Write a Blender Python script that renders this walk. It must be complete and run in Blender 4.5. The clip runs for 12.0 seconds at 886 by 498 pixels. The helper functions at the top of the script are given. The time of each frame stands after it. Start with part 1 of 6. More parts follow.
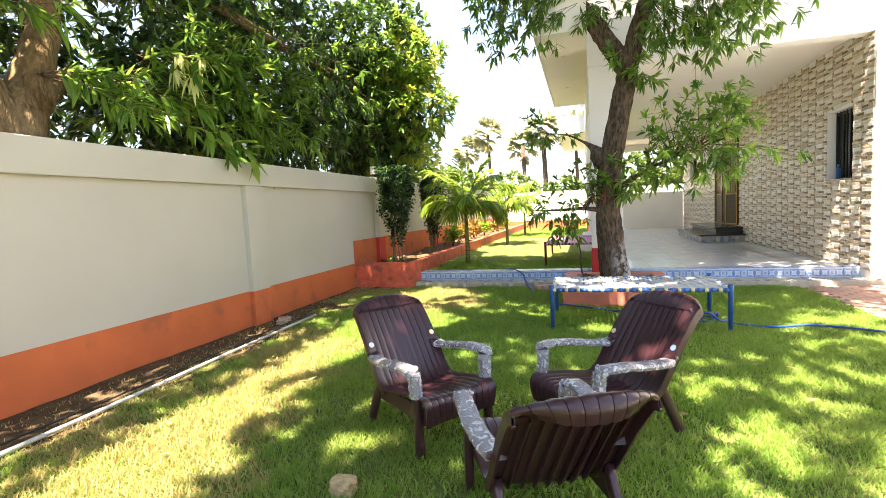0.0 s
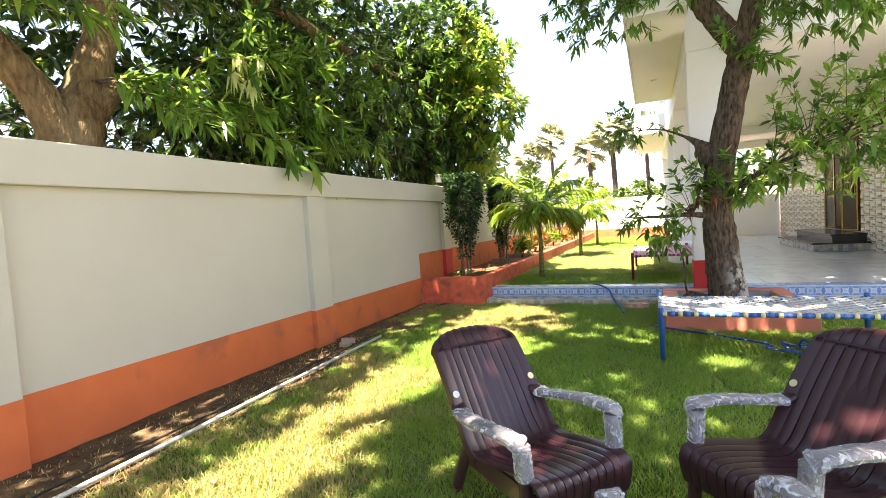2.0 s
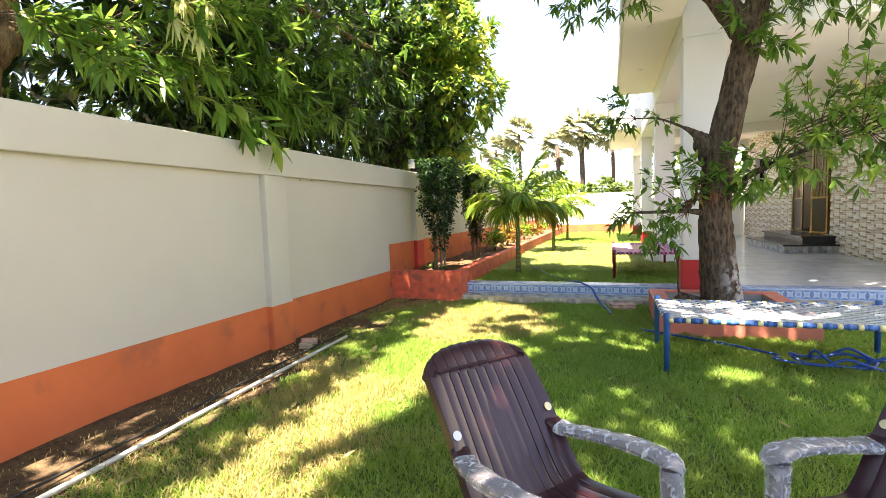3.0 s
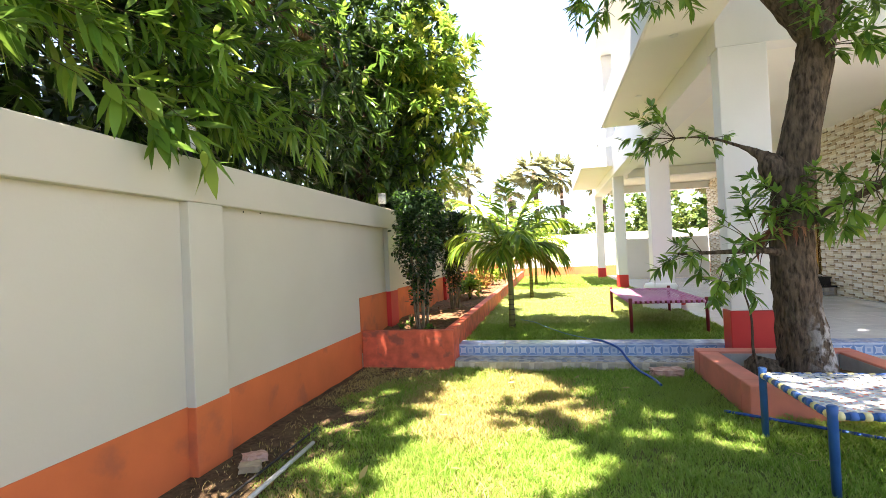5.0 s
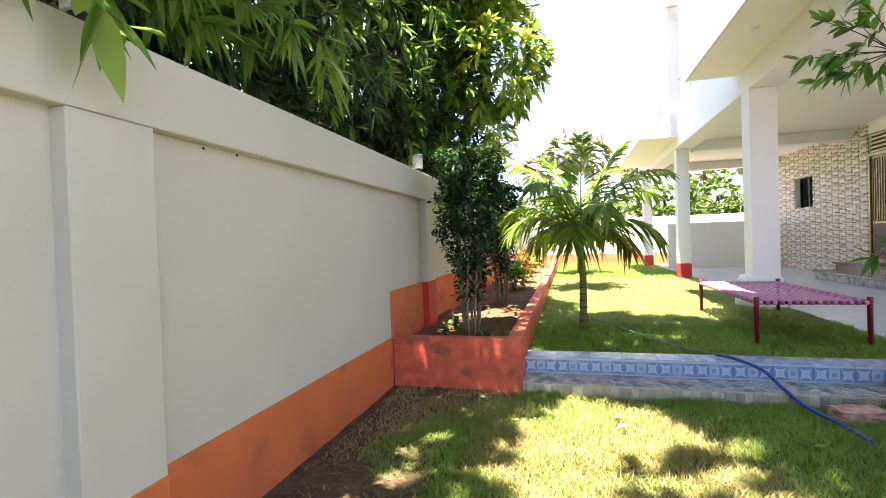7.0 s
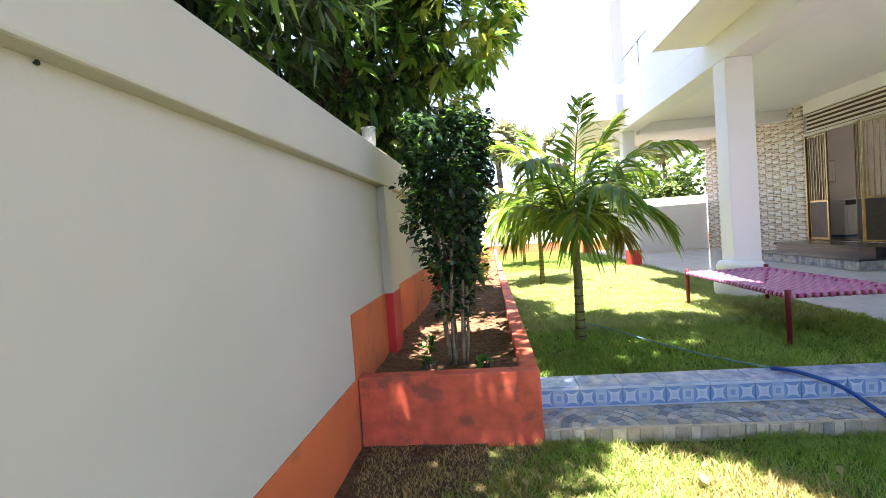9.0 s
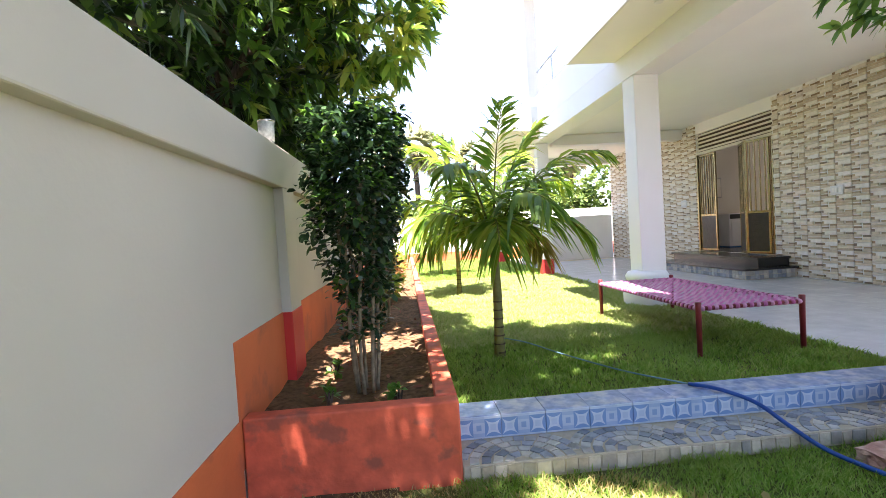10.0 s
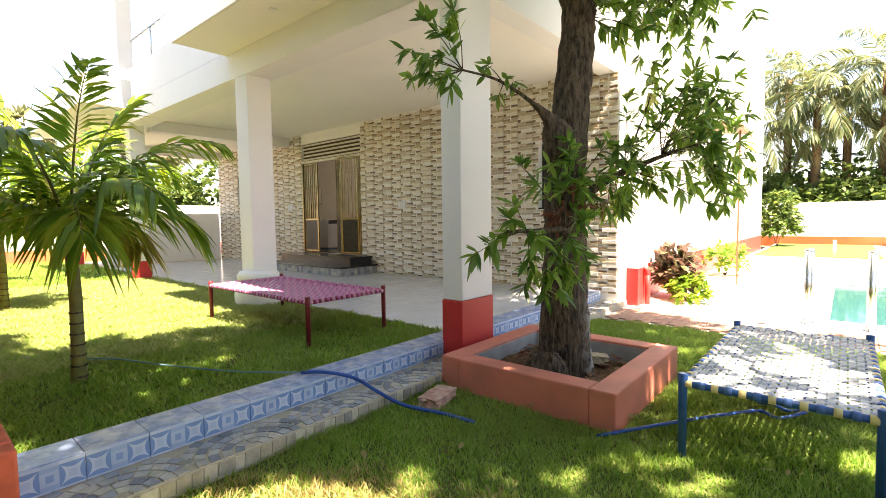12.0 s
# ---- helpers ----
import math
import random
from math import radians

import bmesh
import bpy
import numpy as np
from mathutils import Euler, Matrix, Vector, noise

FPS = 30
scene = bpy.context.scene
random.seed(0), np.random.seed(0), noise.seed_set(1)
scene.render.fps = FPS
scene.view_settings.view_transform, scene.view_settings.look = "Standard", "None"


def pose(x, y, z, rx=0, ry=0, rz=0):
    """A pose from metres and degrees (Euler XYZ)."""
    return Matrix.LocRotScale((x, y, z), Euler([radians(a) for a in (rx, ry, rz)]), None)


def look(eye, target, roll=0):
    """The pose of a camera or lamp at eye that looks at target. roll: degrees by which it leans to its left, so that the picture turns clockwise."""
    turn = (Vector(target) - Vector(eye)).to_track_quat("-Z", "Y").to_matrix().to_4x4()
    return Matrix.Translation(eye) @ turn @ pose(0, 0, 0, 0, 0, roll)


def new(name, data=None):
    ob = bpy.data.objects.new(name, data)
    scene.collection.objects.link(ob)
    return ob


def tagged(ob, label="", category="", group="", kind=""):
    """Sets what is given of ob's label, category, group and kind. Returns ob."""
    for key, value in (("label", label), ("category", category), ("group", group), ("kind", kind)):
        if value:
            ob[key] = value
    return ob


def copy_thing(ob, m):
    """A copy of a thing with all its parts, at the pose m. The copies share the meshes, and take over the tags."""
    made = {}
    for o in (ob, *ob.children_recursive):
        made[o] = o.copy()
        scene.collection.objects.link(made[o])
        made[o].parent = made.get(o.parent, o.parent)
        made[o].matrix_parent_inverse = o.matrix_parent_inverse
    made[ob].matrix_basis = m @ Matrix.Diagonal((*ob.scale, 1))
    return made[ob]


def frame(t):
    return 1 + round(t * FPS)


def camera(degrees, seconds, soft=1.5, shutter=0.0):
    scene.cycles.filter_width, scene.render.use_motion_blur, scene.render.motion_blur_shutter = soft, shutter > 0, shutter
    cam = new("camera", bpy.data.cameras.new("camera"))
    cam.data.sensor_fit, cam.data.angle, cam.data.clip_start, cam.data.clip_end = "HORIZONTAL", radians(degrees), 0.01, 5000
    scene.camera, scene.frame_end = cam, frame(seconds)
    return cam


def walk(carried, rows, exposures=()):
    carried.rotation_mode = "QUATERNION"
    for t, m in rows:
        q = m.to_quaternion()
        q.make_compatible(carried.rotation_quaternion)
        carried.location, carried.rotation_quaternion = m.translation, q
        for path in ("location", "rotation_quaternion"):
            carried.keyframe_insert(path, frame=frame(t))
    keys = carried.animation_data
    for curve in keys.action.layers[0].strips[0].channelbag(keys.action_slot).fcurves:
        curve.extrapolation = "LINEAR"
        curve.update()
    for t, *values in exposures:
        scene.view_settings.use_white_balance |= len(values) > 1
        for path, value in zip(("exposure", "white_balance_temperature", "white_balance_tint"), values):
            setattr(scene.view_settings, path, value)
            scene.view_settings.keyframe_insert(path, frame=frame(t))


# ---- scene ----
cam = camera(86.2, 12.0, soft=0.5)
PATH = [
    (0, (0.042, 0.207, 1.431), (-0.53, 2.117, 1.269), -2.9),
    (0.5, (0.027, 0.225, 1.459), (-0.592, 2.121, 1.314), -3.0),
    (1, (-0.04, 0.315, 1.472), (-0.695, 2.2, 1.343), -3.1),
    (1.5, (-0.25, 0.55, 1.462), (-0.995, 2.402, 1.34), -3.3),
    (2, (-0.391, 0.838, 1.443), (-1.197, 2.666, 1.337), -3.8),
    (2.5, (-0.502, 1.199, 1.433), (-1.439, 2.96, 1.292), -3.9),
    (3, (-0.789, 1.365, 1.425), (-1.452, 3.246, 1.273), -1.9),
    (3.2, (-0.9, 1.405, 1.44), (-1.407, 3.334, 1.288), -2.5),
    (4.8, (-1.734, 2.629, 1.428), (-2.167, 4.541, 1.45), -3.1),
    (5, (-1.823, 2.716, 1.438), (-2.257, 4.669, 1.465), -2.6),
    (5.5, (-1.973, 3.078, 1.439), (-2.44, 5.021, 1.517), -2.0),
    (6, (-2.179, 3.462, 1.408), (-2.541, 5.428, 1.474), -1.4),
    (6.5, (-2.333, 3.911, 1.392), (-2.737, 5.87, 1.394), -2.2),
    (7, (-2.608, 4.288, 1.392), (-3.119, 6.221, 1.36), -1.9),
    (7.2, (-2.711, 4.479, 1.375), (-3.178, 6.423, 1.318), -2.1),
    (8.8, (-3.3, 5.352, 1.459), (-3.558, 7.335, 1.397), -3.9),
    (9, (-3.318, 5.464, 1.446), (-3.514, 7.453, 1.37), -4.2),
    (9.5, (-3.29, 5.727, 1.475), (-3.41, 7.723, 1.423), -4.2),
    (10, (-3.292, 5.873, 1.468), (-3.139, 7.866, 1.398), -3.5),
    (10.5, (-3.334, 5.935, 1.458), (-2.622, 7.802, 1.361), -3.5),
    (11, (-3.361, 5.954, 1.439), (-2.241, 7.607, 1.321), -2.4),
    (11.5, (-3.359, 5.939, 1.442), (-2.049, 7.444, 1.308), -1.7),
    (12, (-3.353, 5.916, 1.44), (-1.834, 7.211, 1.316), -0.8),
]
walk(cam, [(t, look(eye, target, roll)) for t, eye, target, roll in PATH],
     exposures=[(0.0, 3.66, 7500, 19), (6.0, 3.68, 7000, 22), (8.8, 3.74, 6400, 24), (9.8, 3.76, 6400, 24), (10.5, 3.90, 7000, 23), (11.2, 3.84, 7600, 23), (12.0, 3.62, 7900, 20)])

# ---- light ----
world = bpy.data.worlds.new("world")
scene.world = world
world.use_nodes = True
wn = world.node_tree.nodes
sky = wn.new("ShaderNodeTexSky")
sky.sky_type = "NISHITA"
sky.sun_disc = False
SUN_TO = Vector((-0.07, -0.40, 1.0)).normalized()
sky.sun_elevation = math.asin(SUN_TO.z)
sky.sun_rotation = math.atan2(SUN_TO.x, SUN_TO.y)
sky.air_density, sky.dust_density, sky.ozone_density = 1.0, 0.4, 1.6
wn["Background"].inputs["Strength"].default_value = 0.09
wl = world.node_tree.links
wc, wmap, wz_, wr_, wmix = wn.new("ShaderNodeTexCoord"), wn.new("ShaderNodeMapping"), wn.new("ShaderNodeTexNoise"), wn.new("ShaderNodeMapRange"), wn.new("ShaderNodeMix")
wmap.inputs["Scale"].default_value = (1.6, 1.6, 4.5)
wz_.inputs["Scale"].default_value, wz_.inputs["Detail"].default_value, wz_.inputs["Roughness"].default_value = 1.5, 7, 0.55
wr_.inputs["From Min"].default_value, wr_.inputs["From Max"].default_value, wr_.inputs["To Max"].default_value = 0.47, 0.70, 0.85
wmix.data_type = "RGBA"
wmix.inputs[7].default_value = (0.92, 0.97, 1.08, 1)
wl.new(wc.outputs["Generated"], wmap.inputs["Vector"])
wl.new(wmap.outputs["Vector"], wz_.inputs["Vector"])
wl.new(wz_.outputs["Fac"], wr_.inputs["Value"])
wl.new(wr_.outputs["Result"], wmix.inputs[0])
wveil = wn.new("ShaderNodeMix")
wveil.data_type = "RGBA"
wveil.inputs[0].default_value = 0.58
wveil.inputs[7].default_value = (0.52, 0.76, 1.12, 1)
wl.new(sky.outputs["Color"], wveil.inputs[6])
wl.new(wveil.outputs[2], wmix.inputs[6])
wl.new(wmix.outputs[2], wn["Background"].inputs["Color"])
sun = new("sun", bpy.data.lights.new("sun", "SUN"))
sun.data.energy, sun.data.angle, sun.data.color = 2.9, radians(0.55), (1.0, 0.95, 0.86)
sun.matrix_world = look(SUN_TO * 40, (0, 0, 0))

# ---- materials ----
def material(name, base, rough=0.7, metal=0.0, grain=(0.9, 1.1), scale=8.0, bump=0.15, bump_scale=60.0, spec=0.4, tint=None, tint_scale=1.5, tint_amount=0.5, clear=0.0, stretch=None, depth=0.01, edge=(0.45, 0.7)):
    """Principled surface with colour variation at two scales and a fine relief."""
    m = bpy.data.materials.new(name)
    m.use_nodes = True
    n, l = m.node_tree.nodes, m.node_tree.links
    b = n["Principled BSDF"]
    b.inputs["Roughness"].default_value, b.inputs["Metallic"].default_value = rough, metal
    b.inputs["Specular IOR Level"].default_value = spec
    b.inputs["Coat Weight"].default_value = clear
    geo = n.new("ShaderNodeNewGeometry")
    a = n.new("ShaderNodeTexNoise")
    a.inputs["Scale"].default_value, a.inputs["Detail"].default_value = scale, 6
    l.new(geo.outputs["Position"], a.inputs["Vector"])
    ramp = n.new("ShaderNodeMapRange")
    ramp.inputs["To Min"].default_value, ramp.inputs["To Max"].default_value = grain
    ramp.inputs["From Min"].default_value, ramp.inputs["From Max"].default_value = 0.3, 0.7
    l.new(a.outputs["Fac"], ramp.inputs["Value"])
    mul = n.new("ShaderNodeMix")
    mul.data_type, mul.blend_type = "RGBA", "MULTIPLY"
    mul.inputs[0].default_value = 1.0
    mul.inputs[6].default_value = (*base, 1)
    l.new(ramp.outputs["Result"], mul.inputs[7])
    out = mul.outputs[2]
    if tint:
        t = n.new("ShaderNodeTexNoise")
        t.inputs["Scale"].default_value, t.inputs["Detail"].default_value = tint_scale, 5
        l.new(geo.outputs["Position"], t.inputs["Vector"])
        tr = n.new("ShaderNodeMapRange")
        tr.inputs["From Min"].default_value, tr.inputs["From Max"].default_value = edge
        tr.inputs["To Max"].default_value = tint_amount
        l.new(t.outputs["Fac"], tr.inputs["Value"])
        mx = n.new("ShaderNodeMix")
        mx.data_type = "RGBA"
        mx.inputs[7].default_value = (*tint, 1)
        l.new(tr.outputs["Result"], mx.inputs[0])
        l.new(out, mx.inputs[6])
        out = mx.outputs[2]
    l.new(out, b.inputs["Base Color"])
    if bump:
        c = n.new("ShaderNodeTexNoise")
        c.inputs["Scale"].default_value, c.inputs["Detail"].default_value = bump_scale, 4
        if stretch:
            mp = n.new("ShaderNodeMapping")
            mp.inputs["Scale"].default_value = (1, 1, stretch)
            l.new(geo.outputs["Position"], mp.inputs["Vector"])
            l.new(mp.outputs["Vector"], c.inputs["Vector"])
            l.new(mp.outputs["Vector"], a.inputs["Vector"])
            if tint:
                l.new(mp.outputs["Vector"], t.inputs["Vector"])
        else:
            l.new(geo.outputs["Position"], c.inputs["Vector"])
        bp = n.new("ShaderNodeBump")
        bp.inputs["Strength"].default_value, bp.inputs["Distance"].default_value = bump, depth
        l.new(c.outputs["Fac"], bp.inputs["Height"])
        l.new(bp.outputs["Normal"], b.inputs["Normal"])
    return m


def leafy(name, colours, through_light=0.35, rough=0.45, patch=None, patch_scale=0.6, spec=0.4):
    """Leaf or blade: each island takes its own colour between those given; part of the light passes through."""
    m = bpy.data.materials.new(name)
    m.use_nodes = True
    n, l = m.node_tree.nodes, m.node_tree.links
    b, outp = n["Principled BSDF"], n["Material Output"]
    b.inputs["Roughness"].default_value = rough
    b.inputs["Specular IOR Level"].default_value = spec
    geo = n.new("ShaderNodeNewGeometry")
    ramp = n.new("ShaderNodeValToRGB")
    ramp.color_ramp.elements[0].color = (*colours[0], 1)
    ramp.color_ramp.elements[1].color = (*colours[-1], 1)
    for i, c in enumerate(colours[1:-1]):
        e = ramp.color_ramp.elements.new((i + 1) / (len(colours) - 1))
        e.color = (*c, 1)
    l.new(geo.outputs["Random Per Island"], ramp.inputs["Fac"])
    col = ramp.outputs["Color"]
    if patch:
        t = n.new("ShaderNodeTexNoise")
        t.inputs["Scale"].default_value, t.inputs["Detail"].default_value = patch_scale, 5
        l.new(geo.outputs["Position"], t.inputs["Vector"])
        tr = n.new("ShaderNodeMapRange")
        tr.inputs["From Min"].default_value, tr.inputs["From Max"].default_value = 0.42, 0.68
        l.new(t.outputs["Fac"], tr.inputs["Value"])
        mx = n.new("ShaderNodeMix")
        mx.data_type = "RGBA"
        mx.inputs[7].default_value = (*patch, 1)
        l.new(tr.outputs["Result"], mx.inputs[0])
        l.new(col, mx.inputs[6])
        col = mx.outputs[2]
    l.new(col, b.inputs["Base Color"])
    tl = n.new("ShaderNodeBsdfTranslucent")
    br = n.new("ShaderNodeHueSaturation")
    br.inputs["Value"].default_value, br.inputs["Hue"].default_value = 1.7, 0.48
    l.new(col, br.inputs["Color"])
    l.new(br.outputs["Color"], tl.inputs["Color"])
    ms = n.new("ShaderNodeMixShader")
    ms.inputs[0].default_value = through_light
    l.new(b.outputs[0], ms.inputs[1])
    l.new(tl.outputs[0], ms.inputs[2])
    l.new(ms.outputs[0], outp.inputs["Surface"])
    return m


M = {}
M["cream"] = material("cream_wall_paint", (0.54, 0.513, 0.445), 0.75, grain=(0.96, 1.03), scale=1.2, bump=0.12, bump_scale=35, tint=(0.495, 0.463, 0.385), tint_scale=0.7, tint_amount=0.35)
M["white"] = material("white_house_paint", (0.82, 0.81, 0.79), 0.7, grain=(0.96, 1.02), scale=1.0, bump=0.08, bump_scale=40)
M["ceiling"] = material("ceiling_paint", (0.88, 0.86, 0.80), 0.8, grain=(0.97, 1.02), scale=0.8, bump=0.06, bump_scale=30)
M["orange"] = material("terracotta_dado_paint", (0.62, 0.15, 0.05), 0.7, grain=(0.9, 1.07), scale=2.5, bump=0.2, bump_scale=30, tint=(0.30, 0.10, 0.06), tint_scale=2.6, tint_amount=0.5, edge=(0.55, 0.64))
M["planter"] = material("weathered_red_paint", (0.70, 0.13, 0.065), 0.65, grain=(0.68, 1.15), scale=7, bump=0.35, bump_scale=25, tint=(0.27, 0.085, 0.055), tint_scale=4.5, tint_amount=0.8, edge=(0.60, 0.67))
M["red"] = material("red_column_paint", (0.55, 0.035, 0.03), 0.5, grain=(0.93, 1.05), scale=3, bump=0.1)
M["salmon"] = material("salmon_planter_paint", (0.66, 0.21, 0.14), 0.65, grain=(0.9, 1.06), scale=4, bump=0.2, bump_scale=30, tint=(0.40, 0.15, 0.10), tint_scale=2.5, tint_amount=0.6)
M["soil"] = material("reddish_soil", (0.165, 0.095, 0.05), 0.95, grain=(0.45, 1.45), scale=22, bump=1.0, bump_scale=55, tint=(0.13, 0.085, 0.05), tint_scale=3, tint_amount=0.7, spec=0.1)
# darker soil colour for the strip along the wall
M["strip_soil"] = material("dark_strip_soil", (0.10, 0.066, 0.038), 0.95, grain=(0.5, 1.4), scale=26, bump=1.0, bump_scale=60, tint=(0.15, 0.11, 0.055), tint_scale=5, tint_amount=0.6, spec=0.1)
M["ground"] = material("lawn_earth", (0.13, 0.16, 0.045), 0.95, grain=(0.6, 1.3), scale=30, bump=0.8, bump_scale=70, tint=(0.14, 0.10, 0.05), tint_scale=1.3, tint_amount=0.6, spec=0.1)
M["far_ground"] = material("dry_ground", (0.20, 0.16, 0.09), 0.95, grain=(0.7, 1.2), scale=3, bump=0.4, spec=0.1)
M["deck"] = material("pale_pool_deck", (0.66, 0.62, 0.55), 0.6, grain=(0.92, 1.05), scale=3, bump=0.1)
M["paver"] = material("brick_paver", (0.42, 0.24, 0.17), 0.85, grain=(0.8, 1.15), scale=9, bump=0.4, tint=(0.5, 0.38, 0.28), tint_scale=2, tint_amount=0.5)
M["floor"] = material("porch_floor_tile", (0.66, 0.67, 0.69), 0.16, grain=(0.93, 1.05), scale=6, bump=0.02, spec=0.5, tint=(0.52, 0.53, 0.54), tint_scale=2.5, tint_amount=0.5)
M["grout"] = material("cement_grout", (0.46, 0.40, 0.30), 0.9, grain=(0.85, 1.1), scale=20, bump=0.3)
M["bark"] = material("mango_bark", (0.085, 0.062, 0.044), 0.95, grain=(0.3, 1.6), scale=42, bump=1.0, bump_scale=42, tint=(0.18, 0.13, 0.09), tint_scale=22, tint_amount=0.6, spec=0.1, stretch=0.28, depth=0.04, edge=(0.48, 0.60))
M["bark_w"] = material("pale_mango_bark", (0.14, 0.088, 0.042), 0.95, grain=(0.45, 1.45), scale=26, bump=1.0, bump_scale=30, tint=(0.26, 0.20, 0.11), tint_scale=4, tint_amount=0.5, spec=0.1, stretch=0.35, depth=0.04)
M["stem_bark"] = material("pale_stem_bark", (0.24, 0.19, 0.12), 0.85, grain=(0.6, 1.3), scale=20, bump=0.5)
bx = M["bark"].copy()
bx.name = "limewashed_bark"
M["bark_box"] = bx
bn_, bl_ = bx.node_tree.nodes, bx.node_tree.links
bg_, bs_, bz_ = bn_.new("ShaderNodeNewGeometry"), bn_.new("ShaderNodeSeparateXYZ"), bn_.new("ShaderNodeTexNoise")
bz_.inputs["Scale"].default_value, bz_.inputs["Detail"].default_value = 11, 6
bl_.new(bg_.outputs["Position"], bs_.inputs[0])
bl_.new(bg_.outputs["Position"], bz_.inputs["Vector"])
r1, r2, r3 = [bn_.new("ShaderNodeMapRange") for _ in range(3)]
for r_, lo_, hi_, src_ in ((r1, 0.95, 0.6, bs_.outputs[2]), (r2, 0.40, 0.55, bs_.outputs[0]), (r3, 0.45, 0.56, bz_.outputs["Fac"])):
    r_.inputs["From Min"].default_value, r_.inputs["From Max"].default_value = lo_, hi_
    bl_.new(src_, r_.inputs["Value"])
m1, m2, mxl = bn_.new("ShaderNodeMath"), bn_.new("ShaderNodeMath"), bn_.new("ShaderNodeMix")
m1.operation = m2.operation = "MULTIPLY"
bl_.new(r1.outputs["Result"], m1.inputs[0])
bl_.new(r2.outputs["Result"], m1.inputs[1])
bl_.new(m1.outputs[0], m2.inputs[0])
bl_.new(r3.outputs["Result"], m2.inputs[1])
mxl.data_type = "RGBA"
mxl.inputs[7].default_value = (0.42, 0.40, 0.37, 1)
bb_ = bn_["Principled BSDF"]
bl_.new(bb_.inputs["Base Color"].links[0].from_socket, mxl.inputs[6])
bl_.new(m2.outputs[0], mxl.inputs[0])
bl_.new(mxl.outputs[2], bb_.inputs["Base Color"])
M["palm_trunk"] = material("green_palm_stem", (0.20, 0.19, 0.05), 0.6, grain=(0.7, 1.2), scale=12, bump=0.3, tint=(0.10, 0.08, 0.04), tint_scale=8, tint_amount=0.7)
M["brown_plastic"] = material("brown_moulded_plastic", (0.046, 0.017, 0.021), 0.30, grain=(0.95, 1.05), scale=8, bump=0.05, bump_scale=150, spec=0.5)
M["blue_paint"] = material("blue_enamel", (0.02, 0.10, 0.30), 0.4, grain=(0.85, 1.1), scale=12, bump=0.1)
M["maroon_paint"] = material("maroon_enamel", (0.20, 0.02, 0.025), 0.4, grain=(0.85, 1.1), scale=12, bump=0.1)
M["yellow_cord"] = material("yellow_nylon_tape", (0.72, 0.62, 0.30), 0.6, grain=(0.9, 1.05), scale=30, bump=0.2)
M["white_cord"] = material("cream_nylon_tape", (0.62, 0.62, 0.55), 0.6, grain=(0.9, 1.05), scale=30, bump=0.2)
M["blue_cord"] = material("blue_nylon_tape", (0.06, 0.16, 0.42), 0.55, grain=(0.9, 1.05), scale=30, bump=0.2)
M["grey_cord"] = material("pale_grey_blue_tape", (0.36, 0.40, 0.48), 0.6, grain=(0.9, 1.05), scale=30, bump=0.2)
M["pink_cord"] = material("magenta_nylon_tape", (0.52, 0.13, 0.32), 0.6, grain=(0.9, 1.05), scale=30, bump=0.2)
M["pale_cord"] = material("pale_pink_tape", (0.60, 0.28, 0.42), 0.6, grain=(0.9, 1.05), scale=30, bump=0.2)
M["hose"] = material("blue_garden_hose", (0.012, 0.07, 0.30), 0.4, grain=(0.9, 1.1), scale=20, bump=0.05)
M["hose_pale"] = material("pale_blue_hose", (0.14, 0.28, 0.33), 0.5, grain=(0.9, 1.1), scale=20, bump=0.05)
M["pvc"] = material("grey_pvc", (0.52, 0.52, 0.48), 0.5, grain=(0.85, 1.05), scale=8, bump=0.1)
M["black"] = material("black_rubber", (0.02, 0.02, 0.02), 0.6, bump=0.1)
M["granite"] = material("black_granite", (0.022, 0.02, 0.02), 0.2, grain=(0.7, 1.5), scale=120, bump=0.0, spec=0.5)
M["brass"] = material("gilt_steel", (0.27, 0.21, 0.11), 0.26, metal=1.0, grain=(0.85, 1.1), scale=6, bump=0.05)
M["steel"] = material("stainless_steel", (0.62, 0.63, 0.64), 0.22, metal=1.0, grain=(0.95, 1.05), scale=6, bump=0.02)
M["dark_panel"] = material("dark_brown_door_panel", (0.022, 0.016, 0.014), 0.3, grain=(0.6, 1.5), scale=9, bump=0.5, bump_scale=30)
M["dark_frame"] = material("dark_window_frame", (0.02, 0.02, 0.022), 0.4, bump=0.05)
M["transom"] = material("pale_louvre_slat", (0.70, 0.65, 0.55), 0.55, grain=(0.9, 1.05), scale=6, bump=0.1)
M["transom_back"] = material("brown_louvre_gap", (0.075, 0.045, 0.028), 0.7, bump=0.1)
M["room_wall"] = material("room_paint", (0.62, 0.58, 0.50), 0.8, grain=(0.95, 1.03), scale=2, bump=0.05)
M["appliance"] = material("white_appliance_enamel", (0.70, 0.71, 0.73), 0.3, grain=(0.97, 1.02), scale=3, bump=0.0)
M["blue_plastic"] = material("blue_plastic", (0.03, 0.13, 0.35), 0.35, bump=0.0)
M["brick"] = material("pale_broken_brick", (0.50, 0.27, 0.20), 0.9, grain=(0.75, 1.15), scale=18, bump=0.6, tint=(0.60, 0.50, 0.42), tint_scale=9, tint_amount=0.7)
M["stone"] = material("sandy_stone", (0.42, 0.34, 0.22), 0.9, grain=(0.75, 1.15), scale=18, bump=0.6)
M["husk"] = material("dry_coconut_husk", (0.45, 0.33, 0.17), 0.9, grain=(0.7, 1.2), scale=30, bump=0.6)
M["sticker"] = material("pale_paper_sticker", (0.78, 0.78, 0.74), 0.5, bump=0.0)
M["sticker_y"] = material("yellow_paper_sticker", (0.66, 0.60, 0.35), 0.5, bump=0.0)
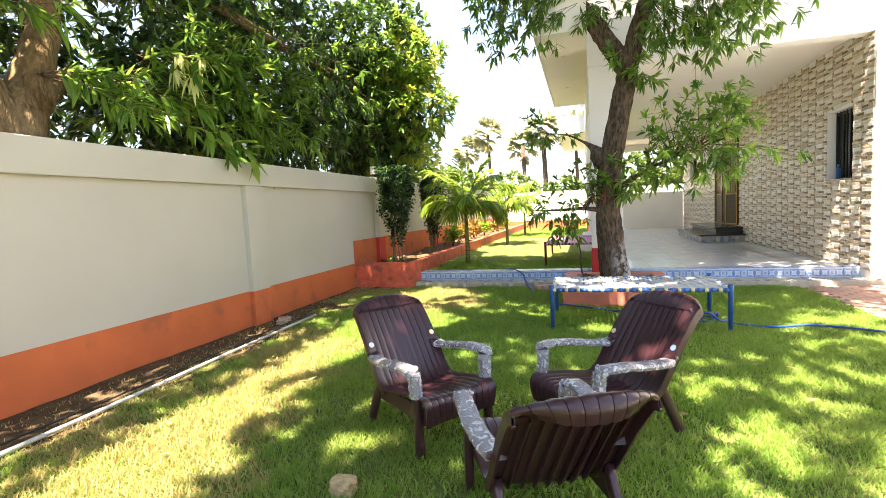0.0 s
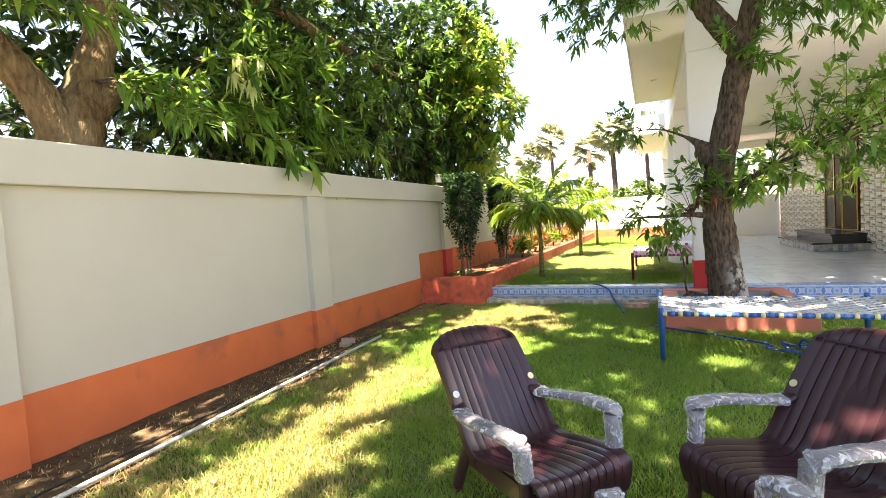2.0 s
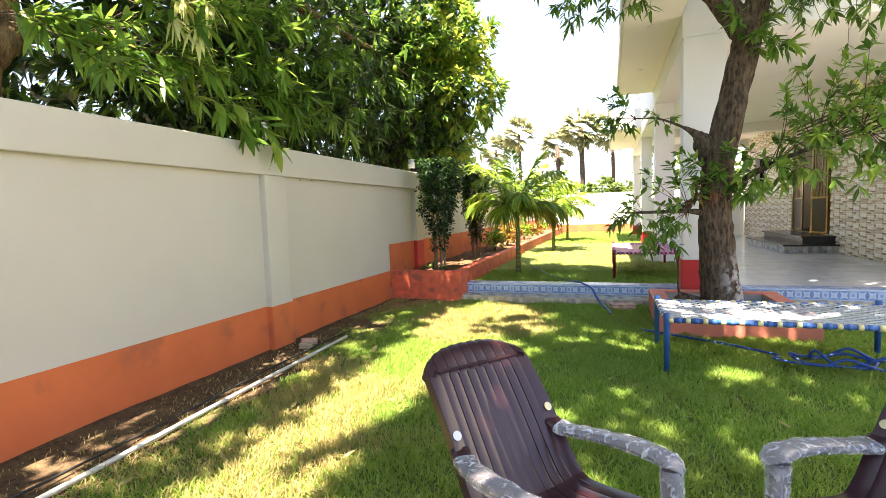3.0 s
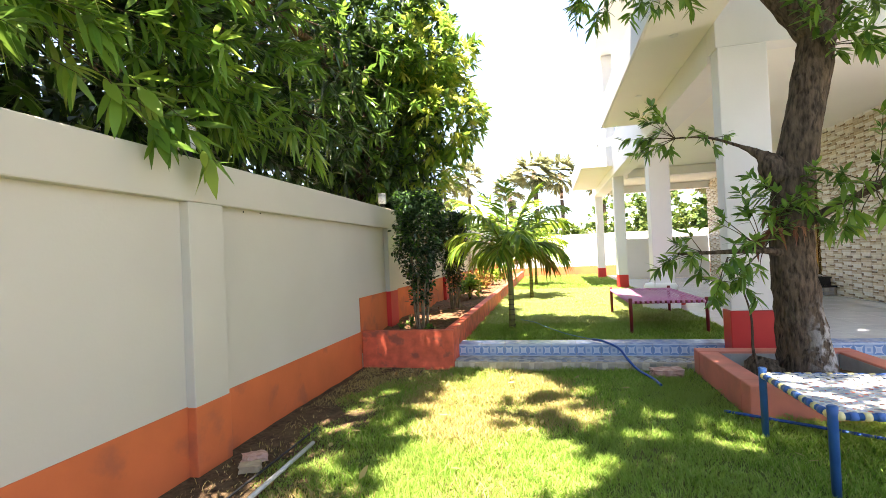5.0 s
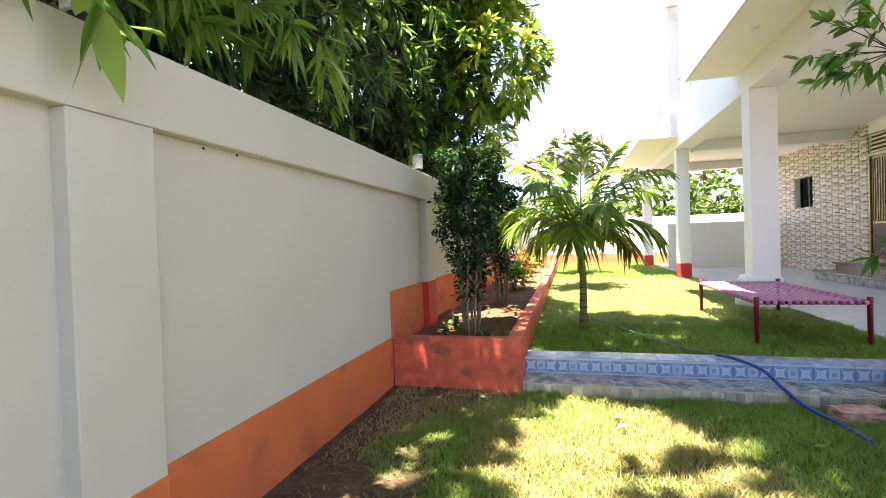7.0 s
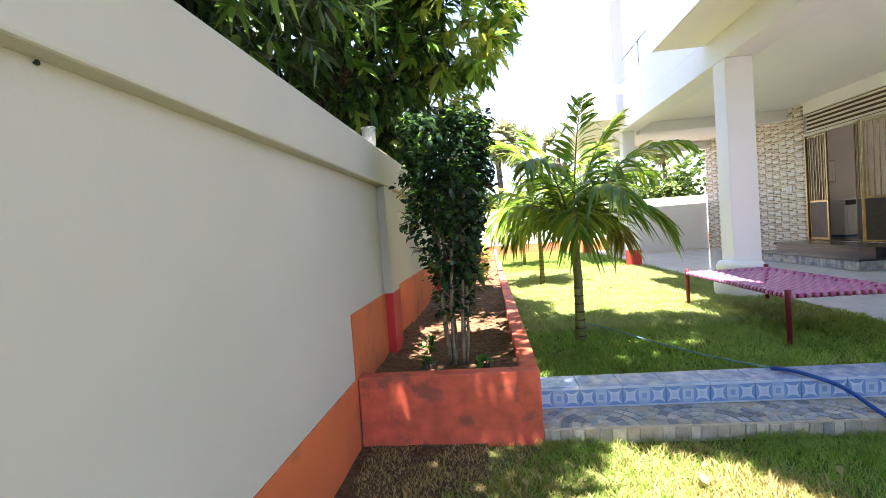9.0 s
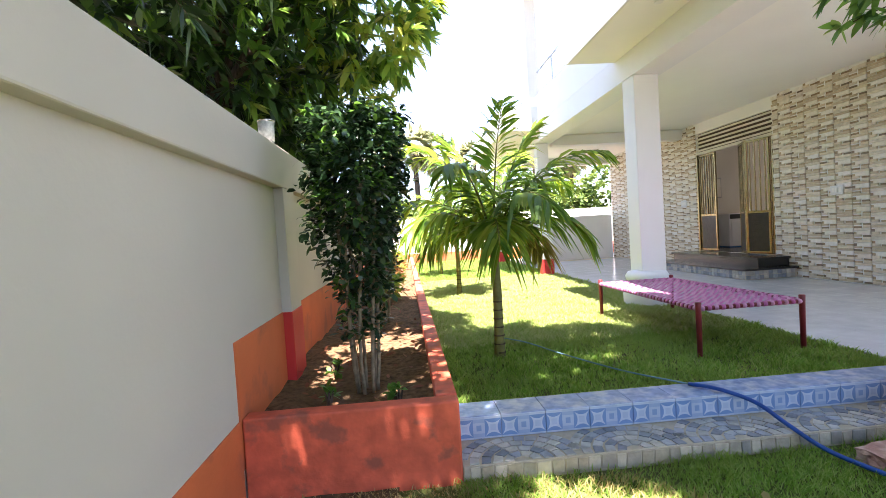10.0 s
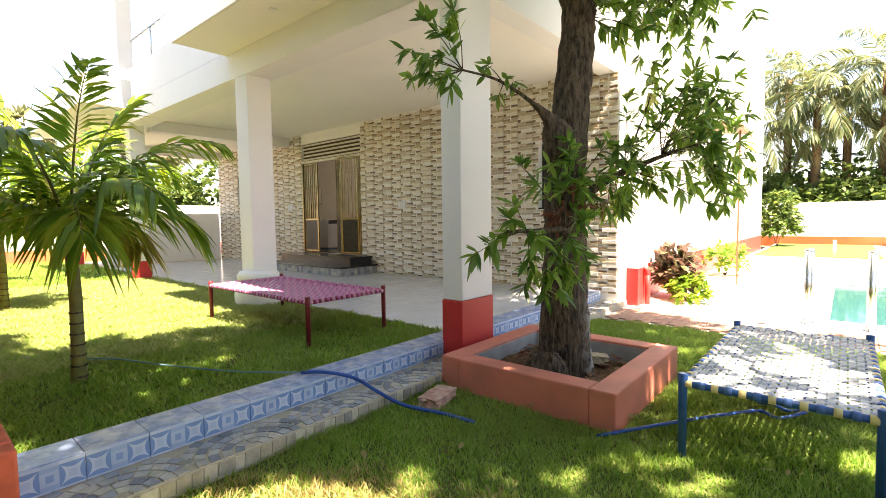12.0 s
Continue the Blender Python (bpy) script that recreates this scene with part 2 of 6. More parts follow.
M["sticker_b"] = material("blue_paper_sticker", (0.12, 0.22, 0.55), 0.5, bump=0.0)
M["tan"] = material("tan_awning_board", (0.22, 0.12, 0.055), 0.7, grain=(0.9, 1.08), scale=5, bump=0.1)
M["concrete"] = material("grey_concrete", (0.36, 0.35, 0.33), 0.9, grain=(0.8, 1.1), scale=6, bump=0.3)

M["mango_leaf"] = leafy("mango_leaf", [(0.04, 0.11, 0.018), (0.08, 0.18, 0.026), (0.13, 0.25, 0.038)], 0.45, 0.34)
# deep shade inside the crowns, put into a darker leaf colour
M["mango_leaf_shade"] = leafy("shade_toned_mango_leaf", [(0.013, 0.034, 0.010), (0.028, 0.066, 0.016), (0.06, 0.13, 0.025)], 0.2, 0.36)
# young leaves, with the brightness of lit sprays put into the colour
M["mango_leaf_young_lit"] = leafy("young_lit_mango_leaf", [(0.09, 0.21, 0.03), (0.14, 0.28, 0.04), (0.24, 0.34, 0.06)], 0.48, 0.38)
# lit copy of the mango leaf: sunlight put into a yellow-green colour
M["sunlit_shoot"] = leafy("sunlit_shoot_leaf", [(0.20, 0.31, 0.045), (0.30, 0.38, 0.06), (0.42, 0.44, 0.10)], 0.5, 0.4)
M["flush"] = leafy("pale_new_flush_leaf", [(0.45, 0.50, 0.16), (0.55, 0.55, 0.26)], 0.4, 0.45)
M["dry_leaf"] = leafy("withered_leaf", [(0.16, 0.055, 0.03), (0.26, 0.12, 0.05)], 0.25, 0.7)
M["ficus_leaf"] = leafy("ficus_leaf", [(0.012, 0.03, 0.014), (0.02, 0.05, 0.02), (0.035, 0.085, 0.022)], 0.2, 0.3)
M["ficus_young"] = leafy("young_ficus_leaf", [(0.06, 0.16, 0.025), (0.10, 0.22, 0.03)], 0.4, 0.35)
M["palm_leaf"] = leafy("palm_leaflet", [(0.07, 0.165, 0.018), (0.15, 0.27, 0.03), (0.31, 0.38, 0.055)], 0.5, 0.3)
M["palm_old"] = leafy("yellowing_palm_leaflet", [(0.22, 0.24, 0.04), (0.30, 0.26, 0.06)], 0.4, 0.5)
M["far_leaf"] = leafy("far_tree_leaf", [(0.05, 0.10, 0.022), (0.09, 0.16, 0.03), (0.17, 0.22, 0.05)], 0.3, 0.6)
M["far_palm"] = leafy("far_palm_leaf", [(0.06, 0.09, 0.035), (0.12, 0.16, 0.06), (0.24, 0.24, 0.12)], 0.3, 0.5)
# haze of the distance, painted in as a paler leaf colour
M["fan_leaf"] = leafy("haze_pale_fan_leaf", [(0.13, 0.16, 0.075), (0.19, 0.21, 0.10), (0.27, 0.27, 0.14)], 0.35, 0.6)
M["croton"] = leafy("croton_leaf", [(0.16, 0.20, 0.03), (0.32, 0.24, 0.05), (0.30, 0.10, 0.05)], 0.35, 0.4)
M["croton_dark"] = leafy("bronze_shrub_leaf", [(0.10, 0.06, 0.04), (0.16, 0.10, 0.06), (0.10, 0.13, 0.05)], 0.3, 0.45)
M["grass"] = leafy("lawn_grass_blade", [(0.105, 0.235, 0.03), (0.16, 0.31, 0.045), (0.225, 0.36, 0.068), (0.33, 0.40, 0.13)], 0.5, 0.6, patch=(0.20, 0.29, 0.065), patch_scale=0.9, spec=0.2)
# pale colour paints sunshine onto the upper lawn
M["sunlit_grass"] = leafy("sunlit_grass_blade", [(0.26, 0.33, 0.10), (0.34, 0.39, 0.15), (0.40, 0.41, 0.18)], 0.4, 0.6, spec=0.2)
# dry grass; also colours the painted sun patches of the lower lawn
M["dry_grass"] = leafy("dry_and_sunlit_grass_blade", [(0.32, 0.26, 0.105), (0.42, 0.345, 0.155), (0.28, 0.26, 0.08)], 0.35, 0.7, spec=0.1)

# glass and film
def glassy(name, colour, rough, mixin):
    """A thin clear pane: mostly passes light, with a plain gloss on top."""
    m = bpy.data.materials.new(name)
    m.use_nodes = True
    n, l = m.node_tree.nodes, m.node_tree.links
    tr = n.new("ShaderNodeBsdfTransparent")
    tr.inputs["Color"].default_value = (*colour, 1)
    gl = n.new("ShaderNodeBsdfGlossy")
    gl.inputs["Roughness"].default_value = rough
    nz = n.new("ShaderNodeTexNoise")
    nz.inputs["Scale"].default_value = 60
    bp = n.new("ShaderNodeBump")
    bp.inputs["Strength"].default_value = 0.6 if rough > 0.1 else 0.0
    bp.inputs["Distance"].default_value = 0.01
    l.new(nz.outputs["Fac"], bp.inputs["Height"])
    l.new(bp.outputs["Normal"], gl.inputs["Normal"])
    ms = n.new("ShaderNodeMixShader")
    ms.inputs[0].default_value = mixin
    l.new(tr.outputs[0], ms.inputs[1])
    l.new(gl.outputs[0], ms.inputs[2])
    l.new(ms.outputs[0], n["Material Output"].inputs["Surface"])
    return m


M["glass"] = glassy("clear_pane", (0.93, 0.96, 0.96), 0.02, 0.10)
M["lamp_glass"] = material("frosted_lamp_glass", (0.74, 0.75, 0.74), 0.2, grain=(0.7, 1.1), scale=40, bump=0.4, bump_scale=80, spec=0.6)
M["dark_glass"] = glassy("dark_pane", (0.12, 0.13, 0.14), 0.03, 0.12)
film = bpy.data.materials.new("crinkled_clear_film")
film.use_nodes = True
fn, fl = film.node_tree.nodes, film.node_tree.links
fg = fn.new("ShaderNodeNewGeometry")
fz = fn.new("ShaderNodeTexNoise")
fz.inputs["Scale"].default_value, fz.inputs["Detail"].default_value, fz.inputs["Distortion"].default_value = 26, 5, 1.2
fl.new(fg.outputs["Position"], fz.inputs["Vector"])
fb = fn.new("ShaderNodeBump")
fb.inputs["Strength"].default_value, fb.inputs["Distance"].default_value = 0.9, 0.012
fl.new(fz.outputs["Fac"], fb.inputs["Height"])
fp = fn["Principled BSDF"]
fp.inputs["Roughness"].default_value, fp.inputs["Specular IOR Level"].default_value = 0.10, 1.0
fp.inputs["Base Color"].default_value = (0.85, 0.85, 0.88, 1)
fl.new(fb.outputs["Normal"], fp.inputs["Normal"])
# noise-shaped white streaks stand in for highlights on the film
fr = fn.new("ShaderNodeMapRange")
fr.inputs["From Min"].default_value, fr.inputs["From Max"].default_value = 0.54, 0.68
fr.inputs["To Min"].default_value, fr.inputs["To Max"].default_value = 0.30, 0.85
fl.new(fz.outputs["Fac"], fr.inputs["Value"])
ft_ = fn.new("ShaderNodeBsdfTransparent")
fm_ = fn.new("ShaderNodeMixShader")
fl.new(fr.outputs["Result"], fm_.inputs[0])
fl.new(ft_.outputs[0], fm_.inputs[1])
fl.new(fp.outputs[0], fm_.inputs[2])
fl.new(fm_.outputs[0], fn["Material Output"].inputs["Surface"])
M["film"] = film

# pool water
water = bpy.data.materials.new("pool_water")
water.use_nodes = True
wb = water.node_tree.nodes["Principled BSDF"]
wb.inputs["Base Color"].default_value = (0.03, 0.115, 0.11, 1)
wb.inputs["Specular IOR Level"].default_value = 0.25
wb.inputs["Roughness"].default_value = 0.06
wz = water.node_tree.nodes.new("ShaderNodeTexNoise")
wz.inputs["Scale"].default_value = 9
wp = water.node_tree.nodes.new("ShaderNodeBump")
wp.inputs["Strength"].default_value, wp.inputs["Distance"].default_value = 0.3, 0.02
water.node_tree.links.new(wz.outputs["Fac"], wp.inputs["Height"])
water.node_tree.links.new(wp.outputs["Normal"], wb.inputs["Normal"])
M["water"] = water


def picked(name, colours, rough=0.5, bump=0.25, bump_scale=40, spread=(0.75, 1.15)):
    """For pieces: each piece picks one of the colours by its own random number."""
    m = material(name, (0.5, 0.5, 0.5), rough, grain=spread, scale=14, bump=bump, bump_scale=bump_scale)
    n, l = m.node_tree.nodes, m.node_tree.links
    oi, geo = n.new("ShaderNodeObjectInfo"), n.new("ShaderNodeNewGeometry")
    add = n.new("ShaderNodeMath")
    add.operation = "ADD"
    fr_ = n.new("ShaderNodeMath")
    fr_.operation = "FRACT"
    l.new(oi.outputs["Random"], add.inputs[0])
    l.new(geo.outputs["Random Per Island"], add.inputs[1])
    l.new(add.outputs[0], fr_.inputs[0])
    r = n.new("ShaderNodeValToRGB")
    r.color_ramp.interpolation = "CONSTANT"
    r.color_ramp.elements[0].color = (*colours[0], 1)
    r.color_ramp.elements[1].position = 1 / len(colours)
    r.color_ramp.elements[1].color = (*colours[1], 1)
    for i, c in enumerate(colours[2:]):
        e = r.color_ramp.elements.new((i + 2) / len(colours))
        e.color = (*c, 1)
    l.new(fr_.outputs[0], r.inputs["Fac"])
    for nd in n:
        if nd.type == "MIX" and nd.blend_type == "MULTIPLY":
            l.new(r.outputs["Color"], nd.inputs[6])
    return m


M["facing"] = picked("split_stone_facing", [(0.68, 0.58, 0.44), (0.54, 0.44, 0.31), (0.74, 0.66, 0.53), (0.60, 0.50, 0.37), (0.66, 0.59, 0.50), (0.50, 0.40, 0.28)], 0.45, 0.35, 60, (0.85, 1.1))
M["facing_light"] = picked("white_stone_strip", [(0.78, 0.74, 0.66), (0.74, 0.68, 0.58), (0.80, 0.77, 0.72)], 0.4, 0.3, 60, (0.9, 1.06))
M["facing_dark"] = picked("dark_stone_strip", [(0.26, 0.17, 0.09), (0.34, 0.24, 0.14), (0.18, 0.125, 0.075), (0.42, 0.31, 0.18)], 0.45, 0.35, 60)
M["mosaic"] = picked("mosaic_chip", [(0.34, 0.36, 0.40), (0.46, 0.45, 0.42), (0.22, 0.24, 0.27), (0.40, 0.39, 0.36), (0.52, 0.49, 0.42)], 0.55, 0.3, 50)
M["mosaic_face"] = picked("mosaic_riser_chip", [(0.46, 0.39, 0.27), (0.32, 0.30, 0.26), (0.56, 0.50, 0.38), (0.40, 0.35, 0.27)], 0.6, 0.3, 50)


def blue_tile():
    """White and blue glazed tile of 30 cm with petals and squares."""
    m = material("blue_patterned_tile", (0.5, 0.55, 0.6), 0.22, grain=(0.92, 1.05), scale=10, bump=0.0, spec=0.5)
    n, l = m.node_tree.nodes, m.node_tree.links
    geo, sep = n.new("ShaderNodeNewGeometry"), n.new("ShaderNodeSeparateXYZ")
    l.new(geo.outputs["Position"], sep.inputs[0])

    def mth(op, a, b=None):
        k = n.new("ShaderNodeMath")
        k.operation = op
        for i, v in enumerate((a, b)):
            if v is None:
                continue
            if isinstance(v, (int, float)):
                k.inputs[i].default_value = v
            else:
                l.new(v, k.inputs[i])
        return k.outputs[0]

    # each tile: a small square motif between two cells with a dark petal on every side
    across = mth("ABSOLUTE", mth("SUBTRACT", mth("FRACT", mth("MULTIPLY", mth("ADD", sep.outputs[0], 3.0435), 1 / 0.301)), 0.5))
    u = mth("MULTIPLY", mth("SUBTRACT", across, 0.315), 1 / 0.37)
    v = mth("MULTIPLY", mth("SUBTRACT", sep.outputs[2], 0.166), 1 / 0.118)
    au, av = mth("ABSOLUTE", u), mth("ABSOLUTE", v)

    def petal(p, q):
        bow = mth("MULTIPLY", mth("SUBTRACT", 0.25, mth("MULTIPLY", q, q)), 0.92)
        return mth("GREATER_THAN", mth("ADD", p, bow), 0.5)

    inside = mth("LESS_THAN", av, 0.5)
    petals = mth("MULTIPLY", mth("MAXIMUM", petal(au, av), petal(av, au)), inside)
    heart = mth("MULTIPLY", mth("LESS_THAN", mth("MAXIMUM", au, av), 0.17), 0.25)
    first = mth("MAXIMUM", mth("MULTIPLY", petals, 0.9), heart)
    square = mth("MULTIPLY", mth("MULTIPLY", mth("LESS_THAN", across, 0.055), mth("LESS_THAN", av, 0.16)), 0.75)
    arms = mth("MULTIPLY", mth("MULTIPLY", mth("GREATER_THAN", av, 0.30), inside), 0.5)
    second = mth("MAXIMUM", mth("MAXIMUM", square, arms), 0.22)
    middle = mth("LESS_THAN", across, 0.13)
    mask = mth("ADD", mth("MULTIPLY", middle, second), mth("MULTIPLY", mth("SUBTRACT", 1.0, middle), first))
    mx = n.new("ShaderNodeMix")
    mx.data_type = "RGBA"
    mx.inputs[6].default_value = (0.50, 0.58, 0.68, 1)
    mx.inputs[7].default_value = (0.14, 0.26, 0.50, 1)
    l.new(mask, mx.inputs[0])
    for nd in n:
        if nd.type == "MIX" and nd.blend_type == "MULTIPLY":
            l.new(mx.outputs[2], nd.inputs[6])
    return m


M["blue_tile"] = blue_tile()
M["blue_tread"] = material("pale_blue_marbled_tile", (0.28, 0.37, 0.58), 0.25, grain=(0.75, 1.2), scale=18, bump=0.0, spec=0.5, tint=(0.58, 0.60, 0.62), tint_scale=9, tint_amount=0.7)


# ---- building helpers ----
def link(ob, parent):
    if parent is not None:
        ob.parent = parent
        ob.matrix_parent_inverse = Matrix()
    return ob


def part(name, bm, mat, parent=None, label=""):
    me = bpy.data.meshes.new(name)
    bm.to_mesh(me)
    bm.free()
    me.materials.append(M[mat] if isinstance(mat, str) else mat)
    return tagged(link(new(name, me), parent), label)


def empty(name, m=None):
    ob = new(name)
    ob.empty_display_size = 0.1
    if m is not None:
        ob.matrix_basis = m
    return ob


def box(x0, x1, y0, y1, z0, z1, bevel=0.0, seg=2, bm=None):
    bm2 = bmesh.new()
    bmesh.ops.create_cube(bm2, size=1, matrix=Matrix.LocRotScale(((x0 + x1) / 2, (y0 + y1) / 2, (z0 + z1) / 2), None, (abs(x1 - x0), abs(y1 - y0), abs(z1 - z0))))
    if bevel:
        bmesh.ops.bevel(bm2, geom=bm2.edges[:], offset=bevel, segments=seg, affect="EDGES", profile=0.5)
    if bm is None:
        return bm2
    me = bpy.data.meshes.new("tmp")
    bm2.to_mesh(me)
    bm.from_mesh(me)
    bm2.free()
    bpy.data.meshes.remove(me)
    return bm


def sweep(points, radii, sides=10, bm=None, cap=True, wobble=0.0, seed=0):
    """A tube through the points with a radius at each."""
    bm = bm or bmesh.new()
    rnd = random.Random(seed)
    pts = [Vector(p) for p in points]
    if isinstance(radii, (int, float)):
        radii = [radii] * len(pts)
    rings, side = [], None
    for i, p in enumerate(pts):
        d = (pts[min(i + 1, len(pts) - 1)] - pts[max(i - 1, 0)]).normalized()
        if side is None:
            side = d.cross(Vector((0, 0, 1)) if abs(d.z) < 0.9 else Vector((1, 0, 0))).normalized()
        side = (side - d * side.dot(d)).normalized()
        up = d.cross(side)
        ring = []
        for k in range(sides):
            a = 2 * math.pi * k / sides
            r = radii[i] * (1 + wobble * (rnd.random() - 0.5))
            ring.append(bm.verts.new(p + side * math.cos(a) * r + up * math.sin(a) * r))
        rings.append(ring)
    for a, b in zip(rings, rings[1:]):
        for k in range(sides):
            f = bm.faces.new((a[k], a[(k + 1) % sides], b[(k + 1) % sides], b[k]))
            f.smooth = True
    if cap:
        bm.faces.new(rings[0][::-1])
        bm.faces.new(rings[-1])
    return bm


def curve_points(points, n=8):
    """Catmull-Rom through the points."""
    p = [Vector(q) for q in points]
    p = [p[0] * 2 - p[1]] + p + [p[-1] * 2 - p[-2]]
    out = []
    for i in range(1, len(p) - 2):
        for k in range(n):
            t = k / n
            a, b, c, d = p[i - 1], p[i], p[i + 1], p[i + 2]
            out.append(0.5 * ((2 * b) + (c - a) * t + (2 * a - 5 * b + 4 * c - d) * t * t + (3 * b - a - 3 * c + d) * t ** 3))
    out.append(p[-2])
    return out


def mesh_from(name, verts, faces, mat, parent=None, label="", smooth=False):
    me = bpy.data.meshes.new(name)
    me.from_pydata(verts, [], faces)
    me.materials.append(M[mat] if isinstance(mat, str) else mat)
    if smooth:
        me.polygons.foreach_set("use_smooth", [True] * len(me.polygons))
    return tagged(link(new(name, me), parent), label)


def tri_mesh(name, v, tris, mats, mat_index=None, parent=None, label=""):
    """A mesh from numpy arrays of vertices and triangles."""
    me = bpy.data.meshes.new(name)
    me.vertices.add(len(v))
    me.vertices.foreach_set("co", v.astype(np.float32).ravel())
    me.loops.add(len(tris) * 3)
    me.loops.foreach_set("vertex_index", tris.astype(np.int32).ravel())
    me.polygons.add(len(tris))
    me.polygons.foreach_set("loop_start", np.arange(0, len(tris) * 3, 3, dtype=np.int32))
    me.polygons.foreach_set("loop_total", np.full(len(tris), 3, dtype=np.int32))
    for m in mats:
        me.materials.append(M[m])
    if mat_index is not None:
        me.polygons.foreach_set("material_index", mat_index.astype(np.int32))
    me.update(calc_edges=True)
    me.validate()
    return tagged(link(new(name, me), parent), label)


def unit(a):
    return a / np.maximum(np.linalg.norm(a, axis=-1, keepdims=True), 1e-9)


def leaves(base, way, length, width, droop, rng, blunt=0.0, fine=False):
    """Vertices and triangles of many leaves: base points, directions, lengths, widths, droop."""
    n = len(base)
    way = unit(way)
    up = np.tile(np.array([0.0, 0.0, 1.0]), (n, 1)) + rng.normal(0, 0.35, (n, 3))
    side = unit(np.cross(way, up))
    L, Wd = length[:, None], width[:, None]
    dz = np.zeros((n, 3))
    dz[:, 2] = -1
    D = droop[:, None] * L
    if fine:
        rows = [base]
        for s, w_, f_ in ((0.14, 0.26, 0.02), (0.36, 0.48, 0.13), (0.62, 0.44, 0.38), (0.84, 0.22, 0.70)):
            q = base + way * L * s + dz * D * f_
            rows += [q - side * Wd * w_, q + side * Wd * w_]
        rows.append(base + way * L + dz * D)
        v = np.stack(rows, axis=1).reshape(-1, 3)
        t = np.array([[0, 2, 1], [1, 2, 4], [1, 4, 3], [3, 4, 6], [3, 6, 5], [5, 6, 8], [5, 8, 7], [7, 8, 9]])
        return v, (t[None] + (np.arange(n) * 10)[:, None, None]).reshape(-1, 3)
    p1 = base + way * L * 0.30 + dz * D * 0.08
    p2 = base + way * L * (0.66 + 0.1 * blunt) + dz * D * 0.42
    tip = base + way * L + dz * D
    v = np.stack([base, p1 - side * Wd * 0.5, p1 + side * Wd * 0.5, p2 - side * Wd * (0.42 + 0.1 * blunt), p2 + side * Wd * (0.42 + 0.1 * blunt), tip], axis=1).reshape(-1, 3)
    t = np.array([[0, 2, 1], [1, 2, 4], [1, 4, 3], [3, 4, 5]])
    tris = (t[None] + (np.arange(n) * 6)[:, None, None]).reshape(-1, 3)
    return v, tris


def rosettes(centres, axes, rng, per=11, length=0.2, width=0.045, spread=1.0, droop=0.35, fine=False):
    """Whorls of long leaves at the ends of twigs, as mango has them."""
    n = len(centres)
    c = np.repeat(centres, per, axis=0)
    a = np.repeat(unit(axes), per, axis=0)
    r = rng.normal(0, 1, (n * per, 3))
    r = unit(r - a * np.sum(r * a, axis=1, keepdims=True))
    tilt = rng.uniform(0.3, 1.15, (n * per, 1)) * spread
    way = a * (1 - 0.55 * tilt) + r * tilt
    base = c - a * rng.uniform(0, 0.12, (n * per, 1)) * length / 0.2
    L = length * rng.uniform(0.65, 1.15, n * per)
    return leaves(base, way, L, 1.3 * width * rng.uniform(0.8, 1.2, n * per) * L / length, droop * rng.uniform(0.1, 1.1, n * per), rng, 0.0, fine)


def joined(parts_):
    vs, ts, k = [], [], 0
    for v, t in parts_:
        vs.append(v)
        ts.append(t + k)
        k += len(v)
    return np.concatenate(vs), np.concatenate(ts)


# ---- ground ----
def slab(name, x0, x1, y0, y1, z0, z1, mat, label, category, bevel=0.0, kind="structure"):
    return tagged(part(name, box(x0, x1, y0, y1, z0, z1, bevel), mat), label, category, kind=kind)


def sheet(name, x0, x1, y0, y1, z, mat, label, category, step=0.25, bump=0.02, seed=0):
    """Gently uneven ground."""
    nx, ny = max(2, int((x1 - x0) / step)), max(2, int((y1 - y0) / step))
    verts = []
    for j in range(ny + 1):
        for i in range(nx + 1):
            x, y = x0 + (x1 - x0) * i / nx, y0 + (y1 - y0) * j / ny
            verts.append((x, y, z + bump * noise.noise((x * 0.9, y * 0.9, seed)) + bump * 0.5 * noise.noise((x * 4, y * 4, seed))))
    w = nx + 1
    faces = [(j * w + i, j * w + i + 1, (j + 1) * w + i + 1, (j + 1) * w + i) for j in range(ny) for i in range(nx)]
    return tagged(mesh_from(name, verts, faces, mat, smooth=True), label, category, kind="structure")


slab("ground", -400, 400, -400, 400, -0.6, -0.08, "far_ground", "flat dry earth around the walled garden", "ground")
sheet("lawn_ground", -4.29, 3.16, -8, 8.62, -0.012, "ground", "dark earth under the lower lawn grass", "lawn", bump=0.012)
sheet("soil_strip", -4.28, -3.42, -8, 8.6, 0.012, "strip_soil", "bare brown soil strip along the boundary wall", "soil", step=0.09, bump=0.02, seed=3)
slab("upper_lawn_ground", -3.06, 0.62, 9.19, 26.0, -0.08, 0.19, "ground", "raised earth under the upper lawn grass", "lawn")

# ---- boundary wall on the west ----
wall_w = tagged(empty("wall_west"), "cream-painted boundary wall with pilasters and terracotta dado", "wall", kind="structure")
YS, YN = -8.0, 26.5
part("wall_core", box(-4.55, -4.285, YS, YN, -0.3, 2.19), "cream", wall_w)
part("cap_band", box(-4.55, -4.212, YS, YN, 1.89, 2.203, 0.01), "cream", wall_w, "plain raised band along the wall top")
part("dado", box(-4.29, -4.277, YS, 8.568, -0.2, 0.48), "orange", wall_w, "terracotta painted dado, scuffed near the soil")
part("dado", box(-4.29, -4.277, 8.568, YN, 0.2, 0.925), "orange", wall_w, "terracotta painted dado above the planter")
for i, y in enumerate((-4.4, -1.0, 2.16, 5.50, 9.62, 13.6, 17.5, 21.4, 25.3)):
    part("pilaster", box(-4.33, -4.212, y, y + 0.35, -0.2, 1.888, 0.006), "cream", wall_w)
    part("pilaster_dado", box(-4.33, -4.206, y - 0.004, y + 0.354, -0.2, 0.478 if y < 8.5 else 0.925, 0.008), "orange" if y < 8.5 else "red", wall_w)

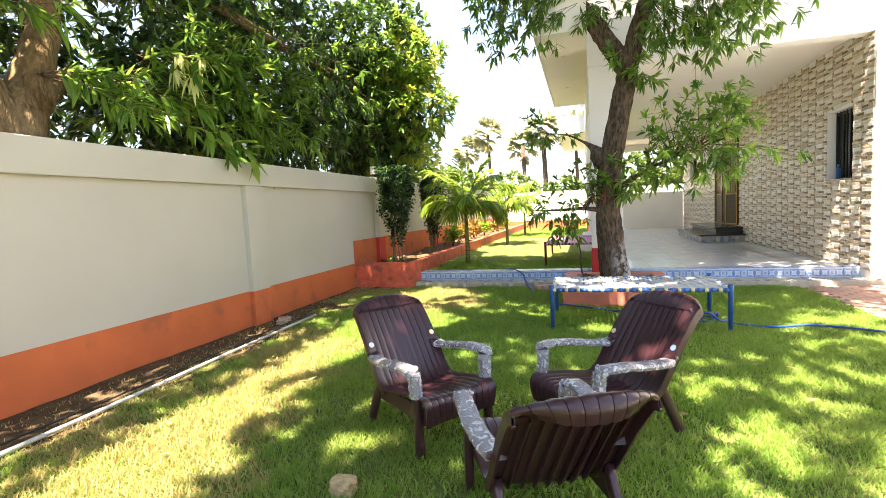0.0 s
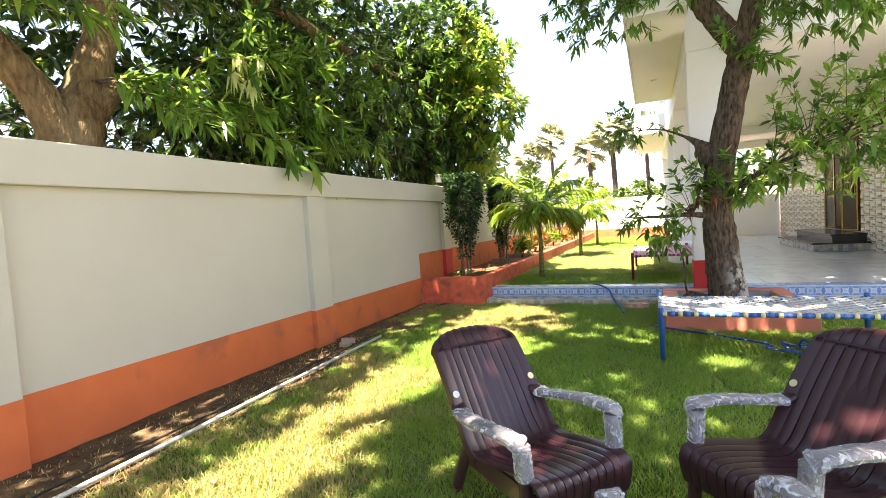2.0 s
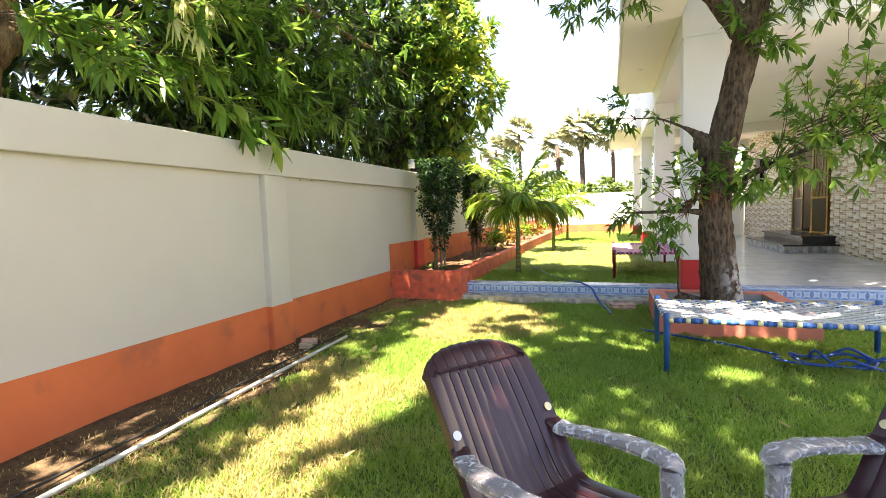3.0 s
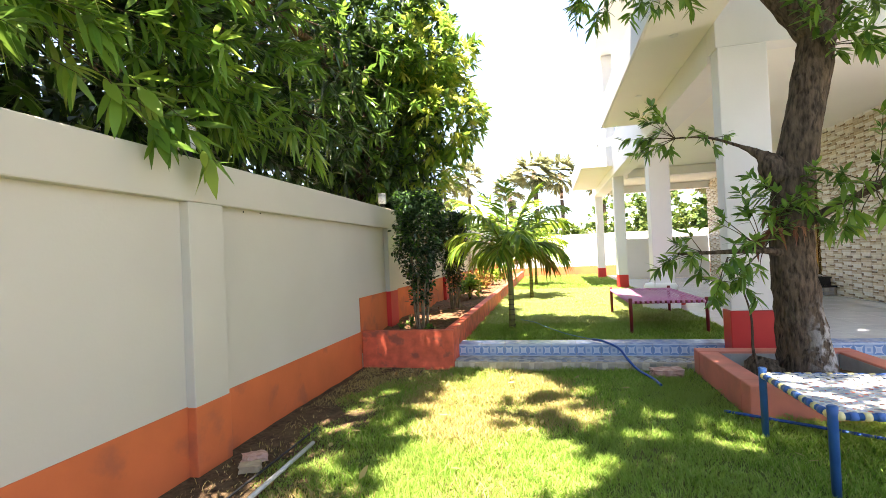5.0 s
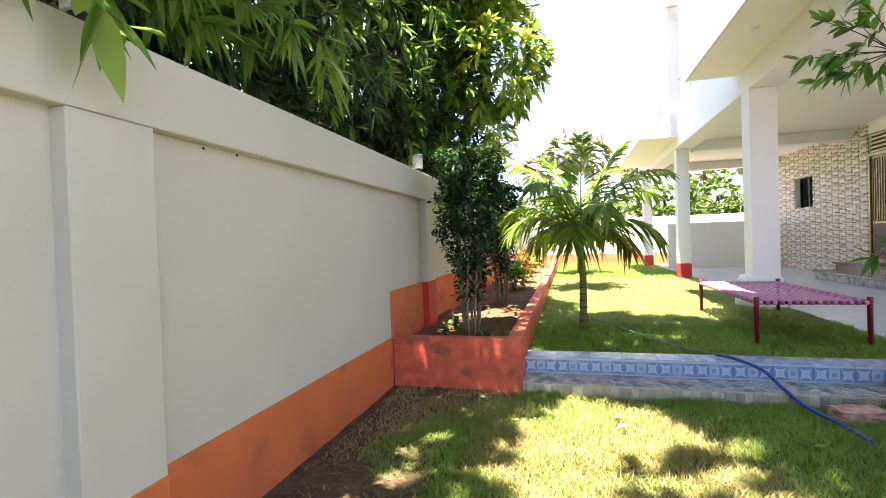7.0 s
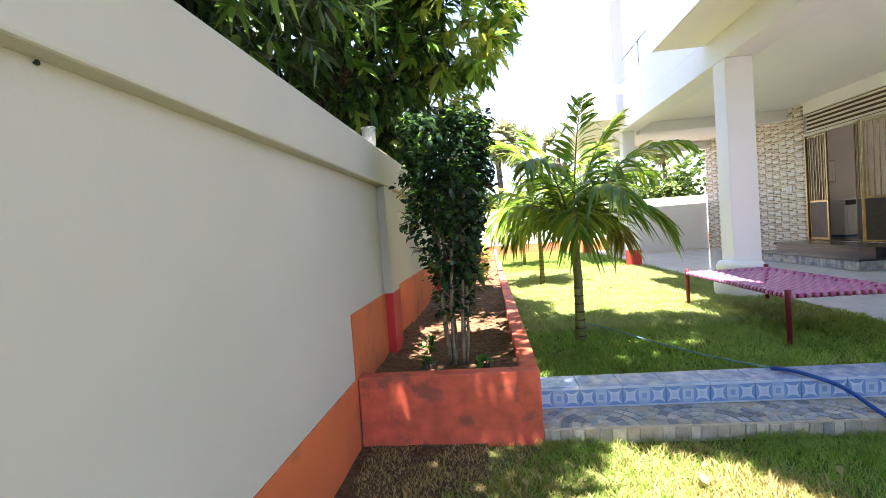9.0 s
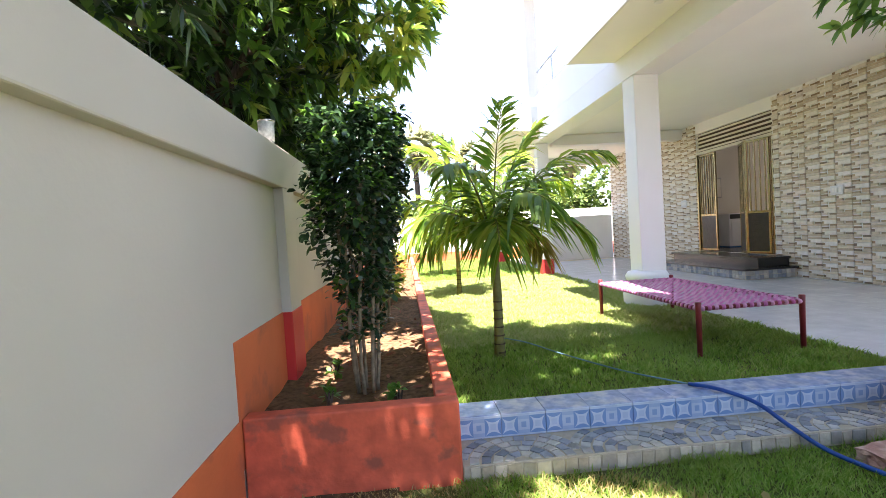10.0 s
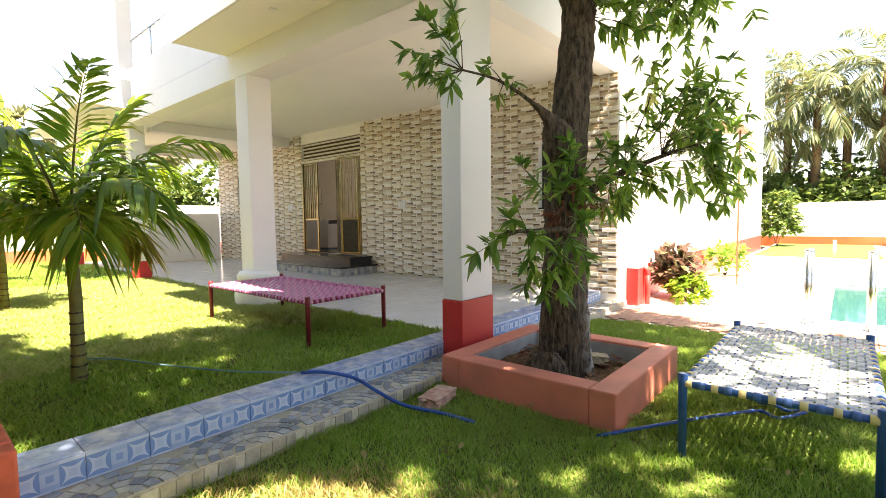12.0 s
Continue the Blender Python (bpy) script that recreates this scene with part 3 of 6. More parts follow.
# far and closing walls
def plain_wall(name, x0, x1, y0, y1, h, label, dado=0.5):
    w = tagged(empty(name), label, "wall", kind="structure")
    part("wall_core", box(x0, x1, y0, y1, -0.2, h, 0.01), "white", w)
    part("dado", box(x0 - 0.006, x1 + 0.006, y0 - 0.006, y1 + 0.006, -0.2, dado), "orange", w)
    return w


plain_wall("wall_north", -4.28, 12.0, 26.3, 26.55, 2.15, "white boundary wall with an orange foot at the garden's end", 0.62)
plain_wall("wall_east", 25.0, 25.25, -14.0, 26.0, 2.0, "white boundary wall with an orange foot beyond the pool", 0.4)
plain_wall("wall_south", -4.5, 25.0, -8.3, -8.05, 2.2, "white boundary wall behind the lower lawn")

# ---- planter along the wall ----
planter = tagged(empty("planter_bed"), "weathered red masonry planter bed along the wall", "planter")
part("front_wall", box(-4.274, -3.045, 8.58, 8.70, -0.1, 0.487, 0.012), "planter", planter, "red front wall with dark peeling damp patches")
part("side_wall", box(-3.175, -3.045, 8.703, 26.2, -0.1, 0.492, 0.012), "planter", planter)
sheet("planter_soil", -4.28, -3.17, 8.69, 26.2, 0.40, "soil", "reddish dry soil with leaf litter in the planter", "soil", step=0.06, bump=0.075, seed=8)
slab("planter_fill", -4.27, -3.18, 8.71, 26.1, -0.05, 0.30, "soil", "soil filling of the planter", "soil")

# ---- steps along the platform edge ----
mosaic_step = tagged(part("mosaic_step", box(-3.043, 4.6, 8.585, 9.0, -0.1, 0.092, 0.006), "grout"), "low step paved with grey fan-pattern mosaic chips", "step", kind="structure")
edge_step = tagged(part("tile_step", box(-3.043, 4.6, 8.935, 9.19, -0.05, 0.238), "grout"), "raised step faced with blue and white patterned tiles", "step", kind="structure")

# ---- porch ----
slab("porch_base", 0.6, 14.0, 9.192, 25.0, -0.1, 0.205, "grout", "masonry bed of the porch floor", "floor")
slab("house_plinth", 4.61, 14.0, 8.62, 9.19, -0.1, 0.205, "grout", "masonry plinth under the house corner", "floor")

# ---- house ----
XW = 4.1
wall_h = tagged(empty("wall_house"), "house wall on the porch faced with split stone tiles", "wall", kind="structure")
DOOR, WIN_S, WIN_N = (14.82, 17.30, 0.62, 3.52), (9.2, 10.05, 1.60, 2.74), (19.85, 20.95, 2.02, 2.92)
Z0, ZC = 0.1, 3.78
for y0, y1, z0, z1 in ((8.64, WIN_S[0], Z0, ZC), (WIN_S[0], WIN_S[1], Z0, WIN_S[2]), (WIN_S[0], WIN_S[1], WIN_S[3], ZC), (WIN_S[1], DOOR[0], Z0, ZC),
                       (DOOR[0], DOOR[1], Z0, DOOR[2] - 0.03), (DOOR[0], DOOR[1], DOOR[3], ZC), (DOOR[1], WIN_N[0], Z0, ZC), (WIN_N[0], WIN_N[1], Z0, WIN_N[2]),
                       (WIN_N[0], WIN_N[1], WIN_N[3], ZC), (WIN_N[1], 22.3, Z0, ZC)):
    part("wall_core", box(XW, XW + 0.24, y0, y1, z0, z1), "white", wall_h)
# south front of the house towards the pool
south = tagged(empty("wall_house_south"), "sunlit white house wall with a red painted foot beside the pool", "wall", kind="structure")
part("wall_core", box(XW + 0.245, 20.0, 8.60, 8.85, -0.1, 10.5), "white", south)
part("dado", box(XW + 0.40, 20.01, 8.585, 8.595, -0.1, 0.62), "red", south)
part("pilaster", box(XW + 0.25, XW + 0.75, 8.42, 8.598, -0.1, 10.5, 0.01), "white", south)
part("pilaster_dado", box(XW + 0.244, XW + 0.756, 8.414, 8.5975, -0.1, 0.62, 0.008), "red", south)
part("end_wall", box(19.7, 20.0, 8.86, 22.0, -0.1, 10.5), "white", south)
part("upper_wall", box(XW + 0.01, XW + 0.24, 8.65, 22.3, 4.45, 10.5), "white", south)
part("back_wall", box(XW + 0.25, 19.7, 22.0, 22.3, -0.1, 10.5), "white", south)

# porch ceiling and first-floor slabs
slab("ceiling", 0.62, 4.099, 8.99, 22.3, 3.78, 3.95, "ceiling", "plain off-white porch ceiling", "ceiling")
# stops short of the back wall: unseen gap added to let daylight in
slab("ceiling_room", 4.35, 7.72, 8.9, 21.9, 3.82, 4.0, "ceiling", "plain white ceiling of the room", "ceiling")
beams = tagged(empty("porch_beams"), "white painted porch beams and first-floor slab edge", "beam", kind="structure")
part("edge_beam", box(0.16, 0.615, 8.99, 24.2, 3.60, 4.02, 0.01), "white", beams)
part("south_beam", box(0.16, XW + 0.24, 8.71, 8.985, 3.68, 4.42, 0.01), "white", beams)
for y in (17.85, 22.0):
    part("cross_beam", box(0.62, XW - 0.002, y, y + 0.30, 3.52, 3.775, 0.008), "white", beams)
part("parapet", box(0.17, 0.36, 8.992, 24.2, 4.025, 4.72, 0.008), "white", beams)
part("upper_floor", box(0.365, XW + 0.005, 8.99, 22.3, 4.03, 4.2), "white", beams)
balcony = tagged(empty("balcony"), "white cantilevered first-floor balcony slab with a flat fascia", "balcony", kind="structure")
part("soffit", box(-0.58, 0.155, 7.72, 13.2, 3.97, 4.05), "ceiling", balcony)
part("fascia", box(-0.62, -0.585, 7.70, 13.22, 3.965, 4.46, 0.006), "white", balcony)
part("fascia", box(-0.58, 0.155, 7.70, 7.735, 3.965, 4.46, 0.006), "white", balcony)
part("fascia", box(-0.58, 0.155, 13.185, 13.22, 4.055, 4.46, 0.006), "white", balcony)
part("deck", box(-0.58, 0.155, 7.74, 13.18, 4.3, 4.36), "white", balcony)
for y in (8.9, 11.2):
    bm = bmesh.new()
    bmesh.ops.create_cone(bm, cap_ends=True, segments=18, radius1=0.05, radius2=0.05, depth=0.012, matrix=Matrix.Translation((-0.22, y, 3.966)))
    part("downlight", bm, "white", balcony)
balcony_n = tagged(empty("balcony"), "white cantilevered balcony slab at the far end of the house", "balcony", kind="structure")
part("soffit", box(-0.72, 0.155, 17.5, 23.0, 3.86, 3.95), "ceiling", balcony_n)
part("fascia", box(-0.75, -0.725, 17.49, 23.02, 3.855, 4.45, 0.006), "white", balcony_n)
part("fascia", box(-0.72, 0.155, 17.47, 17.498, 3.855, 4.45, 0.006), "white", balcony_n)
part("spout", sweep([(-0.25, 17.5, 4.45), (-0.25, 17.5, 4.75)], 0.02, 8), "pvc", balcony_n)

rail = tagged(empty("glass_railing"), "clear glass balcony railing with a thin steel handrail", "railing")
for i in range(4):
    y = 13.4 + i * 1.06
    p_ = part("pane", box(0.255, 0.265, y, y + 1.0, 4.725, 5.3), "glass", rail)
    p_.visible_shadow = False
    part("post", sweep([(0.26, y - 0.03, 4.72), (0.26, y - 0.03, 5.34)], 0.016, 8), "steel", rail)
part("handrail", sweep([(0.26, 13.3, 5.34), (0.26, 17.7, 5.34)], 0.02, 8), "steel", rail)
for i in range(4):
    y = 18.4 + i * 1.1
    p_ = part("pane", box(-0.66, -0.65, y, y + 1.05, 4.46, 5.1), "glass", rail)
    p_.visible_shadow = False
upper = tagged(empty("upper_frame"), "white first-floor column and roof slab above the balcony", "roof", kind="structure")
part("column", box(0.02, 0.30, 17.75, 18.1, 4.73, 7.25, 0.01), "white", upper)
part("column", box(0.40, 0.75, 12.7, 13.0, 4.21, 7.25, 0.01), "white", upper)
part("roof_slab", box(-0.25, 4.09, 8.9, 18.4, 7.26, 7.55, 0.01), "white", upper)


def column(x0, x1, y0, y1, z0, z1, red_z, label):
    c = tagged(empty("column"), label, "column", group="porch columns", kind="structure")
    part("shaft", box(x0, x1, y0, y1, red_z + 0.002, z1, 0.012), "white", c)
    part("painted_foot", box(x0 - 0.006, x1 + 0.006, y0 - 0.006, y1 + 0.006, z0, red_z, 0.008), "red", c, "glossy red painted foot")
    return c


column(0.17, 0.68, 8.69, 8.93, 0.0, 3.676, 0.655, "white square porch column with a red painted foot")
column(0.20, 0.50, 17.9, 18.2, 0.15, 3.60, 0.60, "white square porch column with a red painted foot")
column(0.20, 0.50, 23.6, 23.9, 0.15, 3.60, 0.60, "white square porch column with a red painted foot")
c2 = tagged(empty("column"), "white square porch column on a round moulded plaster base", "column", group="porch columns", kind="structure")
part("shaft", box(0.16, 0.54, 12.62, 12.98, 0.70, 3.598, 0.012), "white", c2)
bm = bmesh.new()
prof = [(0.33, 0.10), (0.345, 0.22), (0.35, 0.36), (0.33, 0.45), (0.25, 0.50), (0.24, 0.53), (0.30, 0.58), (0.31, 0.64), (0.27, 0.70), (0.20, 0.712)]
rings = []
for r, z in prof:
    rings.append([bm.verts.new((0.30 + r * math.cos(2 * math.pi * k / 28), 12.75 + r * math.sin(2 * math.pi * k / 28), z)) for k in range(28)])
for a, b in zip(rings, rings[1:]):
    for k in range(28):
        bm.faces.new((a[k], a[(k + 1) % 28], b[(k + 1) % 28], b[k])).smooth = True
bm.faces.new(rings[-1])
part("moulded_base", bm, "white", c2, "round bulging white plaster base")

# low wall at the porch end
slab("porch_end_wall", 0.8, 4.095, 22.35, 22.55, 0.0, 1.75, "white", "low white parapet wall at the porch's far end", "wall")
pot = tagged(empty("bucket"), "small red plastic bucket on the porch edge", "bucket")
bm = bmesh.new()
bmesh.ops.create_cone(bm, cap_ends=True, segments=20, radius1=0.07, radius2=0.10, depth=0.2, matrix=Matrix.Translation((0.78, 13.2, 0.32)))
part("body", bm, "red", pot)
bm = bmesh.new()
bmesh.ops.create_cone(bm, cap_ends=False, segments=20, radius1=0.107, radius2=0.107, depth=0.02, matrix=Matrix.Translation((0.78, 13.2, 0.415)))
part("rim", bm, "red", pot)

# ---- door ----
steps = tagged(empty("door_steps"), "two tiled steps with black granite treads before the door", "steps")
part("riser", box(3.05, 4.095, 14.32, 17.4, 0.22, 0.385), "grout", steps)
step_riser = steps.children[0]
part("tread", box(3.0, 4.09, 14.27, 17.45, 0.388, 0.428, 0.006), "granite", steps, "polished black granite tread")
part("riser", box(3.45, 4.09, 14.5, 17.38, 0.43, 0.565), "granite", steps)
part("tread", box(3.40, 4.09, 14.45, 17.42, 0.567, 0.607, 0.006), "granite", steps, "polished black granite tread")
door = tagged(empty("door_1"), "open gilt folding grille door with a louvred transom", "door", kind="structure")
part("jamb", box(XW - 0.02, XW + 0.10, 17.245, 17.30, 0.62, 3.0, 0.004), "brass", door)
part("jamb", box(XW - 0.02, XW + 0.10, 14.82, 14.875, 0.62, 3.0, 0.004), "brass", door)
part("head", box(XW - 0.02, XW + 0.10, 14.82, 17.30, 3.0, 3.06, 0.004), "transom", door)
part("transom_back", box(XW + 0.07, XW + 0.09, 14.82, 17.30, 3.06, 3.52), "transom_back", door)
for k in range(5):
    z = 3.105 + k * 0.092
    bm = box(XW + 0.02, XW + 0.032, 14.83, 17.29, -0.024, 0.024, 0.003)
    bmesh.ops.rotate(bm, verts=bm.verts, cent=(XW + 0.026, 0, 0), matrix=Matrix.Rotation(radians(18), 3, "Y"))
    bmesh.ops.translate(bm, verts=bm.verts, vec=(0, 0, z))
    part("louvre_slat", bm, "transom", door)


def grille_leaf(m, w, name="door_leaf"):
    """A gilt frame with upright bars over a dark carved lower panel."""
    lf = part(name, box(-0.02, 0.02, 0, 0.045, 0, 2.36, 0.004), "brass", door)
    lf.matrix_basis = m
    part("stile", box(-0.02, 0.02, w - 0.045, w, 0, 2.36, 0.004), "brass", lf)
    for z in (0.0, 0.84, 2.31):
        part("crossbar", box(-0.018, 0.018, 0.045, w - 0.045, z, z + 0.05, 0.003), "brass", lf)
    part("lower_panel", box(-0.012, 0.012, 0.045, w - 0.045, 0.05, 0.84), "dark_panel", lf, "dark carved lower panel")
    n = max(3, int((w - 0.09) / 0.085))
    for k in range(n):
        y = 0.045 + (w - 0.09) * (k + 0.5) / n
        part("bar", box(-0.012, 0.012, y - 0.011, y + 0.011, 0.89, 2.31, 0.003), "brass", lf)
    return lf


grille_leaf(pose(XW + 0.03, 17.24, 0.63, 0, 0, 180), 0.62)
grille_leaf(pose(XW - 0.03, 14.88, 0.63, 0, 0, 20), 0.50)
grille_leaf(pose(XW - 0.205, 15.355, 0.63, 0, 0, -24), 0.42)

# room behind the door
slab("room_floor", 4.345, 9.0, 9.2, 21.9, 0.3, 0.61, "granite", "dark polished floor of the room", "floor")
slab("room_wall", 8.0, 8.15, 9.0, 21.9, 0.61, 3.81, "room_wall", "plain cream wall inside the room", "wall")
slab("room_wall_side", 4.345, 8.0, 18.4, 18.5, 0.61, 3.81, "room_wall", "plain cream wall inside the room", "wall")
slab("room_wall_south", 4.345, 8.0, 13.0, 13.1, 0.61, 3.81, "room_wall", "plain cream wall inside the room", "wall")
washer = tagged(empty("washing_machine"), "white front-loading appliance against the room wall", "appliance")
part("body", box(5.18, 5.62, 17.70, 18.25, 0.64, 1.5, 0.015), "appliance", washer)
part("foot", box(5.20, 5.60, 17.72, 18.23, 0.61, 0.64), "blue_plastic", washer)
part("control_panel", box(5.21, 5.59, 17.692, 17.70, 1.36, 1.48, 0.003), "dark_frame", washer)
part("door", box(5.24, 5.56, 17.685, 17.698, 0.75, 1.30, 0.006), "appliance", washer)
part("handle", box(5.50, 5.53, 17.665, 17.685, 0.95, 1.10, 0.004), "dark_frame", washer)
cab = tagged(empty("cupboard"), "pale blue-grey low cupboard in the room", "cupboard")
part("body", box(5.66, 6.25, 17.72, 18.25, 0.61, 1.50, 0.01), "pvc", cab)
part("door", box(5.69, 6.22, 17.705, 17.719, 0.66, 1.45, 0.004), "blue_plastic", cab)
meter = tagged(empty("meter_box"), "grey electric meter box on the room wall", "box")
part("body", box(4.98, 5.42, 18.28, 18.398, 1.95, 2.5, 0.01), "concrete", meter)
part("door", box(5.01, 5.39, 18.266, 18.279, 1.98, 2.47, 0.004), "transom", meter)
part("conduit", sweep(curve_points([(5.08, 18.34, 1.95), (5.05, 18.30, 1.6), (5.08, 18.3, 0.9), (5.08, 18.3, 0.62)]), 0.03, 8), "black", meter)


def window(name, y0, y1, z0, z1, label):
    w = tagged(empty(name), label, "window", kind="structure")
    f = 0.05
    for a, b, c, d in ((y0, y1, z0, z0 + f), (y0, y1, z1 - f, z1), (y0, y0 + f, z0 + f, z1 - f), (y1 - f, y1, z0 + f, z1 - f), ((y0 + y1) / 2 - 0.03, (y0 + y1) / 2 + 0.03, z0 + f, z1 - f)):
        part("frame", box(XW + 0.13, XW + 0.19, a, b, c, d, 0.004), "dark_frame", w)
    part("pane", box(XW + 0.155, XW + 0.163, y0 + f, y1 - f, z0 + f, z1 - f), "dark_glass", w)
    # near-black sheet put behind the pane in place of the dark recess
    part("curtain", box(XW + 0.22, XW + 0.235, y0, y1, z0, z1), "dark_frame", w)
    n = 7
    for k in range(n):
        y = y0 + f + (y1 - y0 - 2 * f) * (k + 0.5) / n
        part("bar", sweep([(XW + 0.10, y, z0), (XW + 0.10, y, z1)], 0.007, 6), "dark_frame", w)
    part("sill", box(XW - 0.01, XW + 0.13, y0 + 0.002, y1 - 0.002, z0, z0 + 0.025, 0.004), "granite", w)
    return w


window("window_1", *WIN_S, "recessed dark barred window in the stone-faced wall")
window("window_2", *WIN_N, "recessed dark barred window near the far end of the wall")
bottle = tagged(empty("bottle"), "small blue plastic bottle on the window sill", "bottle")
part("body", sweep([(XW + 0.04, 9.75, 1.626), (XW + 0.04, 9.75, 1.80)], 0.035, 12), "blue_plastic", bottle)
part("neck", sweep([(XW + 0.04, 9.75, 1.80), (XW + 0.04, 9.75, 1.83), (XW + 0.04, 9.75, 1.87)], [0.03, 0.015, 0.015], 10), "blue_plastic", bottle)
for y, z in ((17.75, 1.75), (13.3, 1.7)):
    sw = tagged(empty("switch_plate"), "white electric switch plate on the stone facing", "switch", group="switch plates")
    part("plate", box(XW - 0.036, XW - 0.022, y, y + 0.24, z, z + 0.16, 0.004), "appliance", sw)
    for k in range(3):
        part("rocker", box(XW - 0.042, XW - 0.036, y + 0.03 + k * 0.065, y + 0.075 + k * 0.065, z + 0.04, z + 0.12, 0.002), "white", sw)

# awning, pipe and bed on the south front
awn = tagged(empty("awning"), "small tan board awning on a thin brown post frame", "awning")
bm = box(6.9, 8.5, 7.5, 8.58, 0, 0.05)
for v in bm.verts:
    v.co.z += 3.18 + (8.58 - v.co.y) * -0.16 + 0.12
part("board", bm, "tan", awn)
part("post", sweep([(7.9, 7.6, 0.0), (7.9, 7.6, 3.14)], 0.02, 8), "tan", awn)
part("edge", box(6.88, 8.52, 7.47, 7.50, 3.08, 3.17, 0.004), "tan", awn)
pipe_r = tagged(empty("drain_pipe"), "red painted drain pipe stub on the house corner", "pipe")
part("pipe", sweep([(4.62, 8.35, 0.0), (4.62, 8.35, 0.52)], 0.04, 10), "red", pipe_r)
part("elbow", sweep(curve_points([(4.62, 8.35, 0.5), (4.62, 8.37, 0.58), (4.62, 8.42, 0.6)]), 0.045, 10), "red", pipe_r)
pipe_d = tagged(empty("drain_pipe"), "white vertical rainwater pipe on the house corner", "pipe")
part("pipe", sweep([(4.98, 8.53, 0.6), (4.98, 8.53, 7.2)], 0.05, 10), "white", pipe_d)

# pool, deck, rails
slab("pool_deck", 4.05, 24.9, -8.0, 8.58, -0.075, 0.02, "deck", "pale sunlit concrete deck around the pool", "deck")
slab("brick_paving_bed", 3.17, 4.045, -8.0, 8.58, -0.07, 0.0, "grout", "sand bed of the brick path", "path")
slab("pool_water", 4.64, 15.0, -6.0, 6.05, 0.021, 0.035, "water", "clear turquoise water in the swimming pool", "pool")
cop = tagged(empty("pool_coping"), "pale tiled coping round the swimming pool", "coping", kind="structure")
for a in ((4.5, 15.2, 6.05, 6.2), (4.5, 4.64, -6.0, 6.05), (15.0, 15.2, -6.0, 6.05)):
    part("coping", box(*a, 0.022, 0.045, 0.006), "deck", cop)
slab("far_lawn", 16.5, 24.8, 5.0, 8.4, 0.021, 0.05, "far_leaf", "strip of sunlit lawn at the foot of the far wall", "lawn")
prail = tagged(empty("pool_rail"), "brushed steel pool handrail posts on round flanges", "railing")
for x, y in ((4.31, 6.28), (4.40, 6.25), (4.23, 5.67), (4.34, 5.64)):
    part("post", sweep([(x, y, 0.02), (x, y, 0.97)], 0.034, 12), "steel", prail)
    part("cap", sweep([(x, y, 0.97), (x, y, 0.99), (x, y, 1.0)], [0.039, 0.039, 0.016], 12), "steel", prail)
    part("flange", sweep([(x, y, 0.02), (x, y, 0.032)], 0.06, 16), "steel", prail)
bol = tagged(empty("bollard"), "small white bollard by the far pool end", "bollard")
part("post", sweep([(17.5, 6.2, 0.05), (17.5, 6.2, 0.55)], 0.05, 10), "white", bol)

# ---- tree box ----
tb = tagged(empty("tree_box"), "salmon-painted square masonry box round the tree foot", "planter")
for a in ((-0.27, 1.25, 7.05, 7.24), (-0.27, 1.25, 8.39, 8.58)):
    part("side_wall", box(*a, -0.05, 0.262, 0.012), "salmon", tb)
for a in ((-0.27, -0.08, 7.243, 8.387), (1.06, 1.25, 7.243, 8.387)):
    part("side_wall", box(*a, -0.05, 0.26, 0.012), "salmon", tb)
for a in ((-0.079, -0.071, 7.25, 8.38), (1.051, 1.059, 7.25, 8.38), (-0.07, 1.05, 7.241, 7.249), (-0.07, 1.05, 8.381, 8.389)):
    part("inner_render", box(*a, 0.0, 0.238, 0.002), "concrete", tb, "bare grey cement on the inside of the box")
sheet("tree_box_soil", -0.09, 1.07, 7.23, 8.4, 0.09, "soil", "dark leaf-strewn soil round the tree trunk", "soil", step=0.06, bump=0.05, seed=12)


def rough_block(name, m, sx, sy, sz, mat, label, category, seed):
    bm = bmesh.new()
    bmesh.ops.create_cube(bm, size=1, matrix=Matrix.Diagonal((sx, sy, sz, 1)))
    bmesh.ops.subdivide_edges(bm, edges=bm.edges[:], cuts=3, use_grid_fill=True)
    rnd = random.Random(seed)
    for v in bm.verts:
        v.co += Vector([rnd.uniform(-1, 1) * 0.06 * s for s in (sx, sy, sz * 0.6)])
        v.co *= 1 - 0.10 * (v.co.x / sx) ** 2 - 0.10 * (v.co.y / sy) ** 2
    ob = part(name, bm, mat)
    ob.matrix_basis = m
    return tagged(ob, label, category)


rough_block("brick", pose(-0.62, 8.32, 0.045, 0, 0, 12), 0.32, 0.17, 0.09, "brick", "pale broken brick lying on the lawn by the step", "brick", 1)
rough_block("stone", pose(0.85, 7.62, 0.14, 4, 6, 30), 0.24, 0.16, 0.07, "stone", "sandy flat stone on the soil in the tree box", "stone", 2)
rough_block("brick_piece", pose(-3.95, 5.75, 0.05, 0, 8, 60), 0.16, 0.10, 0.06, "brick", "broken brick piece on the soil by the wall", "brick", 3)
rough_block("brick_piece", pose(-3.9, 5.62, 0.04, 5, 0, 20), 0.14, 0.08, 0.05, "stone", "broken brick piece on the soil by the wall", "brick", 4)
rough_block("husk", pose(-1.18, 2.28, 0.04, 0, 0, 0), 0.12, 0.10, 0.08, "husk", "dry brown fruit husk lying in the grass", "husk", 5)

# ---- pipes and hoses ----
ob = tagged(empty("pvc_pipe"), "grey plastic pipe lying along the lawn edge", "pipe")
part("pipe", sweep(curve_points([(-3.67, 6.08, 0.035), (-3.60, 4.3, 0.04), (-3.53, 2.6, 0.04), (-3.48, -0.5, 0.04), (-3.45, -6, 0.04)], 4), 0.016, 10), "pvc", ob)
ob = tagged(empty("cable"), "thin black cable lying on the soil strip", "cable")
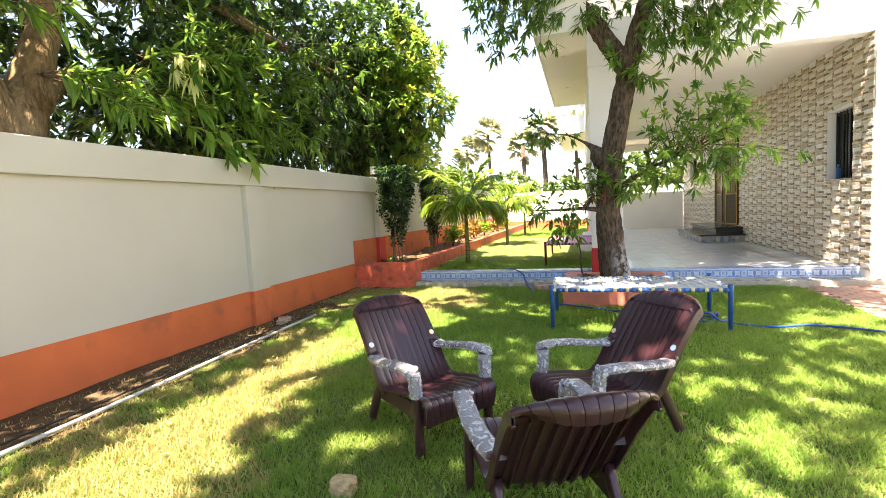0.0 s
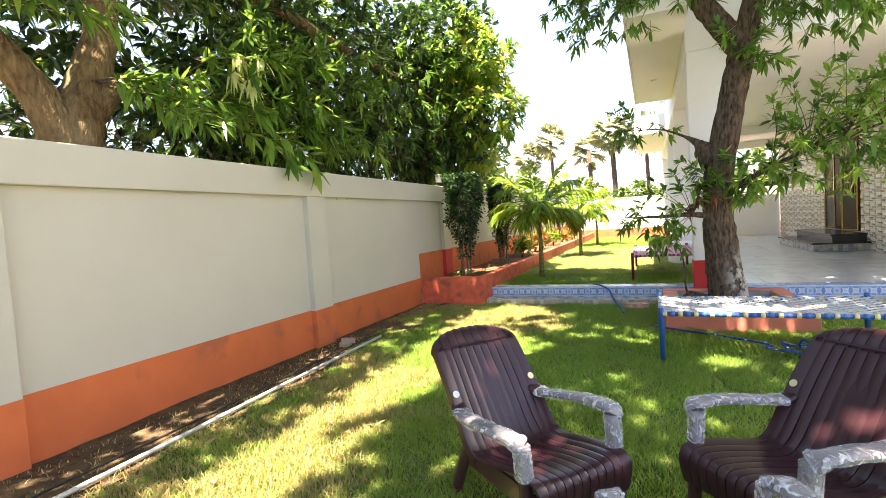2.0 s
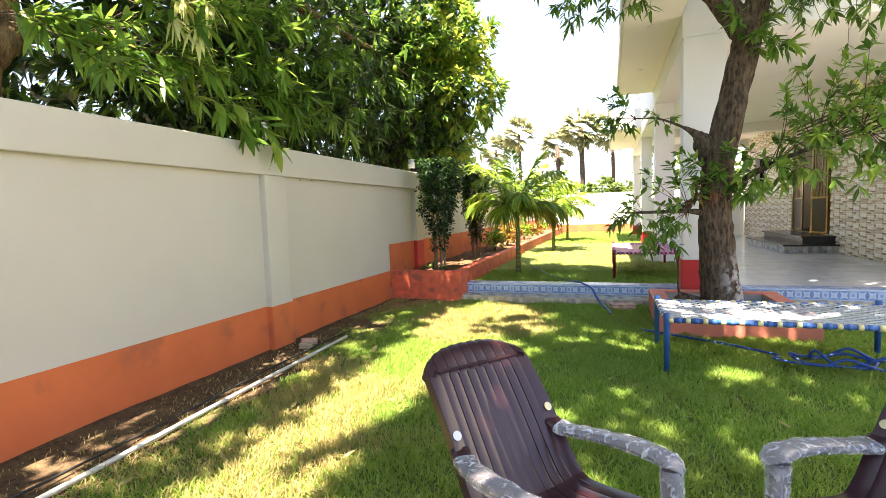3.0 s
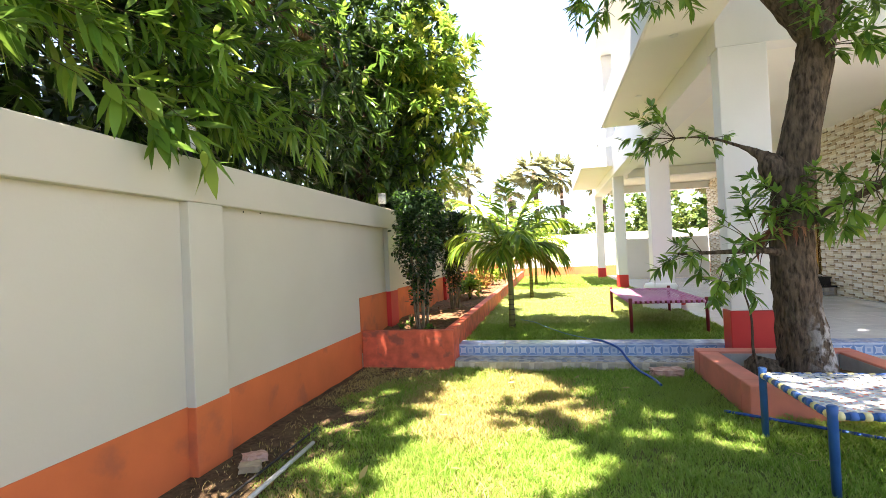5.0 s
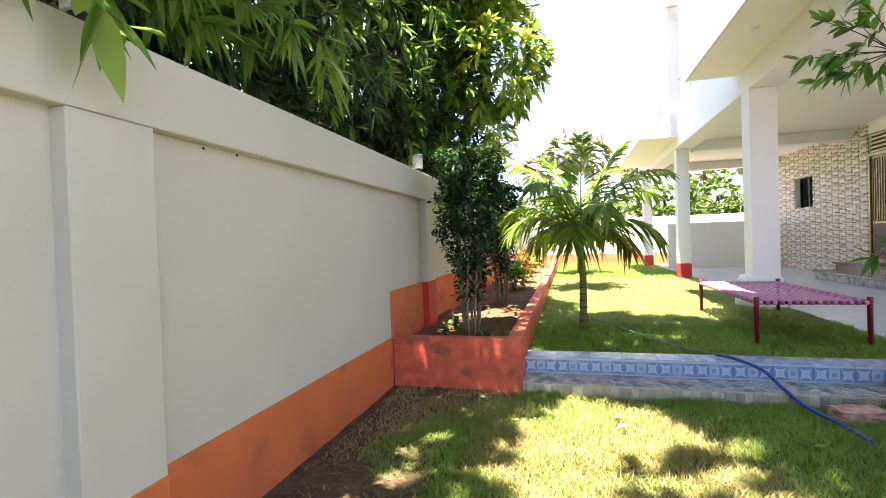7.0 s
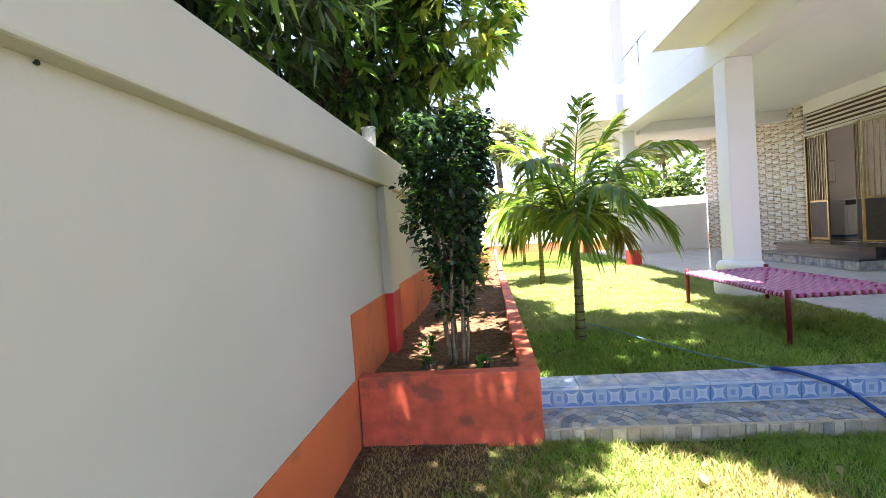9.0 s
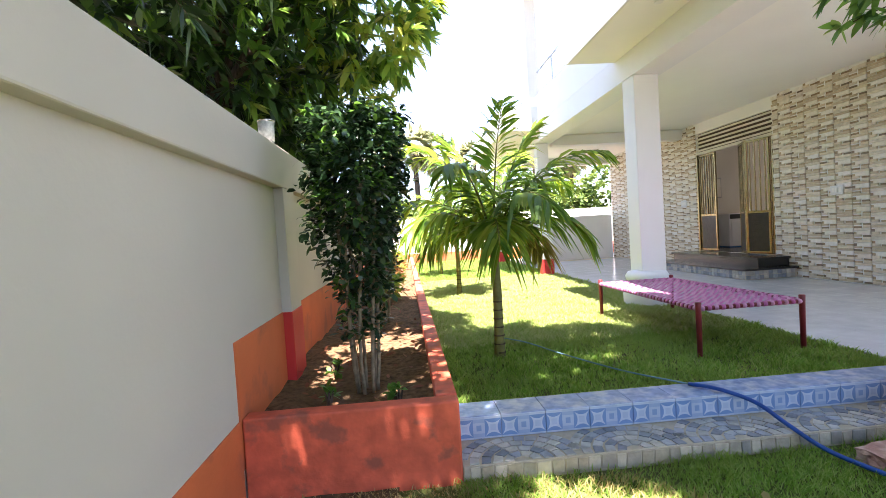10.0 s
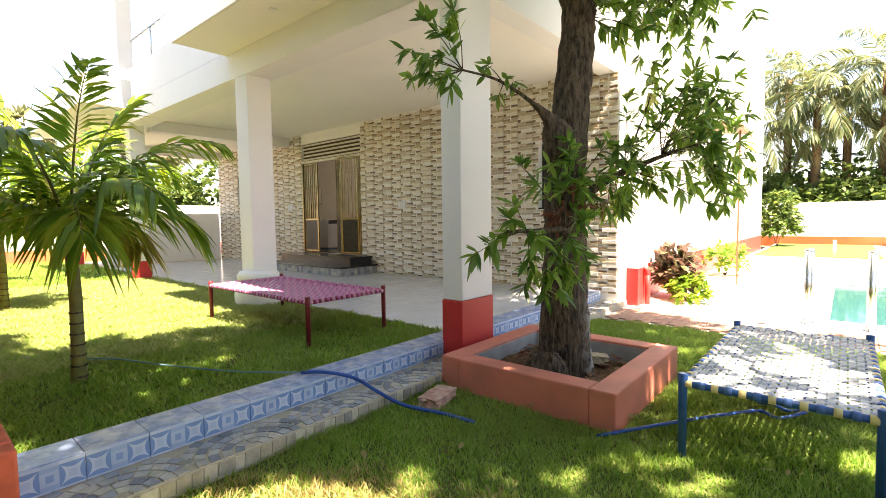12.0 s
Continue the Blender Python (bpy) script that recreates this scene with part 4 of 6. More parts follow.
part("cable", sweep(curve_points([(-3.80, 6.4, 0.03), (-3.76, 5.0, 0.045), (-3.70, 3.5, 0.04), (-3.68, 2.0, 0.04), (-3.66, -1, 0.04), (-3.7, -6, 0.04)], 6), 0.008, 6), "black", ob)
ob = tagged(empty("garden_hose"), "blue garden hose trailing from lawn over the tiled step", "hose")
part("hose", sweep(curve_points([(-1.32, 9.12, 0.265), (-1.22, 8.96, 0.275), (-1.05, 8.82, 0.215), (-0.98, 8.62, 0.13), (-0.9, 8.42, 0.05), (-0.80, 8.10, 0.03), (-0.78, 7.85, 0.03)], 8), 0.0145, 8), "hose", ob)
part("thin_hose", sweep(curve_points([(-1.32, 9.12, 0.265), (-1.6, 9.6, 0.25), (-1.9, 10.2, 0.26), (-2.1, 10.8, 0.25), (-2.35, 11.2, 0.24)], 8), 0.007, 8), "hose_pale", ob, "pale blue thin hose end")
ob = tagged(empty("garden_hose"), "blue garden hose coiled in loops under the rope cot", "hose")
pts = [(-0.45, 7.1, 0.03), (-0.2, 6.95, 0.03), (0.1, 6.75, 0.035), (0.45, 6.5, 0.04)]
for k in range(30):
    a = k * 0.55
    pts.append((0.95 + (0.34 + 0.04 * math.sin(k * 1.7)) * math.cos(a + 2.6) + 0.012 * k, 6.25 + (0.16 + 0.03 * math.cos(k * 2.3)) * math.sin(a + 2.6), 0.03 + 0.004 * k * (k % 3 == 0)))
pts += [(1.5, 6.1, 0.03), (1.9, 5.9, 0.03), (2.4, 6.0, 0.03), (3.0, 5.7, 0.03)]
part("hose", sweep(curve_points(pts, 5), 0.012, 7), "hose", ob)

# ---- small fittings on the wall ----
for y, z in ((6.193, 1.874), (6.432, 1.880)):
    nail = tagged(empty("nail"), "short rusty nail driven into the painted wall", "nail", group="wall nails")
    part("shank", sweep([(-4.29, y, z), (-4.279, y, z)], 0.003, 8), "black", nail)
    part("head", sweep([(-4.279, y, z), (-4.275, y, z)], 0.0065, 10), "black", nail)

# ---- lamp on the wall ----
lamp = tagged(empty("wall_lamp"), "small glass garden lamp on a black base atop the wall", "lamp")
part("base", sweep([(-4.38, 9.9, 2.195), (-4.38, 9.9, 2.25), (-4.38, 9.9, 2.26), (-4.38, 9.9, 2.30)], [0.05, 0.05, 0.035, 0.04], 14), "black", lamp)
part("glass_shade", sweep([(-4.38, 9.9, 2.30), (-4.38, 9.9, 2.46)], [0.062, 0.066], 18), "lamp_glass", lamp, "ribbed clear glass shade")
part("lid", sweep([(-4.38, 9.9, 2.46), (-4.38, 9.9, 2.475)], 0.07, 18), "steel", lamp)
lamp2 = copy_thing(lamp, pose(0.0, -4.2, 0.0))
lamp3 = copy_thing(lamp, pose(0.0, 7.8, 0.0))


# ---- rope cots ----
def cot(name, w, d, h, frame_mat, cord_a, cord_b, rim_a, rim_b, label, m):
    """A charpai: corner posts, side rails and a woven tape bed, w along x and d along y."""
    c = tagged(empty(name, m), label, "cot")
    for x in (0, w):
        for y in (0, d):
            part("leg", sweep([(x, y, 0), (x, y, h - 0.02), (x, y, h + 0.035), (x, y, h + 0.04)], [0.023, 0.026, 0.028, 0.02], 12), frame_mat, c)
    zt = h - 0.02
    for p, q in (((0, 0), (w, 0)), ((0, d), (w, d)), ((0, 0), (0, d)), ((w, 0), (w, d))):
        part("rail", sweep([(*p, zt), (*q, zt)], 0.02, 10), frame_mat, c)
    # tape wraps round the long rails
    for y in (0, d):
        n = int(w / 0.065)
        for k in range(n):
            x = w * (k + 0.5) / n
            part("wrap", sweep([(x - 0.018, y, zt), (x + 0.018, y, zt)], 0.0245, 8), rim_a if k % 2 else rim_b, c)
    for x in (0, w):
        n = int(d / 0.065)
        for k in range(n):
            y = d * (k + 0.5) / n
            part("wrap", sweep([(x, y - 0.018, zt), (x, y + 0.018, zt)], 0.0245, 8), rim_a if k % 2 else rim_b, c)

    def tapes(along_x, mat, count, wd):
        a, b = (w, d) if along_x else (d, w)
        for k in range(count):
            v, f = [], []
            s = b * (k + 0.5) / count
            segs = 26
            for i in range(segs + 1):
                t = a * i / segs
                u, q = t / a, s / b
                sag = -0.035 * math.sin(math.pi * u) * math.sin(math.pi * q)
                weave = 0.004 * (1 if (i + k + along_x) % 2 else -1)
                z = zt + 0.018 + sag + weave
                for e in (-wd, wd):
                    v.append((t, s + e, z) if along_x else (s + e, t, z))
                if i:
                    o = len(v) - 4
                    f.append((o, o + 2, o + 3, o + 1))
            mesh_from("tape", v, f, mat, c)

    tapes(True, cord_a, int(d / 0.042), 0.0165)
    tapes(False, cord_b, int(w / 0.05), 0.017)
    return c


cot("rope_cot", 1.83, 0.88, 0.47, "blue_paint", "white_cord", "grey_cord", "blue_cord", "yellow_cord", "blue steel rope cot woven with cream and blue tape", pose(-0.33, 5.75, 0, 0, 0, 0))
cot("rope_cot", 1.0, 2.15, 0.46, "maroon_paint", "pink_cord", "pale_cord", "pink_cord", "pale_cord", "maroon steel rope cot woven with magenta tape", pose(-0.71, 9.93, 0.20, 0, 0, 0))


# ---- chairs ----
def chair(m, stick_l, stick_r):
    c = tagged(empty("garden_chair", m), "dark brown moulded plastic easy chair with film-wrapped armrests", "chair", group="plastic garden chairs")
    # profile of seat and back: forward is +y
    prof = [(0.085, 0.20), (0.10, 0.28), (0.09, 0.33), (0.04, 0.345), (-0.10, 0.325), (-0.28, 0.285), (-0.38, 0.275), (-0.45, 0.315), (-0.53, 0.42), (-0.63, 0.56), (-0.73, 0.70), (-0.80, 0.785), (-0.845, 0.815), (-0.88, 0.81), (-0.895, 0.775), (-0.885, 0.73)]
    cp = curve_points([(0, y, z) for y, z in prof], 4)
    N = len(cp)

    def half(i):
        s = i / (N - 1)
        return 0.25 + 0.022 * math.sin(s * math.pi) - 0.035 * (max(0, s - 0.82) / 0.18) ** 2

    def dish(u, i):
        s = i / (N - 1)
        return u * u * (0.035 * (0.4 + s) if s < 0.6 else 0.035 - 0.085 * (s - 0.6) / 0.4)

    bend = next(i for i in range(N) if cp[i].z > 0.70)

    def at(u, i):
        """Point of the profile; towards its corners the top edge stays lower, so that it ends in an arch."""
        if i <= bend:
            return cp[i]
        return cp[bend].lerp(cp[i], 1 - 0.55 * abs(u) ** 3.5)

    def strip(u0, u1, i0, i1, name, lift=0.0, thick=0.010, label=""):
        v, f = [], []
        for i in range(i0, i1 + 1):
            d_ = (cp[min(i + 1, N - 1)] - cp[max(i - 1, 0)]).normalized()
            nrm = Vector((0, d_.z, -d_.y))
            for u in (u0, (u0 + u1) / 2, u1):
                crown = 0.004 * (1 - abs((u - (u0 + u1) / 2) / max(1e-6, (u1 - u0) / 2)))
                p = at(u, i)
                q = Vector((u * half(i), p.y, p.z)) + nrm * (dish(u, i) + lift + crown)
                v.append(q)
            for u in (u1, u0):
                p = at(u, i)
                v.append(Vector((u * half(i), p.y, p.z)) + nrm * (dish(u, i) + lift - thick))
            if i > i0:
                o = len(v) - 10
                for k in range(5):
                    f.append((o + k, o + (k + 1) % 5, o + 5 + (k + 1) % 5, o + 5 + k))
        ob = mesh_from(name, v, f, "brown_plastic", c, label, True)
        for e in ob.data.edges:
            a, b = e.vertices
            if a % 5 == b % 5 and a % 5 != 1:
                e.use_edge_sharp = True
        return ob

    split = next(i for i in range(N) if cp[i].y < -0.40)
    top = next(i for i in range(N) if cp[i].z > 0.70)
    slats = 9
    for k in range(slats):
        u0, u1 = -0.80 + 1.6 * k / slats, -0.80 + 1.6 * (k + 1) / slats
        gap = 0.009
        strip(u0 + gap, u1 - gap, 0, split, "seat_slat")
        strip(u0 + gap, u1 - gap, split, top, "back_slat", 0.0, 0.016)
    strip(-1.0, -0.795, split, top, "back_rail")
    strip(0.795, 1.0, split, top, "back_rail")
    strip(-1.0, -0.80, 0, split, "seat_rail")
    strip(0.80, 1.0, 0, split, "seat_rail")
    for k in range(10):
        strip(-1.0 + 0.2 * k, -1.0 + 0.2 * (k + 1) - 0.012, top, N - 1, "top_rail")
    strip(-1.0, 1.0, N - 3, N - 1, "rolled_edge", -0.004, 0.016)
    for u in (-0.985, 0.985):
        strip(u - 0.02, u + 0.02, split - 2, N - 4, "side_flange", -0.006, 0.045)
    strip(-0.97, 0.97, split - 1, split + 1, "back_foot_rim", -0.02, 0.03)
    for i0, i1 in ((split - 2, split + 1), (top - 1, top + 1)):
        strip(-0.98, 0.98, i0, i1, "cross_rib", -0.014, 0.014)
    strip(-0.8, 0.8, split, top, "back_web", -0.013, 0.006)
    strip(-0.8, 0.8, 2, split, "seat_web", -0.013, 0.006)
    for k in range(8):
        u = -0.70 + 0.2 * k
        strip(u - 0.012, u + 0.012, split + 1, top, "back_rib", -0.018, 0.020)
    # side skirts under the seat
    for s in (-1, 1):
        part("skirt", box(s * 0.235 - 0.008, s * 0.235 + 0.008, -0.52, 0.085, 0.20, 0.30, 0.005), "brown_plastic", c)
        part("front_leg", leg_mesh([(s * 0.262, 0.0, 0.50), (s * 0.258, 0.02, 0.30), (s * 0.262, 0.035, 0.0)], 0.055, 0.03), "brown_plastic", c)
        part("rear_leg", leg_mesh([(s * 0.24, -0.46, 0.34), (s * 0.245, -0.56, 0.15), (s * 0.25, -0.63, 0.0)], 0.06, 0.028), "brown_plastic", c)
        pts = curve_points([(s * 0.262, 0.01, 0.50), (s * 0.285, -0.02, 0.525), (s * 0.295, -0.18, 0.515), (s * 0.282, -0.38, 0.485), (s * 0.258, -0.50, 0.47), (s * 0.243, -0.565, 0.49)], 4)
        part("armrest", band_mesh(pts, 0.042, 0.016), "brown_plastic", c)
        w1 = pts[0:18]
        part("arm_film", band_mesh(w1, 0.047, 0.021, 0.003, 7 if s > 0 else 9), "film", c, "crinkled clear packing film")
        part("leg_film", band_mesh([(s * 0.262, 0.005, 0.505), (s * 0.260, 0.012, 0.43), (s * 0.259, 0.016, 0.36)], 0.034, 0.036, 0.003, 11), "film", c, "crinkled clear packing film")
    i = top - 5
    for s, mt in ((-1, stick_l), (1, stick_r)):
        p = cp[i - 1]
        d_ = (cp[i] - cp[i - 2]).normalized()
        nrm = Vector((0, d_.z, -d_.y))
        q = Vector((s * 0.90 * half(i), p.y, p.z)) + nrm * (dish(0.9, i) + 0.009)
        bm = bmesh.new()
        bmesh.ops.create_circle(bm, cap_ends=True, segments=16, radius=0.019)
        st = part("sticker", bm, mt, c)
        st.matrix_basis = Matrix.Translation(q) @ nrm.to_track_quat("Z", "Y").to_matrix().to_4x4()
    return c


def band_mesh(pts, half_w, half_t, crumple=0.0, seed=0):
    """A rounded flat bar along the points."""
    bm = bmesh.new()
    rnd = random.Random(seed)
    pts = [Vector(p) for p in pts]
    rings = []
    for i, p in enumerate(pts):
        d = (pts[min(i + 1, len(pts) - 1)] - pts[max(i - 1, 0)]).normalized()
        side = Vector((1, 0, 0))
        side = (side - d * side.dot(d)).normalized()
        up = side.cross(d)
        ring = []
        for k in range(10):
            a = 2 * math.pi * k / 10
            cx, cz = math.copysign(abs(math.cos(a)) ** 0.6, math.cos(a)), math.copysign(abs(math.sin(a)) ** 0.6, math.sin(a))
            ring.append(bm.verts.new(p + side * (cx * half_w + rnd.uniform(-crumple, crumple)) + up * (cz * half_t + rnd.uniform(-crumple, crumple))))
        rings.append(ring)
    for a, b in zip(rings, rings[1:]):
        for k in range(10):
            bm.faces.new((a[k], a[(k + 1) % 10], b[(k + 1) % 10], b[k])).smooth = crumple == 0
    bm.faces.new(rings[0][::-1])
    bm.faces.new(rings[-1])
    return bm


def leg_mesh(pts, a, b):
    return band_mesh(curve_points(pts, 4), b * 0.75, a * 0.55)


chair(pose(-0.76, 2.91, 0.0, 0, 0, -129), "sticker_y", "sticker")
chair(pose(-0.06, 3.06, 0.0, 0, 0, 130), "sticker_b", "sticker_y")
chair(pose(-0.30, 2.53, 0.0, 0, 0, 25), "sticker", "sticker_b")


# ---- trees ----
def blob_points(rng, centre, radii, n, shell=0.62):
    """Points in the outer part of an ellipsoid, with uneven outline, and their outward directions."""
    d = unit(rng.normal(0, 1, (n, 3)))
    r = shell + (1.08 - shell) * rng.random((n, 1)) ** 0.7
    lump = 1 + 0.18 * np.sin(d[:, :1] * 5 + centre[1]) * np.cos(d[:, 1:2] * 6 + centre[2])
    return np.array(centre) + d * r * lump * np.array(radii), d


def crown(name, blobs, rng, parent, mats=("mango_leaf_shade", "mango_leaf", "mango_leaf_young_lit"), shares=(0.78, 0.15, 0.07), length=0.2, width=0.045, per=10, clear=None, label="", droop=0.4):
    """Leaf whorls over a set of blobs (centre, radii, count)."""
    cs, ax = [], []
    for centre, radii, n in blobs:
        p, d = blob_points(rng, centre, radii, n)
        cs.append(p)
        ax.append(d + np.array([0, 0, 0.25]))
    c, a = np.concatenate(cs), np.concatenate(ax)
    if clear is not None:
        keep = clear(c)
        c, a = c[keep], a[keep]
    pick = rng.random(len(c))
    vs, ts, mi, k, lo = [], [], [], 0, 0.0
    for i, s in enumerate(shares):
        sel = (pick >= lo) & (pick < lo + s)
        lo += s
        if not sel.any():
            continue
        v, t = rosettes(c[sel], a[sel], rng, per, length, width, 1.0, droop)
        vs.append(v)
        ts.append(t + k)
        mi.append(np.full(len(t), i))
        k += len(v)
    return tri_mesh(name, np.concatenate(vs), np.concatenate(ts), mats, np.concatenate(mi), parent, label)


def limb(pts, radii, parent, mat, name="limb", seed=0, sides=14):
    bm = sweep(curve_points(pts, 6), list(np.interp(np.linspace(0, len(pts) - 1, (len(pts) - 1) * 6 + 1), range(len(pts)), radii)), sides, wobble=0.16, seed=seed)
    return part(name, bm, mat, parent)


rng = np.random.default_rng(5)
# big mango beyond the wall
mango = tagged(empty("mango_tree"), "large mango tree leaning over the boundary wall, shade painted into its leaves", "tree")
limb([(-4.95, 3.36, -0.1), (-4.93, 3.36, 1.2), (-4.92, 3.38, 2.25), (-4.96, 3.52, 2.8), (-5.0, 3.74, 3.4), (-5.1, 3.9, 4.4), (-5.2, 4.2, 6.0)], [0.32, 0.26, 0.22, 0.17, 0.145, 0.12, 0.06], mango, "bark_w", "trunk", 1)
limb([(-4.92, 3.36, 2.2), (-4.96, 3.2, 2.65), (-5.02, 2.98, 3.0), (-5.15, 2.5, 3.6), (-5.4, 1.6, 4.6), (-5.4, 0.4, 5.4)], [0.19, 0.15, 0.135, 0.12, 0.10, 0.06], mango, "bark_w", "limb", 2)
limb([(-4.93, 3.5, 2.6), (-4.87, 3.68, 2.82), (-4.82, 3.82, 2.96), (-4.8, 3.9, 3.04)], [0.14, 0.11, 0.08, 0.05], mango, "bark_w", "limb", 3)
limb([(-5.1, 3.7, 4.4), (-5.0, 5.5, 4.6), (-4.9, 7.5, 4.4), (-4.5, 9.0, 4.2)], [0.12, 0.09, 0.07, 0.03], mango, "bark_w", "limb", 4)
limb([(-5.3, 3.8, 4.8), (-5.6, 5.6, 5.6), (-5.2, 8.0, 6.4)], [0.10, 0.07, 0.04], mango, "bark_w", "limb", 5)


def beyond_wall(c):
    near_top = (c[:, 2] > 2.35) | (c[:, 0] < -4.7)
    trunk_gap = ~((c[:, 0] > -5.2) & (c[:, 1] > 2.2) & (c[:, 1] < 3.9) & (c[:, 2] < 3.4))
    return near_top & trunk_gap


# last two blobs: unseen overhang added to shade soil strip and planter front
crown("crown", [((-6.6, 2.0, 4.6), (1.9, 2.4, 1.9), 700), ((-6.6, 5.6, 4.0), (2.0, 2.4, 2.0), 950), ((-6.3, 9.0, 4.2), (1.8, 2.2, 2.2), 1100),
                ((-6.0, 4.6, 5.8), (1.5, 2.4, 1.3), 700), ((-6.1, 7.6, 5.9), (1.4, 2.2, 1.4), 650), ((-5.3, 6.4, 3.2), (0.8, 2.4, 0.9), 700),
                ((-7.5, 5.5, 2.3), (1.4, 6.0, 1.6), 1100), ((-6.0, 0.0, 5.0), (1.8, 2.2, 1.6), 500), ((-4.05, 1.6, 6.3), (0.65, 4.6, 0.7), 800), ((-3.95, 6.4, 5.7), (0.85, 1.0, 0.35), 300)], rng, mango, clear=beyond_wall, label="dense mango foliage with deep shade put into its leaf colour")
# far part of the same row of trees
mango2 = tagged(empty("mango_tree"), "tall dense mango tree behind the wall, sunlight painted into its shoots", "tree")
limb([(-5.6, 11.6, -0.1), (-5.6, 11.6, 2.0), (-5.3, 11.5, 3.6), (-4.8, 11.3, 5.2)], [0.26, 0.22, 0.17, 0.08], mango2, "bark", "trunk", 6)
limb([(-5.5, 11.6, 2.6), (-4.9, 11.2, 3.4), (-4.2, 10.9, 4.0)], [0.12, 0.09, 0.04], mango2, "bark", "limb", 7)
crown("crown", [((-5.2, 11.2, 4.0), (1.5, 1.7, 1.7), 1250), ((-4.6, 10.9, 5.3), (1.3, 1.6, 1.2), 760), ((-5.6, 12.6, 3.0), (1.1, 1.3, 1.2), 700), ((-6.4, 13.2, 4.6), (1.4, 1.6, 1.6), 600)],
      rng, mango2, ("mango_leaf_shade", "mango_leaf", "mango_leaf_young_lit"), (0.68, 0.24, 0.08), 0.19, 0.05, 9, beyond_wall, "dense mango foliage with deep shade put into its leaf colour")
# outer shoots that look sunlit through their leaf colour
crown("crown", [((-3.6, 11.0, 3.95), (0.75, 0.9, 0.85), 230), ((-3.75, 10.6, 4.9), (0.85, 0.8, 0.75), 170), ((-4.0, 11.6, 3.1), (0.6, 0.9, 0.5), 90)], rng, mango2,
      ("sunlit_shoot", "mango_leaf", "mango_leaf_young_lit"), (0.5, 0.25, 0.25), 0.2, 0.045, 10, None, "shoots with sunlight put into their yellow-green colour")


def sprig(parent, start, ends, rng, mats=("mango_leaf", "mango_leaf_young_lit"), shares=(0.6, 0.4), length=0.2, width=0.045, per=10, twig=0.005, bark="bark", droop=0.4, down=-0.1, name="spray", slim=0.68):
    """Thin twigs from one point, each ending in a whorl of leaves."""
    start = Vector(start)
    length *= 0.87
    bm = bmesh.new()
    c, a = [], []
    for e in ends:
        e = Vector(e)
        mid = (start + e) / 2 + Vector((0.05 * math.sin(e.x * 40), 0.05 * math.cos(e.y * 37), 0.04)) * (e - start).length
        sweep(curve_points([start, mid, e], 5), [min(twig, 0.0055) * (0.95 - 0.06 * i) for i in range(11)], 5, bm)
        c.append(e)
        a.append((e - mid).normalized() + Vector((0, 0, down)))
        if (e - start).length > 0.25:
            c.append(start.lerp(e, 0.72) + Vector((0, 0, 0.02)))
            a.append((e - mid).normalized() + Vector((0, 0, down)))
    part("twig", bm, bark, parent)
    c, a = np.array(c), np.array(a)
    pick = (np.arange(len(c)) * 0.618) % 1.0
    vs, ts, mi, k, lo = [], [], [], 0, 0.0
    for i, s in enumerate(shares):
        sel = (pick >= lo) & (pick < lo + s + 1e-6)
        lo += s
        if sel.any():
            v, t = rosettes(c[sel], a[sel], rng, per + 3, length, width * slim, 1.1, droop, True)
            vs.append(v), ts.append(t + k), mi.append(np.full(len(t), i))
            k += len(v)
    return tagged(tri_mesh(name, np.concatenate(vs), np.concatenate(ts), mats, np.concatenate(mi), parent), kind="stuff")


def scatter(rng, centre, radii, n):
    return [tuple(np.array(centre) + rng.uniform(-1, 1, 3) * np.array(radii)) for _ in range(n)]


# sprays of the mango that hang over the wall
sprig(mango, (-4.55, 4.6, 2.9), [(-4.02, 5.35, 2.34), (-4.05, 5.15, 2.20), (-3.98, 5.55, 2.12), (-4.1, 5.5, 2.3)], rng, ("mango_leaf", "mango_leaf_young_lit"), (0.45, 0.55), 0.29, 0.06, 7, 0.007, droop=0.25, slim=0.95)
sprig(mango, (-4.6, 6.2, 3.2), [(-4.05, 7.05, 2.62), (-4.0, 7.0, 2.45), (-4.15, 6.8, 2.7)], rng, ("mango_leaf_young_lit", "mango_leaf"), (0.8, 0.2), 0.24, 0.045, 9, 0.007, droop=0.9, down=-0.5)
sprig(mango, (-4.75, 4.2, 3.0), scatter(rng, (-4.25, 4.7, 3.0), (0.35, 0.6, 0.35), 13), rng, ("mango_leaf", "mango_leaf_young_lit"), (0.55, 0.45), 0.24, 0.045, 11, 0.006)
sprig(mango, (-4.75, 5.6, 3.2), scatter(rng, (-4.2, 5.9, 3.15), (0.35, 0.6, 0.4), 15), rng, ("mango_leaf", "mango_leaf_young_lit"), (0.55, 0.45), 0.24, 0.045, 11, 0.006)
sprig(mango, (-4.85, 3.5, 2.9), scatter(rng, (-4.45, 3.9, 2.75), (0.25, 0.4, 0.25), 8), rng, ("mango_leaf",), (1.0,), 0.24, 0.045, 11, 0.006)
sprig(mango, (-4.85, 2.9, 3.3), scatter(rng, (-4.35, 3.0, 3.35), (0.25, 0.45, 0.25), 7), rng, ("mango_leaf_young_lit", "mango_leaf"), (0.5, 0.5), 0.26, 0.05, 9, 0.006, droop=0.8)
sprig(mango, (-4.6, 4.4, 3.3), [(-4.0, 4.55, 2.95), (-3.95, 4.65, 3.2)], rng, ("flush",), (1.0,), 0.17, 0.05, 12, 0.006, droop=1.4, down=-1.2)
sprig(mango, (-5.0, 7.5, 4.4), scatter(rng, (-4.1, 7.8, 4.0), (0.5, 0.9, 0.7), 15), rng, ("mango_leaf_shade", "mango_leaf"), (0.6, 0.4), 0.22, 0.045, 11, 0.006)
